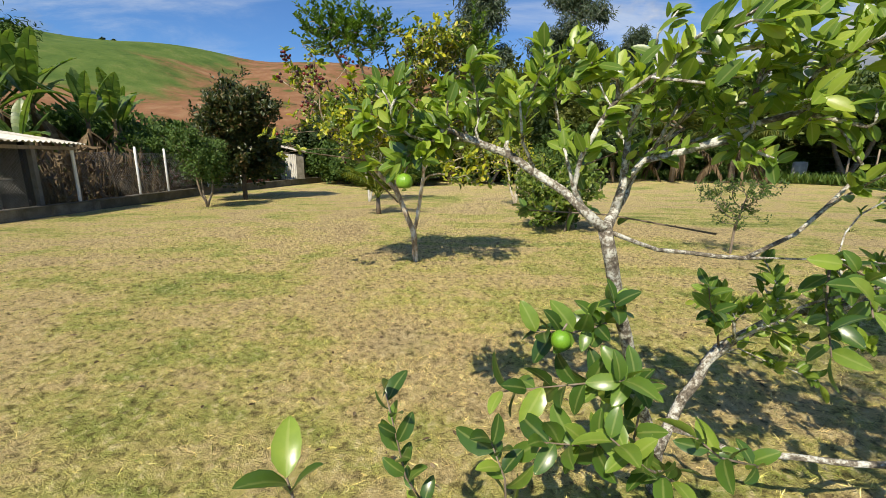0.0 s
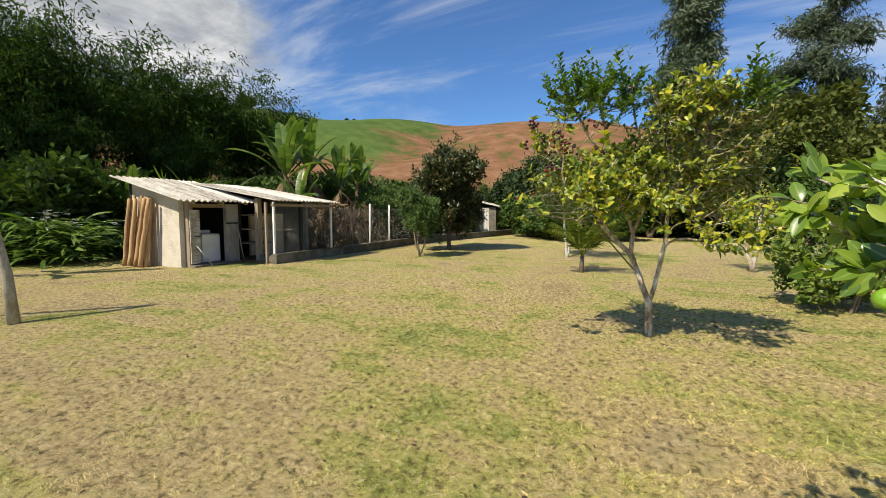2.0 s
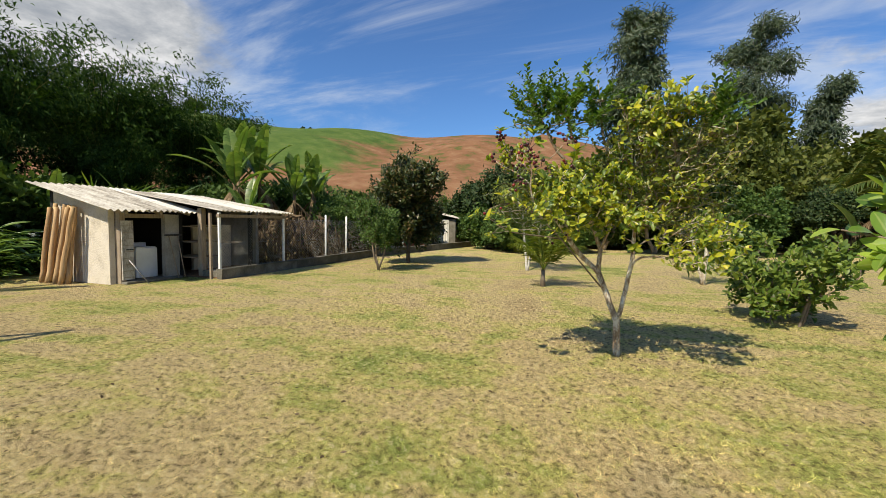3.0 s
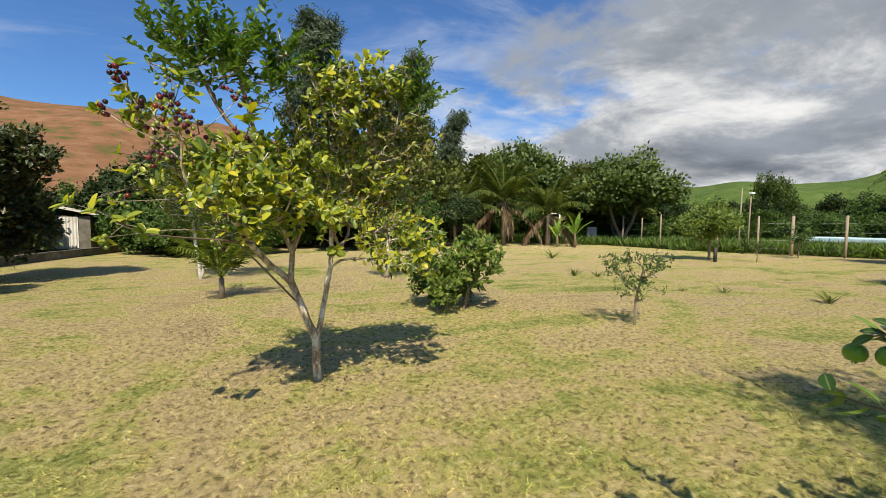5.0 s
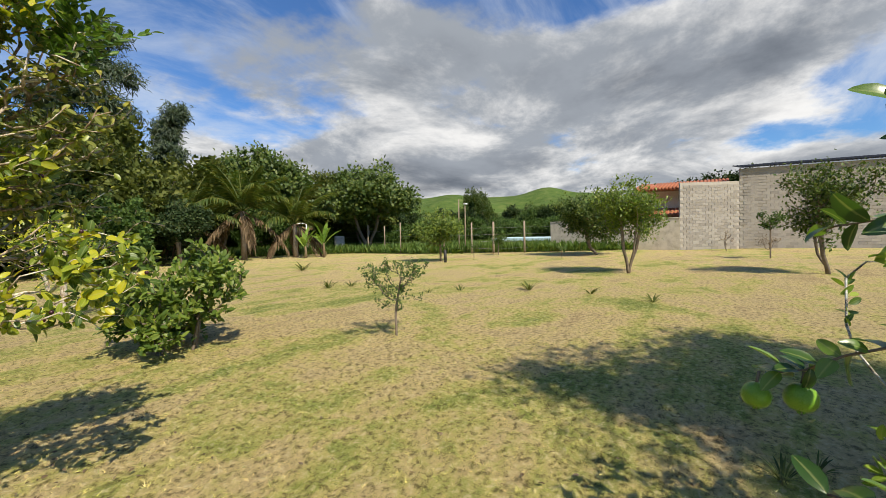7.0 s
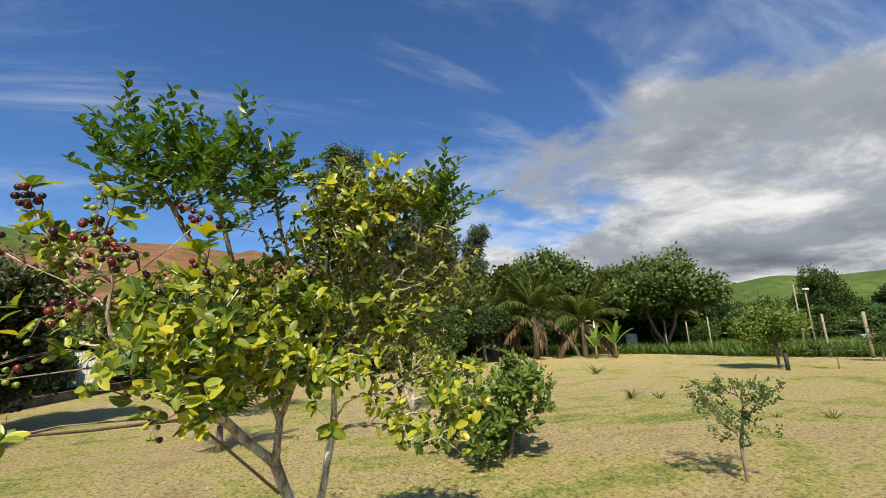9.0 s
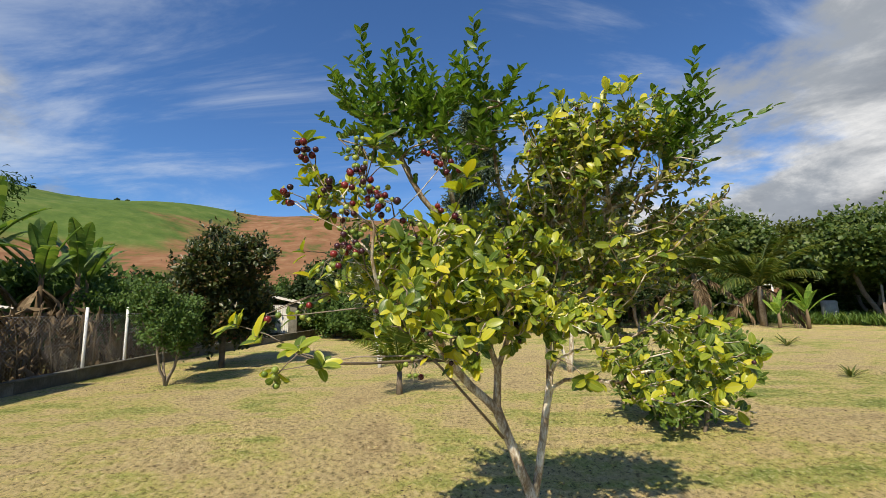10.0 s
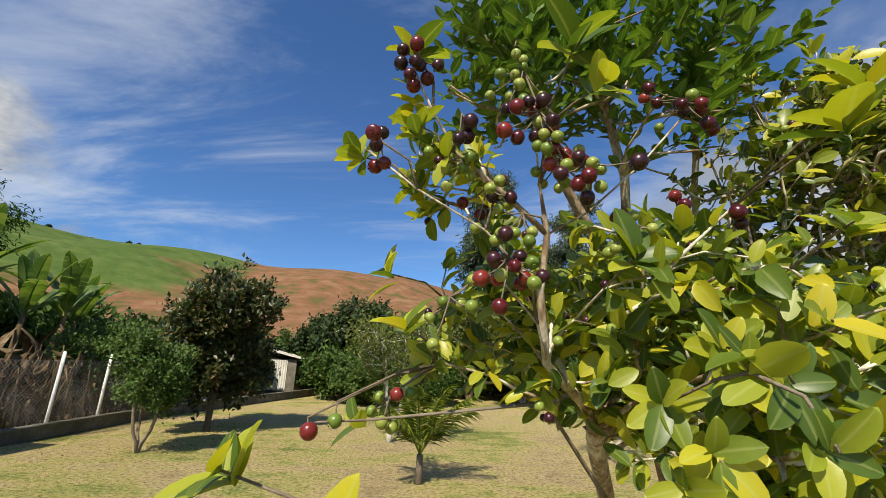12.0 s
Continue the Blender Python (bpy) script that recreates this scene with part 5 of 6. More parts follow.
def build_citrus():
    B = np.array(CITRUS)
    stems = [rel(B, s) for s in (
        [(1.0, 1.62, -0.05), (0.93, 1.55, 0.25), (0.80, 1.45, 0.55), (0.64, 1.36, 0.95), (0.54, 1.30, 1.26)],
        [(0.93, 1.55, 0.25), (1.08, 1.64, 0.45), (1.27, 1.73, 0.66), (1.5, 1.65, 0.85), (1.9, 1.5, 1.0)],
        [(0.54, 1.30, 1.26), (0.42, 1.38, 1.38), (0.25, 1.46, 1.50), (0.05, 1.45, 1.58)],
        [(0.54, 1.30, 1.26), (0.68, 1.5, 1.36), (0.78, 1.62, 1.49), (0.95, 1.65, 1.6)],
        [(0.54, 1.30, 1.26), (0.72, 1.30, 1.20), (0.92, 1.32, 1.17), (1.30, 1.32, 1.17), (1.75, 1.3, 1.12)],
        [(1.0, 1.32, 1.17), (1.15, 1.3, 1.25), (1.34, 1.34, 1.42)],
        [(1.9, 1.5, 1.0), (2.15, 1.1, 1.35), (1.95, 0.7, 1.75), (1.7, 0.5, 1.95)],
        [(1.08, 1.64, 0.3), (1.1, 1.35, 0.42), (1.55, 1.22, 0.46), (2.2, 1.2, 0.6)])]
    blobs = [(0.35, 1.55, 1.70, 0.55, 0.38, 0.20, 22), (0.95, 1.22, 1.74, 0.6, 0.30, 0.28, 28), (1.5, 1.05, 1.80, 0.65, 0.50, 0.36, 20), (-0.12, 1.5, 1.55, 0.22, 0.22, 0.16, 7),
             (1.9, 1.0, 1.3, 0.7, 0.8, 0.6, 18), (1.45, 1.55, 0.9, 0.35, 0.35, 0.3, 8), (2.6, 0.6, 1.3, 0.8, 0.9, 0.8, 14), (1.65, 0.40, 2.05, 0.5, 0.40, 0.3, 11)]
    blobs = [(*(np.array(b[:3]) - B), *b[3:]) for b in blobs]
    top, P, chains = tree("lime_tree", "citrus tree with lichen-covered limbs, glossy leaves and green fruit", CITRUS, stems, blobs, 340, 14, FINE, 0.062, CITRUS_LEAF, LICHEN_BARK, 0.030, 21,
                          twig=0.0032, seg=0.09, lift=0.3, singles=290, near=(0.4, 1.3, 1.3), along=0.5, wild=0.85, limbs=50, fluff=0.01)
    N = 400
    for pts, n, size, lift in (
            ([(0.24, 1.05, 0.03), (0.06, 1.0, 0.35), (-0.08, 0.98, 0.62), (-0.13, 0.98, 0.88)], 26, 0.085, 0.35),
            ([(-0.05, 0.8, 0.03), (-0.18, 0.70, 0.5), (-0.26, 0.66, 0.84), (-0.27, 0.655, 0.90)], 9, 0.10, 0.6),
            ([(0.24, 1.05, 0.03), (0.21, 1.0, 0.4), (0.19, 0.95, 0.64), (0.15, 0.98, 0.74)], 18, 0.105, 0.1),
            ([(0.64, 1.36, 0.95), (0.52, 1.22, 0.97), (0.42, 1.17, 0.97), (0.30, 1.15, 0.98)], 20, 0.10, 0.25),
            ([(0.80, 1.45, 0.55), (0.62, 1.25, 0.74), (0.45, 1.1, 0.84), (0.20, 1.12, 0.80)], 26, 0.11, 0.1),
            ([(0.80, 1.45, 0.55), (0.60, 1.1, 0.62), (0.42, 0.98, 0.72), (0.28, 0.97, 0.74)], 24, 0.11, 0.1),
            ([(0.80, 1.45, 0.55), (0.66, 1.2, 0.75), (0.56, 1.05, 0.88), (0.48, 0.97, 0.92)], 20, 0.105, 0.3),
            ([(0.93, 1.55, 0.25), (0.75, 1.1, 0.5), (0.55, 0.92, 0.7), (0.43, 0.88, 0.82)], 20, 0.105, 0.1),
            ([(0.64, 1.36, 0.95), (0.58, 1.25, 1.0), (0.52, 1.14, 1.08)], 12, 0.085, 0.5),
            ([(1.1, 1.35, 0.42), (0.95, 1.05, 0.6), (0.72, 0.9, 0.75), (0.64, 0.88, 0.82)], 14, 0.085, 0.3),
            ([(1.27, 1.73, 0.66), (1.15, 1.6, 0.85), (1.0, 1.42, 0.95), (0.95, 1.38, 1.06)], 22, 0.075, 0.4),
            ([(1.3, 1.32, 1.17), (1.2, 1.2, 1.05), (1.1, 1.05, 0.95)], 16, 0.085, -0.2),
            ([(1.3, 1.32, 1.17), (1.15, 1.05, 1.18), (0.98, 0.86, 1.14)], 14, 0.09, 0.1),
            ([(0.05, 1.45, 1.58), (-0.06, 1.42, 1.52), (-0.12, 1.40, 1.48)], 16, 0.066, 0.3),
            ([(0.05, 1.45, 1.58), (-0.15, 1.5, 1.62), (-0.32, 1.54, 1.66)], 16, 0.07, 0.6),
            # the twigs that reach out over the path further on
            ([(0.95, 1.65, 1.6), (0.80, 1.82, 1.53), (0.67, 1.95, 1.46), (0.69, 2.06, 1.41), (0.695, 2.12, 1.37), (0.70, 2.17, 1.355)], 22, 0.068, 0.35),
            ([(1.1, 1.6, 1.2), (0.75, 1.8, 1.25), (0.42, 1.98, 1.25), (0.42, 2.07, 1.25), (0.43, 2.13, 1.25)], 12, 0.085, -0.1),
            ([(0.95, 1.65, 1.6), (0.93, 1.8, 1.65), (0.91, 1.95, 1.68), (0.96, 2.05, 1.66)], 14, 0.085, 0.25),
            ([(0.95, 1.65, 1.6), (0.86, 1.82, 1.75), (0.80, 1.94, 1.86), (0.79, 1.97, 1.92)], 11, 0.085, 0.5)):
        N += 1
        spray(top, CITRUS, pts, n, size, CITRUS_DARK, N, lift, shape=CURLED)
    for c, r in (((-0.11, 1.39, 1.41), 0.029), ((0.355, 1.08, 0.985), 0.029), ((0.70, 2.125, 1.308), 0.031), ((0.705, 2.20, 1.298), 0.029), ((0.28, 1.05, 0.66), 0.02)):
        me = berry_mesh(LIME_SKIN, "lime")
        ob = new("lime", me)
        ob.parent = top
        ob.matrix_basis = Matrix.Translation(Vector(c) - Vector(CITRUS)) @ Matrix.Diagonal((r, r, r * 0.96, 1))
        tube("fruit_stalk", [tuple(Vector(c) - Vector(CITRUS) + Vector((0, 0, r * 0.8))), tuple(Vector(c) - Vector(CITRUS) + Vector((0.012, -0.006, r + 0.022)))], [0.003, 0.003], BARK, top, 5)
    return top


citrus = build_citrus()


# ---- the rest of the orchard ----
def simple_tree(name, label, base, h, spread, clear, seed, leafmat, barkmat=BARK, tips=90, per=12, size=0.09, radius=0.07, leaf=COARSE, stems=1, lean=(0, 0), squash=0.8, twig=0.005, seg=0.2, category="tree", group="orchard trees", lift=0.3, fluff=0.08):
    """A round-headed small tree: h high, its crown starting at the height clear."""
    rng = random.Random(seed)
    st = []
    for k in range(stems):
        a = rng.uniform(0, 6.28)
        o = 0.0 if stems == 1 else spread * 0.35
        mid = (lean[0] * 0.5 + math.cos(a) * o * 0.5, lean[1] * 0.5 + math.sin(a) * o * 0.5, clear * 0.8)
        st.append([(0, 0, -0.05), (mid[0] * 0.3, mid[1] * 0.3, clear * 0.35), mid, (lean[0] + math.cos(a) * o, lean[1] + math.sin(a) * o, clear + (h - clear) * 0.45)])
    blobs = []
    cz, rz = (h + clear) / 2, (h - clear) / 2
    blobs.append((lean[0], lean[1], cz, spread * 0.75, spread * 0.75, rz * 0.85, 3))
    for k in range(6):
        a = k * 1.05 + rng.uniform(-0.3, 0.3)
        r = spread * rng.uniform(0.45, 0.65)
        blobs.append((lean[0] + math.cos(a) * r, lean[1] + math.sin(a) * r, cz + rz * rng.uniform(-0.45, 0.45), spread * 0.42, spread * 0.42, rz * squash * 0.5, 1))
    return tree(name, label, base, st, blobs, tips, per, leaf, size, leafmat, barkmat, radius, seed, twig=twig, seg=seg, category=category, group=group, along=0.6, lift=lift, fluff=spread * fluff)[0]


simple_tree("fruit_tree", "small bushy multi-stemmed green tree beside the low wall", (-7.56, 13.31, 0), 2.65, 0.95, 0.5, 31, TREE_LEAF, tips=260, per=44, size=0.09, stems=4, radius=0.05)
simple_tree("mango_tree", "dense dark-leaved tree with reddish young leaves", (-7.68, 16.21, 0), 4.9, 1.85, 0.15, 32, MANGO_LEAF, DARK_BARK, tips=440, per=72, size=0.16, leaf=COARSE, radius=0.085, fluff=0.055)
simple_tree("fruit_tree", "light green bushy tree behind the low wall", (-11.6, 17.6, 0), 3.1, 1.6, 0.5, 33, TREE_LEAF, tips=220, per=34, size=0.13, radius=0.07)
simple_tree("citrus_bush", "low spreading citrus bush with bright green leaves touching the lawn", (2.5, 9.05, 0), 1.85, 1.15, -0.35, 34, ORCHARD_LEAF, tips=280, per=20, size=0.105, stems=4, radius=0.035, category="bush", leaf=FINE, fluff=0.03)
simple_tree("fruit_tree", "small guava tree with thin yellowing leaves", (2.44, 13.89, 0), 2.5, 1.1, 0.75, 35, GUAVA_LEAF, GUAVA_BARK, tips=110, per=13, size=0.085, radius=0.075, stems=2)
simple_tree("pale_trunk_tree", "leaning tree with white-painted trunk and sparse crown", (-2.71, 15.47, 0), 3.4, 1.7, 1.2, 36, OLIVE_LEAF, PALE_BARK, tips=180, per=24, size=0.1, radius=0.07, stems=3)
tree("sapling", "thin young sapling with sparse small dark leaves", (4.70, 6.58, 0), [[(0, 0, -0.05), (0.01, 0, 0.18), (0.04, 0.02, 0.45), (0.10, -0.05, 0.95)]],
     [(0, 0, 0.70, 0.36, 0.36, 0.36, 4), (-0.42, 0.05, 1.02, 0.25, 0.25, 0.2, 3), (0.42, -0.1, 1.10, 0.28, 0.25, 0.2, 3), (0.05, 0.35, 1.05, 0.22, 0.22, 0.2, 2), (0.1, -0.35, 1.0, 0.22, 0.22, 0.2, 2), (0, 0, 1.15, 0.3, 0.3, 0.15, 2)],
     150, 10, COARSE, 0.046, TREE_LEAF, BARK, 0.020, 37, twig=0.0028, seg=0.09, category="sapling", group="orchard trees", along=0.85, lift=0.3, fluff=0.02)
simple_tree("orange_tree", "orchard tree with forked grey trunk and yellowing outer leaves", (15.9, 4.88, 0), 3.8, 1.45, 1.0, 38, ORCHARD_LEAF, tips=220, per=34, size=0.12, radius=0.085, stems=3)
simple_tree("orange_tree", "small orchard tree in front of the block wall", (17.44, -0.81, 0), 3.9, 1.5, 0.8, 39, SHADE_LEAF, tips=200, per=26, size=0.13, radius=0.08, stems=3)
simple_tree("orange_tree", "round-headed small tree with yellow-green leaves", (19.15, 15.27, 0), 3.05, 1.5, 0.8, 40, ORCHARD_LEAF, tips=240, per=44, size=0.13, radius=0.06)
simple_tree("orange_tree", "broad dark-leaved fruit tree near the boundary wall", (26.27, 8.36, 0), 4.2, 2.6, 0.6, 41, SHADE_LEAF, tips=300, per=56, size=0.18, radius=0.13, stems=2)
simple_tree("orange_tree", "slim young tree with a small round crown", (24.7, 0.0, 0), 2.4, 0.7, 1.3, 42, TREE_LEAF, tips=60, per=16, size=0.11, radius=0.035)

simple_tree("shade_tree", "tall broad leafy tree shading the lawn beside the path", (2.2, -4.7, 0), 9.2, 2.5, 5.2, 43, SHADE_LEAF, tips=420, per=44, size=0.13, stems=3, radius=0.15, seg=0.4, twig=0.008)


# ---- palms, bananas, bamboo ----
def frond(length, arch, nleaf, leaflet, seed, width=0.5):
    """A palm frond along +x from the origin: midrib and leaflets."""
    rng = np.random.default_rng(seed)
    u = np.linspace(0, 1, 14)
    ang = arch[0] + (arch[1] - arch[0]) * u ** 1.3
    step = length / 13
    x = np.concatenate([[0], np.cumsum(np.cos(ang[:-1]) * step)])
    z = np.concatenate([[0], np.cumsum(np.sin(ang[:-1]) * step)])
    rib = np.stack([x, np.zeros(14), z], -1)
    rv, rt = tube_arrays(rib, np.linspace(0.022, 0.004, 14) * length / 1.6, 5)
    k = np.linspace(0.16, 0.99, nleaf)
    pos, dr, sz = [], [], []
    for s in (-1, 1):
        px = np.interp(k, u, x)
        pz = np.interp(k, u, z)
        a = np.interp(k, u, ang)
        pos.append(np.stack([px, np.zeros(nleaf), pz], -1))
        tang = np.stack([np.cos(a), np.zeros(nleaf), np.sin(a)], -1)
        d = tang * (0.75 + 0.5 * k[:, None]) + np.array([0, s, 0]) * 0.85 + np.array([0, 0, -0.25]) + rng.normal(size=(nleaf, 3)) * 0.12
        dr.append(d)
        sz.append(leaflet * (1 - 0.55 * np.abs(k - 0.42) ** 1.2) * (0.85 + 0.3 * rng.random(nleaf)))
    pos, dr, sz = np.vstack(pos), np.vstack(dr), np.concatenate(sz)
    lv, lt = scatter(leaf_shape(0.085, False, 0.35), pos, dr, np.tile([0, 0, 1.0], (len(pos), 1)), sz)
    return (rv, rt), (lv, lt)


def palm(name, label, base, trunk_h, length, n, seed, leaflet=0.35, nleaf=34, r=0.07, dry=0, leafmat=PALM_LEAF, lean=(0, 0), arch_lo=-0.9, spreadout=1.0):
    rng = random.Random(seed)
    p = thing(name, base, label, "palm tree")
    tube("trunk", [(0, 0, -0.05), (lean[0] * 0.3, lean[1] * 0.3, trunk_h * 0.5), (lean[0], lean[1], trunk_h)], [r * 1.25, r, r * 0.9], BARK, p, 10)
    for k in range(n + dry):
        q = k / max(n - 1, 1)
        a0 = 1.40 - spreadout * q if k < n else -0.5
        a1 = a0 - 0.55 - 0.75 * q * spreadout if k < n else -1.45
        (rv, rt), (lv, lt) = frond(length * rng.uniform(0.8, 1.08), (a0, max(a1, arch_lo - 0.3)), nleaf, leaflet, seed * 40 + k)
        f = part("frond", fast_mesh("frond", rv, rt, leafmat if k < n else DRY_LEAF), None, p, "" if k < n else "dead brown hanging frond")
        f.matrix_basis = pose(lean[0], lean[1], trunk_h, 0, 0, k * 137.5 + rng.uniform(-15, 15))
        part("blade", fast_mesh("blade", lv, lt, leafmat if k < n else DRY_LEAF), None, f)
    return p


palm("young_palm", "young coconut palm with upright yellow-green fronds", (-1.82, 11.75, 0), 0.45, 1.35, 9, 3, 0.36, 34, 0.06, spreadout=0.5)
palm("coconut_palm", "coconut palm with arching fronds and dead skirts", (17.2, 31.5, 0), 3.6, 4.2, 15, 4, 0.95, 44, 0.18, 5, leafmat=COCONUT_LEAF)
palm("coconut_palm", "coconut palm with drooping yellowed fronds", (20.6, 30.0, 0), 2.6, 3.8, 14, 5, 0.9, 44, 0.18, 6, leafmat=COCONUT_LEAF)
palm("coconut_palm", "short coconut palm among shrubs", (14.2, 33.0, 0), 2.8, 3.6, 12, 6, 0.85, 40, 0.18, 4, leafmat=COCONUT_LEAF)


def banana_leaf(length, width, arch, seed):
    """A long blade with a midrib, torn here and there along its edges."""
    rng = np.random.default_rng(seed)
    n = 16
    u = np.linspace(0, 1, n)
    ang = arch[0] + (arch[1] - arch[0]) * u ** 1.4
    st = length / (n - 1)
    x = np.concatenate([[0], np.cumsum(np.cos(ang[:-1]) * st)])
    z = np.concatenate([[0], np.cumsum(np.sin(ang[:-1]) * st)])
    w = width * 0.5 * np.clip(np.sin(np.pi * np.clip((u - 0.08) / 0.92, 0, 1)) ** 0.55, 0.02, 1)
    v, t = [], []
    for i in range(n - 1):
        for s in (-1, 1):
            j = rng.uniform(-0.12, 0.12)
            gap = 0.06 if rng.random() < 0.4 else 0.0
            b = len(v)
            for q, e in ((i, 0), (i + 1, -gap)):
                xx, zz, ww = (x[q], z[q], w[q]) if e == 0 else (x[q] + e * (x[q] - x[i]), z[q] + e * (z[q] - z[i]), w[q])
                v.append((x[q], 0, z[q]))
                v.append((xx, s * ww * 0.55, zz + ww * 0.22))
                v.append((xx, s * ww, zz + ww * (0.10 + j)))
            t += [(b, b + 3, b + 4), (b, b + 4, b + 1), (b + 1, b + 4, b + 5), (b + 1, b + 5, b + 2)]
    rv, rt = tube_arrays(np.stack([x, np.zeros(n), z - 0.012], -1), np.linspace(0.03, 0.006, n), 5)
    return join_arrays([(np.array(v, dtype=float), np.array(t)), (rv, rt)])


def banana(base, h, n, length, seed, dry=6, label="tall banana plant with broad torn leaves", turn=0.0, leafmat=BANANA_LEAF):
    rng = random.Random(seed)
    p = thing("banana_plant", base, label, "banana plant", "banana plants", turn=turn)
    tube("pseudostem", [(0, 0, -0.05), (0.03, 0, h * 0.5), (0.02, 0.03, h)], [0.11, 0.095, 0.06], DRY_LEAF, p, 10)
    for k in range(n):
        a0 = 1.52 - 0.75 * (k / n) + rng.uniform(-0.12, 0.05)
        v, t = banana_leaf(length * rng.uniform(0.65, 1.1), length * rng.uniform(0.18, 0.25), (a0, a0 - rng.uniform(0.2, 0.6 + 1.1 * k / n)), seed * 31 + k)
        f = part("leaf", fast_mesh("leaf", v, t, leafmat), None, p)
        f.matrix_basis = pose(0.02, 0.03, h - 0.25 * (k / n), 0, 0, k * 137.5 + rng.uniform(-25, 25))
    for k in range(dry):
        v, t = banana_leaf(length * rng.uniform(0.6, 0.9), length * 0.12, (-0.7, -1.5), seed * 57 + k)
        f = part("dead_leaf", fast_mesh("dead_leaf", v, t, DRY_LEAF), None, p, "dry brown hanging leaf")
        f.matrix_basis = pose(0, 0, h - 0.3 - 0.2 * rng.random(), 0, 0, k * 97 + rng.uniform(-25, 25))
    return p


for i, (x, y, h, n, L) in enumerate(((-14.7, 14.1, 2.6, 9, 2.5), (-14.6, 15.4, 2.9, 8, 2.5), (-12.9, 15.6, 2.4, 8, 2.1), (-13.0, 17.0, 2.5, 8, 2.1),
                                     (-16.2, 15.8, 3.0, 9, 2.6), (-14.0, 18.6, 2.4, 8, 2.0), (-17.5, 9.3, 1.3, 5, 1.9), (-13.3, 13.4, 1.5, 6, 1.7))):
    banana((x, y, 0), h * 1.22, n, L * 1.1, 60 + i)
banana((19.56, 27.5, 0), 0.95, 7, 1.6, 71, 0, "small young banana plant on the lawn's edge", leafmat=YOUNG_BANANA)
banana((20.5, 26.6, 0), 1.1, 7, 1.75, 72, 0, "small young banana plant on the lawn's edge", leafmat=YOUNG_BANANA)
banana((-14.6, 3.2, 0), 2.6, 6, 1.9, 73, 3, "banana plant with a dead drooping leaf")


def dry_stalks():
    """Standing dead stalks and trash under the bananas."""
    rng = np.random.default_rng(9)
    pieces = []
    for i in range(260):
        x, y = rng.uniform(-13.4, -11.2), rng.uniform(12.6, 21.5)
        h = rng.uniform(0.8, 2.1)
        l = rng.normal(size=2) * 0.22
        pieces.append(tube_arrays([(x, y, 0), (x + l[0] * 0.4, y + l[1] * 0.4, h * 0.55), (x + l[0], y + l[1], h)], [0.022, 0.018, 0.008], 4))
    v, t = join_arrays(pieces)
    n = 900
    pos = np.stack([rng.uniform(-13.6, -11.2, n), rng.uniform(12.6, 21.5, n), rng.uniform(0.05, 2.0, n)], -1)
    d = rng.normal(size=(n, 3)) * 0.6 + np.array([0, 0, -0.7])
    lv, lt = scatter(SLIM, pos, d, rng.normal(size=(n, 3)), rng.uniform(0.3, 0.8, n))
    v, t = join_arrays([(v, t), (lv, lt)])
    tagged(part("dead_stalks", fast_mesh("dead_stalks", v, t, DRY_LEAF), None), "dense dry brown dead stalks under the banana plants", "dry plants", kind="stuff")


dry_stalks()


def bamboo(base, h, seed, turn=0.0, culms=32, leaves=27000):
    rng = np.random.default_rng(seed)
    p = thing("bamboo_clump", base, "tall dense dark green bamboo clump with arching tips", "bamboo", "bamboo grove", turn=turn)
    cl, pos, dr = [], [], []
    for k in range(culms):
        a = rng.uniform(0, 6.28)
        r0 = rng.uniform(0, 0.9)
        out = rng.uniform(0.8, 3.4)
        hh = h * rng.uniform(0.72, 1.0)
        u = np.linspace(0, 1, 12)
        x = np.cos(a) * (r0 + out * u ** 2.2)
        y = np.sin(a) * (r0 + out * u ** 2.2)
        z = hh * (u - 0.22 * (out / 3.4) * u ** 4)
        line = np.stack([x, y, z], -1)
        cl.append(tube_arrays(line, np.linspace(0.045, 0.008, 12), 5))
        m = leaves // culms
        w = rng.beta(2.0, 1.25, m)
        c = np.stack([np.interp(w, u, x), np.interp(w, u, y), np.interp(w, u, z)], -1)
        # sprays: leaves gather at side twigs
        sp = np.clip(rng.normal(size=(m // 26 + 1, 3)), -1.3, 1.3) * np.array([0.75, 0.75, 0.4])
        idx = rng.integers(0, len(sp), m)
        ws = rng.beta(1.6, 1.1, len(sp))
        cs = np.stack([np.interp(ws, u, x), np.interp(ws, u, y), np.interp(ws, u, z)], -1) + sp
        pos.append(cs[idx] + np.clip(rng.normal(size=(m, 3)), -1.8, 1.8) * np.array([0.26, 0.26, 0.16]))
        dr.append(np.array([np.cos(a), np.sin(a), -0.5]) * 0.6 + rng.normal(size=(m, 3)) * 0.6)
    v, t = join_arrays(cl)
    tagged(part("culm_mass", fast_mesh("culm_mass", v, t, OLIVE_LEAF), None, p), kind="stuff")
    pos, dr = np.vstack(pos), np.vstack(dr)
    v, t = scatter(leaf_shape(0.26, False, 0.25), pos, dr, np.array([-0.1, -0.25, 1.0]) + rng.normal(size=pos.shape) * 0.4, rng.uniform(0.17, 0.33, len(pos)))
    tagged(part("foliage", fast_mesh("foliage", v, t, BAMBOO_LEAF), None, p), kind="stuff")
    return p


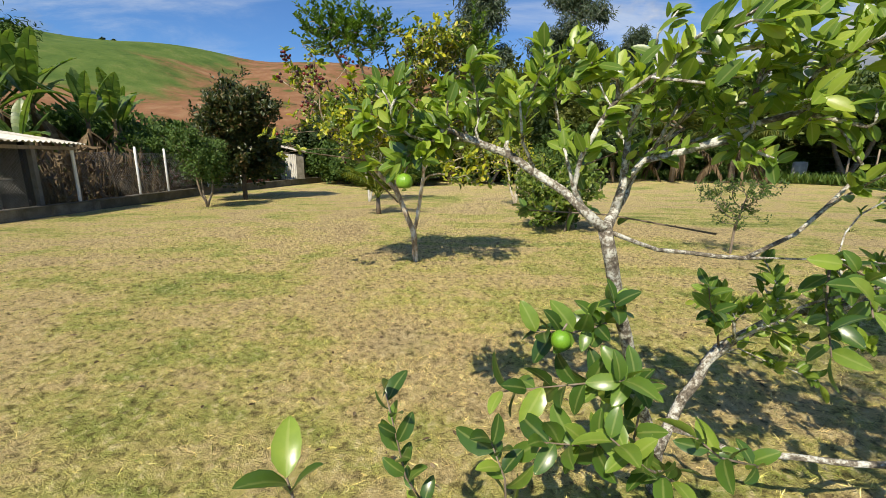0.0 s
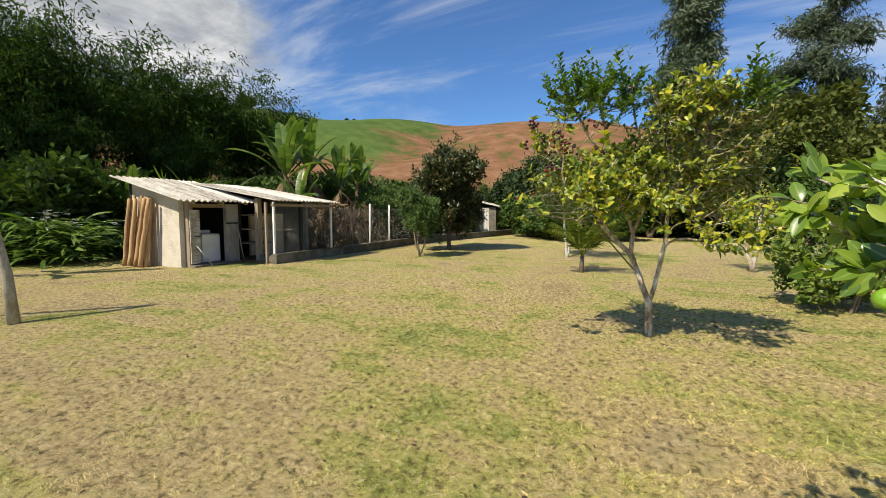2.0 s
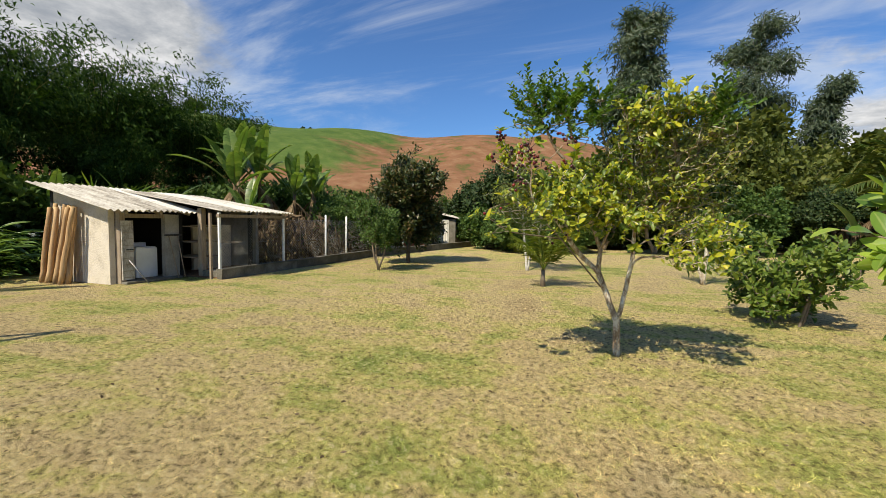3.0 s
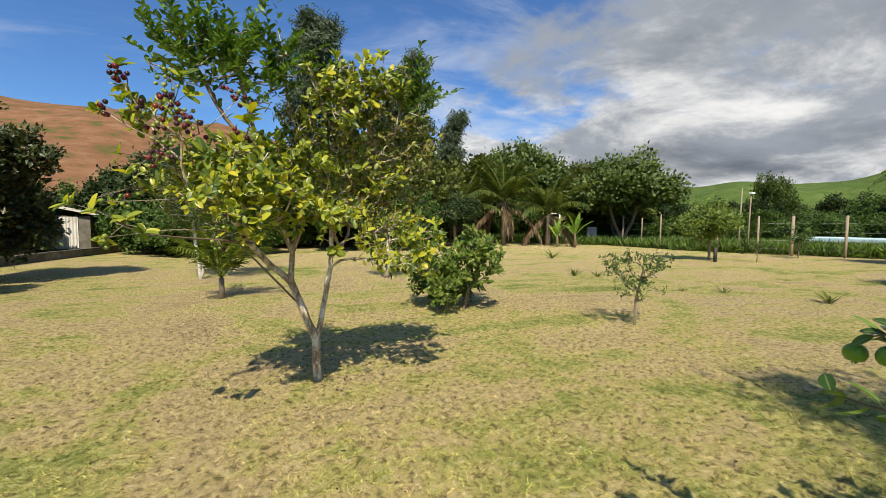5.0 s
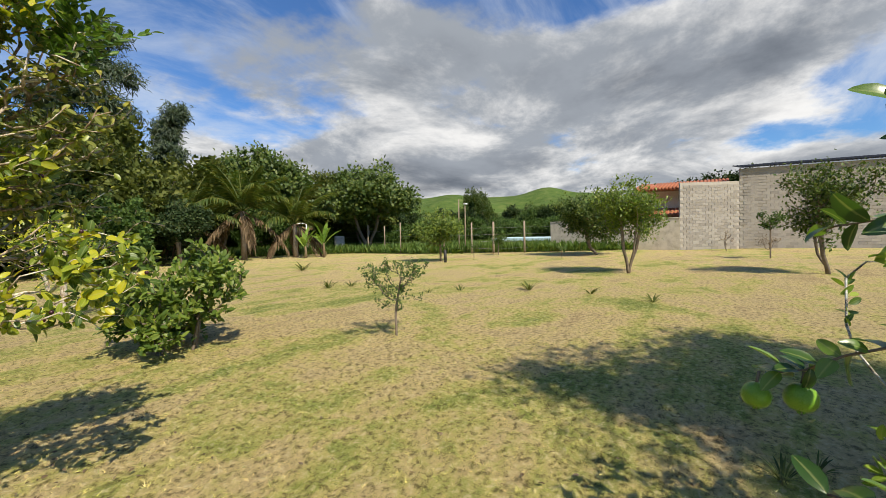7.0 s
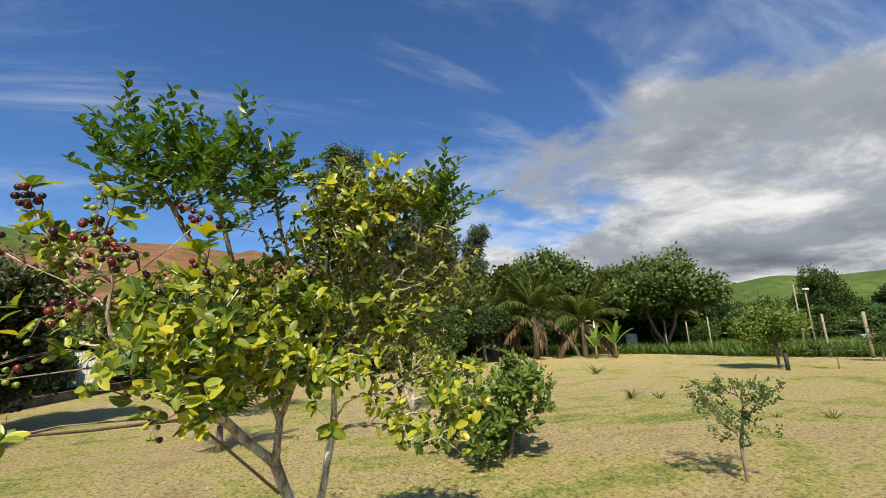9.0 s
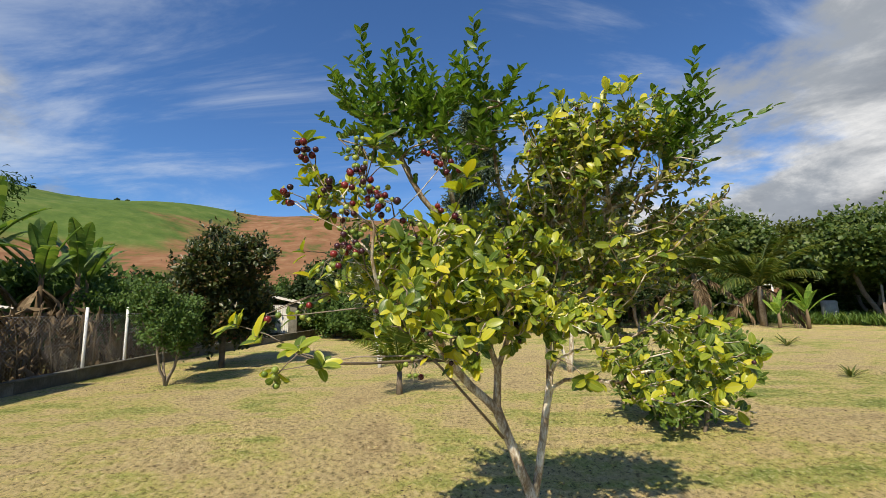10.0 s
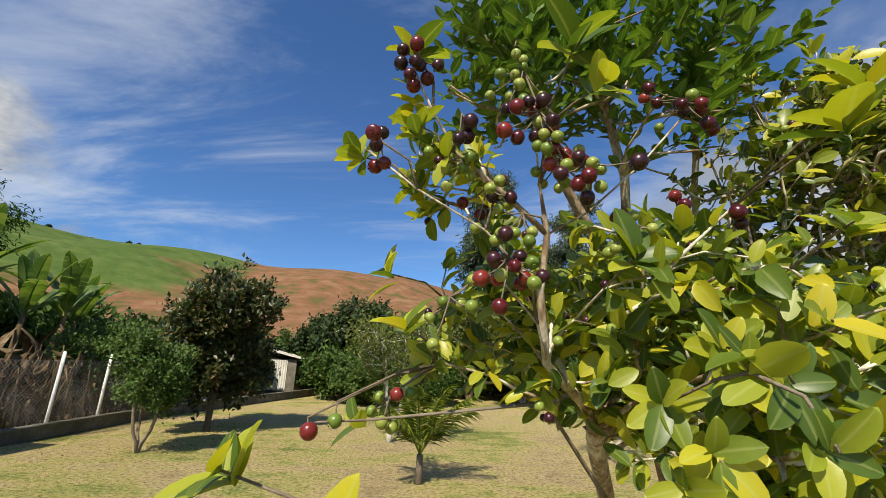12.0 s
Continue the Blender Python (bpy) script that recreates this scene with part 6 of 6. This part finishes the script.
bam = [bamboo((-21.8, 18.0, 0), 10.8, 81), bamboo((-22.6, 14.0, 0), 10.4, 82), bamboo((-22.6, 9.8, 0), 11.0, 83)]
for i, (x, y, s, r) in enumerate(((-23.6, 6.0, 1.0, 40), (-24.2, 2.0, 1.05, 130), (-25.0, -2.5, 1.0, 220), (-26.5, 16.5, 1.05, 75), (-27.5, 10.5, 1.1, 160), (-27.5, 4.5, 1.1, 300), (-21.0, 8.0, 0.62, 95), (-20.6, 13.2, 0.6, 195), (-24.4, -0.5, 0.8, 15), (-26.0, 0.8, 1.0, 265))):
    copy_thing(bam[i % 3], pose(x, y, 0, 0, 0, r) @ Matrix.Scale(s, 4))


def lily_clump(base, seed, flowers):
    rng = np.random.default_rng(seed)
    p = thing("ginger_lily", base, "leafy ginger lily clump with white flowers", "flowering plant", "lilies by the shed")
    n = 130
    a = rng.uniform(0, 6.28, n)
    r = rng.uniform(0, 0.65, n)
    pos = np.stack([np.cos(a) * r, np.sin(a) * r, rng.uniform(0.1, 1.05, n)], -1)
    d = np.stack([np.cos(a), np.sin(a), rng.uniform(-0.1, 0.9, n)], -1)
    v, t = scatter(leaf_shape(0.16, True, 0.45), pos, d, np.tile([0, 0, 1.0], (n, 1)) + rng.normal(size=(n, 3)) * 0.3, rng.uniform(0.35, 0.6, n))
    tagged(part("leaves", fast_mesh("leaves", v, t, LILY_LEAF), None, p), kind="stuff")
    for k in range(flowers):
        c = np.array([rng.uniform(-0.5, 0.5), rng.uniform(-0.5, 0.5), rng.uniform(1.0, 1.35)])
        m = 7
        b = np.arange(m) * 2 * np.pi / m
        v, t = scatter(leaf_shape(0.5, False, 0.3), np.tile(c, (m, 1)), np.stack([np.cos(b), np.sin(b), np.full(m, 0.5)], -1), np.tile([0, 0, 1.0], (m, 1)), rng.uniform(0.07, 0.12, m))
        part("flower", fast_mesh("flower", v, t, PETAL), None, p, "white flower")
    return p


lil = [lily_clump((-15.6, 9.2, 0), 91, 5), lily_clump((-16.3, 7.6, 0), 92, 7), lily_clump((-15.4, 6.6, 0), 93, 6)]
rng0 = random.Random(17)
for i in range(34):
    u = i / 33
    x, y = -15.8 - 1.6 * math.sin(u * 3.1) + rng0.uniform(-1.6, 0.4), 8.4 - 10.5 * u + rng0.uniform(-0.4, 0.4)
    copy_thing(lil[i % 3], pose(x, y, 0, 0, 0, rng0.uniform(0, 360)) @ Matrix.Scale(rng0.uniform(0.85, 1.3), 4))


def cane_clump(base, seed, label="clump of tall thin cane leaves"):
    rng = np.random.default_rng(seed)
    n = 240
    a = rng.uniform(0, 6.28, n)
    r = rng.uniform(0, 0.8, n)
    pos = np.stack([np.cos(a) * r, np.sin(a) * r, rng.uniform(0.2, 2.2, n)], -1)
    d = np.stack([np.cos(a) * 0.6, np.sin(a) * 0.6, rng.uniform(0.3, 1.2, n)], -1)
    p = thing("sugar_cane", base, label, "cane")
    v, t = scatter(leaf_shape(0.045, True, 0.7), pos, d, np.tile([0, 0, 1.0], (n, 1)) + rng.normal(size=(n, 3)) * 0.3, rng.uniform(0.9, 1.5, n))
    tagged(part("leaves", fast_mesh("leaves", v, t, FIELD_LEAF), None, p), kind="stuff")
    return p


for i, (x, y) in enumerate(((-16.2, 10.6), (-15.8, 11.8), (-17.2, 11.2))):
    cane_clump((x, y, 0), 97 + i)


# ---- woods behind the garden ----
def wood_tree(name, label, base, h, spread, seed, leafmat=TREE_LEAF, tips=220, per=70, size=0.3, clear=0.2, radius=0.16, leaf=COARSE_WIDE):
    return simple_tree(name, label, base, h, spread, h * clear, seed, leafmat, tips=tips, per=per, size=size, radius=radius, leaf=leaf, stems=2, twig=0.012, seg=0.5, group="woods")


woods = [wood_tree("wood_tree", "broad leafy tree in the woods behind the garden", (-6.2, 29.5, 0), 6.3, 2.7, 101, DARK_LEAF, size=0.24),
         wood_tree("wood_tree", "leafy green tree in the woods behind the garden", (-3.2, 27.0, 0), 4.6, 2.3, 102, TREE_LEAF, size=0.22, clear=0.12),
         wood_tree("wood_tree", "olive-green tree in the woods behind the garden", (0.5, 30.0, 0), 6.6, 3.1, 103, OLIVE_LEAF, size=0.26),
         wood_tree("mango_tree", "tall dome-shaped dark mango tree", (27.0, 44.5, 0), 12.2, 5.6, 104, SHADE_LEAF, tips=380, per=80, size=0.42, clear=0.15, radius=0.3),
         wood_tree("shade_tree", "broad spreading shade tree at the edge of the field", (29.0, 30.2, 0), 8.6, 4.6, 105, SHADE_LEAF, tips=380, per=70, size=0.34, clear=0.3, radius=0.2)]
rng0 = random.Random(23)
for i, (x, y, s) in enumerate(((-8.6, 31.5, 0.8), (-2.2, 31.5, 1.1), (3.2, 27.5, 0.9), (5.8, 31.5, 1.15), (8.6, 29.0, 0.9), (10.5, 33.0, 1.2), (12.2, 30.0, 0.75), (13.5, 37.0, 1.35), (16.5, 39.0, 1.3),
                              (20.5, 41.0, 1.2), (23.5, 38.0, 1.0), (32.5, 42.0, 1.5), (37.0, 42.0, 1.4), (-12.5, 33.0, 0.9), (-14.5, 29.0, 0.75), (-16.0, 24.0, 0.7), (1.2, 37.0, 1.6), (7.0, 38.0, 1.6), (-6.0, 37.0, 1.2), (-13.2, 24.5, 0.6),
                              (33.8, 35.5, 1.2), (39.0, 36.5, 1.1), (24.0, 47.0, 1.7), (10.0, 42.0, 1.7))):
    copy_thing(woods[i % 3], pose(x, y, 0, 0, 0, rng0.uniform(0, 360)) @ Matrix.Scale(s * rng0.uniform(0.92, 1.08), 4))
# low scrub that closes the view under the crowns
shrub = simple_tree("wood_shrub", "dense leafy shrub at the edge of the woods", (6.5, 27.0, 0), 2.6, 1.9, 0.05, 120, TREE_LEAF, tips=190, per=60, size=0.2, stems=4, radius=0.05, category="shrub", group="woods", seg=0.4, twig=0.008)
for i in range(64):
    a = radians(-26 + 82 * i / 63 + rng0.uniform(-0.6, 0.6))
    d = (31 if a < radians(14) else (38 if a < radians(24) else 50)) + rng0.uniform(-1.5, 5)
    copy_thing(shrub, pose(math.sin(a) * d - 0.5, math.cos(a) * d + 1.5, 0, 0, 0, rng0.uniform(0, 360)) @ Matrix.Scale(rng0.uniform(0.8, 1.35), 4))
for i in range(30):
    a = radians(52 + 40 * i / 29 + rng0.uniform(-0.5, 0.5))
    d = rng0.uniform(50, 58)
    copy_thing(shrub, pose(math.sin(a) * d, math.cos(a) * d, 0, 0, 0, rng0.uniform(0, 360)) @ Matrix.Scale(rng0.uniform(0.8, 1.4), 4))
# bushes behind the low wall
for x, y, z in ((-12.6, 20.2, 1.15), (-13.6, 21.6, 1.4), (-12.4, 23.2, 1.1), (-13.8, 25.2, 1.5), (-12.2, 27.0, 1.2), (-14.6, 27.8, 1.6), (-15.8, 19.8, 1.5), (-16.5, 22.5, 1.7), (-11.9, 30.6, 1.3), (-8.2, 31.4, 1.5),
                (-5.2, 25.6, 0.95), (-4.0, 24.2, 0.85), (-6.4, 27.2, 1.2), (-1.6, 26.0, 0.9), (-17.6, 17.2, 1.5), (-18.4, 14.6, 1.3), (-18.0, 11.8, 1.2), (-18.6, 20.0, 1.6), (-19.6, 9.4, 1.3), (-19.4, 7.2, 1.4), (-20.0, 5.0, 1.4), (-20.2, 2.8, 1.4), (-20.4, 0.4, 1.4)):
    copy_thing(shrub, pose(x, y, 0, 0, 0, x * 61) @ Matrix.Scale(z, 4))
# far belt of trees beyond the field
for i in range(46):
    a = radians(46 + 68 * i / 45 + rng0.uniform(-1.2, 1.2))
    d = rng0.uniform(58, 80)
    copy_thing(woods[(0, 1, 4)[i % 3]], pose(math.sin(a) * d, math.cos(a) * d, 0, 0, 0, rng0.uniform(0, 360)) @ Matrix.Scale(rng0.uniform(0.85, 1.25) * (0.6 if i % 3 == 2 else 0.9), 4))
copy_thing(woods[3], pose(57.5, 34.0, 0, 0, 0, 50) @ Matrix.Diagonal((0.5, 0.5, 0.72, 1)))
for x, y, s in ((58, 2.5, 1.35), (60, -1.5, 1.45), (57, -5.0, 1.3), (62, 6.0, 1.3)):
    copy_thing(woods[0], pose(x, y, 0, 0, 0, x * 9) @ Matrix.Scale(s, 4))


def eucalyptus(base, h, spread, seed, label):
    rng = random.Random(seed)
    st = [[(0, 0, -0.1), (0.2, 0.1, h * 0.4), (0.3, -0.1, h * 0.75), (0.2, 0, h * 0.93)]]
    blobs = []
    for k in range(18):
        u = 0.22 + 0.75 * k / 17
        a = rng.uniform(0, 6.28)
        r = spread * rng.uniform(0.25, 0.75) * (1.1 - u * 0.55)
        blobs.append((math.cos(a) * r, math.sin(a) * r, h * u, spread * 0.36, spread * 0.36, h * 0.065, 1))
    return tree("eucalyptus_tree", label, base, st, blobs, 420, 60, SLIM, 0.6, EUC_LEAF, PALE_BARK, 0.32, seed, twig=0.02, seg=0.7, category="tree", group="eucalyptus trees", along=0.7, lift=-0.3, fluff=0.35)[0]


eucalyptus((17.0, 57.5, 0), 25.5, 6.2, 111, "very tall slender eucalyptus with hanging grey-green foliage")
eucalyptus((12.8, 58.5, 0), 17.5, 4.2, 112, "tall eucalyptus with hanging grey-green foliage")
eucalyptus((23.5, 57.0, 0), 17.0, 3.2, 113, "tall thin eucalyptus with an airy crown")
eucalyptus((3.1, 46.0, 0), 22.5, 4.6, 114, "tall leafy eucalyptus rising behind the orchard")
# single trees along the hill's skyline
for a, d, s in ((-49.5, 375, 2.2), (-48.8, 375, 1.8), (-44.0, 378, 0.8), (-37.3, 378, 0.7), (-36.4, 378, 0.6), (-33.8, 378, 0.5), (-40.5, 378, 0.45)):
    hgt = near_ridge(a) * 380 * 0.985
    copy_thing(woods[0], pose(math.sin(radians(a)) * d, math.cos(radians(a)) * d, hgt - 2.0, 0, 0, a * 7) @ Matrix.Scale(s, 4))


# ---- field, fence and small things beyond the orchard ----
def field_grass():
    rng = np.random.default_rng(33)
    n = 26000
    a = np.radians(rng.uniform(24, 78, n))
    edge = np.interp(np.degrees(a), [24, 33, 42, 50, 60, 68, 78], [39, 39.5, 38, 33, 32, 32, 33])
    d = edge + rng.random(n) ** 1.7 * 30
    pos = np.stack([np.sin(a) * d, np.cos(a) * d, np.zeros(n)], -1)
    dr = rng.normal(size=(n, 3)) * 0.35 + np.array([0, 0, 1.0])
    v, t = scatter(leaf_shape(0.16, False, 0.4), pos, dr, rng.normal(size=(n, 3)), rng.uniform(0.35, 0.9, n))
    tagged(part("field_grass", fast_mesh("field_grass", v, t, FIELD_LEAF), None), "tall green grass of the field beyond the fence", "grass", kind="stuff")


field_grass()
for x, y, h, r in ((28.0, 29.2, 2.5, 0.07), (25.6, 23.4, 2.5, 0.05), (26.8, 15.7, 2.3, 0.08), (28.0, 13.8, 2.3, 0.07), (26.2, 19.6, 2.2, 0.07), (27.0, 26.3, 2.3, 0.05), (26.6, 17.4, 2.3, 0.06)):
    fence_post(x, y, h, OLD_WOOD, "rough grey wooden fence post at the field's edge", r, 0.03)
for x, y, h in ((26.75, 18.6, 4.1), (27.0, 18.2, 3.8)):
    fence_post(x, y, h, OLD_WOOD, "tall thin leaning pole at the field's edge", 0.042, 0.12, "tall_pole")
pl = thing("pole_lamp", (27.1, 18.15, 3.72), "small white lamp head on the tall pole", "lamp")
part("lamp_head", boxed(-0.16, -0.1, 0, 0.16, 0.1, 0.1, bevel=0.03), WHITE_ENAMEL, pl)


def fence_wires():
    line = [(28.2, 33.0), (28.0, 29.2), (27.0, 26.3), (25.6, 23.4), (26.2, 19.6), (26.8, 15.7), (28.0, 13.8), (31.5, 13.0)]
    pieces = []
    for z in (0.4, 0.9, 1.4, 1.9):
        for a, b in zip(line[:-1], line[1:]):
            pieces.append(tube_arrays([(*a, z), ((a[0] + b[0]) / 2, (a[1] + b[1]) / 2, z - 0.05), (*b, z)], [0.006] * 3, 3))
    v, t = join_arrays(pieces)
    tagged(part("fence_wires", fast_mesh("fence_wires", v, t, WIRE), None), "strands of fence wire along the field", "fence", kind="stuff")


fence_wires()
gp = thing("goal_post", (28.6, 38.6, 0), "white football goal standing in the field", "goal")
tube("upright", [(0, 0, 0), (0, 0, 3.0)], [0.07, 0.07], WHITE_PAINT, gp, 8)
tube("crossbar", [(0, 0, 2.96), (-1.6, 1.2, 2.96)], [0.07, 0.07], WHITE_PAINT, gp, 8)
pc = thing("pool_cover", (40.0, 17.5, 0), "low pale blue covered pool edge beyond the fence", "pool")
bm = boxed(-2.0, -4.0, 0.55, 2.0, 4.0, 0.9, bevel=0.08)
part("cover", bm, BLUE_PLASTIC, pc)
part("pool_side", boxed(-1.95, -3.95, 0, 1.95, 3.95, 0.55), DARK_PLASTER, pc)
tk = thing("water_drum", (26.9, 31.8, 0), "upright grey drum standing at the field's edge", "drum")
tube("drum_body", [(0, 0, 0), (0, 0, 0.05), (0, 0, 0.75), (0, 0, 1.5), (0, 0, 1.55)], [0.42, 0.45, 0.46, 0.45, 0.3], DARK_PLASTER, tk, 14)
sp = thing("stump", (18.6, 14.6, 0), "short blackened stump post on the lawn", "stump")
tube("stump_body", [(0, 0, -0.03), (0.01, 0, 0.3), (0, 0.01, 0.68)], [0.085, 0.08, 0.078], BLACK_STEEL, sp, 9)
simple_tree("young_tree", "small staked young tree near the field", (25.3, 14.6, 0), 1.95, 0.75, 0.4, 44, TREE_LEAF, tips=60, per=16, size=0.11, radius=0.03, category="tree")
simple_tree("young_tree", "tiny young tree with a round leafy head", (20.2, 13.7, 0), 1.2, 0.42, 0.5, 45, TREE_LEAF, tips=40, per=12, size=0.07, radius=0.02)
simple_tree("young_tree", "tiny young tree with a sparse head", (22.6, 9.4, 0), 0.8, 0.4, 0.35, 46, TREE_LEAF, tips=30, per=10, size=0.07, radius=0.016)
simple_tree("shrub", "bare dark twiggy shrub by the block wall", (31.2, 1.6, 0), 1.6, 0.5, 0.2, 47, DRY_LEAF, tips=40, per=3, size=0.08, radius=0.03, stems=4, category="shrub")
simple_tree("shrub", "dry twiggy shrub by the block wall", (32.6, -0.6, 0), 1.1, 0.9, 0.1, 48, DRY_LEAF, tips=60, per=4, size=0.08, radius=0.03, stems=5, category="shrub")


def tuft(x, y, h, seed, name="grass_tuft", label="upright green grass tuft in the dry lawn", mat=OLIVE_LEAF, n=24):
    rng = np.random.default_rng(seed)
    a = rng.uniform(0, 6.28, n)
    d = np.stack([np.cos(a) * 0.5, np.sin(a) * 0.5, rng.uniform(0.5, 1.3, n)], -1)
    pos = np.stack([np.cos(a) * 0.04, np.sin(a) * 0.04, np.zeros(n) - 0.01], -1)
    v, t = scatter(leaf_shape(0.09, True, 0.5), pos, d, np.tile([0, 0, 1.0], (n, 1)), h * rng.uniform(0.6, 1.15, n))
    p = thing(name, (x, y, 0), label, "plant", "grass tufts")
    tagged(part("leaves", fast_mesh("leaves", v, t, mat), None, p), kind="stuff")


for i, (x, y, h) in enumerate(((10.4, 6.55, 0.36), (10.4, 4.9, 0.28), (8.45, 12.45, 0.36), (12.3, 18.65, 0.62), (9.0, 12.0, 0.25), (9.6, 8.3, 0.22), (9.7, 3.4, 0.25), (8.9, 8.9, 0.15), (3.0, 1.9, 0.14), (3.2, 1.7, 0.13))):
    tuft(x, y, h, 120 + i)


def pile(name, base, label, mat, n, size, seed):
    rng = random.Random(seed)
    p = thing(name, base, label, "pile")
    for k in range(n):
        row = k // 6
        bm = box(bmesh.new(), -size[0] / 2, -size[1] / 2, -size[2] / 2, size[0] / 2, size[1] / 2, size[2] / 2, bevel=0.008,
                 m=pose((k % 3 - 1) * size[0] * 1.02, (k // 3 % 2 - 0.5) * size[1] * 1.03, size[2] / 2 + row * size[2], 0, 0, rng.uniform(-4, 4)))
        part("brick", bm, mat, p)


pile("brick_pile", (-10.9, 24.4, 0), "stack of red bricks by the low wall", RED_BRICK, 12, (0.42, 0.4, 0.2), 3)
pile("crate_stack", (-11.2, 21.9, 0), "stack of pale crates behind the low wall", FIBRE_CEMENT, 6, (0.45, 0.5, 0.3), 5)


def fallen_leaves():
    rng = np.random.default_rng(77)
    pos, sz = [], []
    for cx, cy, s, n in ((-7.4, 13.6, 0.7, 500), (-7.6, 16.5, 1.0, 350), (-0.2, 6.6, 0.9, 160), (0.9, 2.0, 0.9, 70), (-1.5, 6.0, 3.0, 220), (2.5, 9.4, 0.8, 90), (4.0, 5.0, 4.0, 160), (-3.0, 4.5, 2.6, 200), (-0.3, 6.2, 0.7, 160)):
        pos.append(np.stack([rng.normal(cx, s, n), rng.normal(cy, s, n), rng.uniform(0.012, 0.035, n)], -1))
        sz.append(rng.uniform(0.02, 0.05, n))
    pos, sz = np.vstack(pos), np.concatenate(sz)
    d = rng.normal(size=pos.shape) * np.array([1, 1, 0.12])
    v, t = scatter(FINE, pos, d, np.tile([0, 0, 1.0], (len(pos), 1)) + rng.normal(size=pos.shape) * 0.3, sz)
    tagged(part("fallen_leaves", fast_mesh("fallen_leaves", v, t, DRY_LEAF), None), "scattered dry brown fallen leaves on the lawn", "leaves", kind="stuff")


fallen_leaves()


# ---- turf ----
def turf():
    """Short mown blades over the part of the lawn that is walked past, thinning with distance."""
    rng = np.random.default_rng(99)
    n = 500000
    a = rng.uniform(0, 2 * np.pi, n)
    d = 0.3 + rng.random(n) ** 0.85 * 8.2
    pos = np.stack([-0.3 + np.cos(a) * d, 3.2 + np.sin(a) * d, np.full(n, -0.004)], -1)
    clump = np.array([noise.noise(Vector((x * 15.0, y * 15.0, 9.0))) for x, y in pos[:, :2]])
    keep = clump > -0.05
    pos, clump = pos[keep], clump[keep]
    n = len(pos)
    pos[:, 2] += np.array([ground_z(x, y) for x, y in pos[:, :2]])
    dr = rng.normal(size=(n, 3)) * np.array([0.9, 0.9, 0.3]) + np.array([0, 0, 0.45])
    dr[:, 2] = np.abs(dr[:, 2])
    h = rng.uniform(0.018, 0.045, n) * (0.8 + 1.0 * np.clip(clump, 0, 1))
    blade = (np.array([(-0.055, 0, 0), (0.055, 0, 0), (0.0, 1.0, -0.25)]), np.array([(0, 1, 2)]))
    v, t = scatter(blade, pos, dr, rng.normal(size=(n, 3)), h)
    tagged(part("turf", fast_mesh("turf", v, t, BLADES, False), None), "short mown dry grass blades of the lawn", "grass", kind="stuff")


turf()
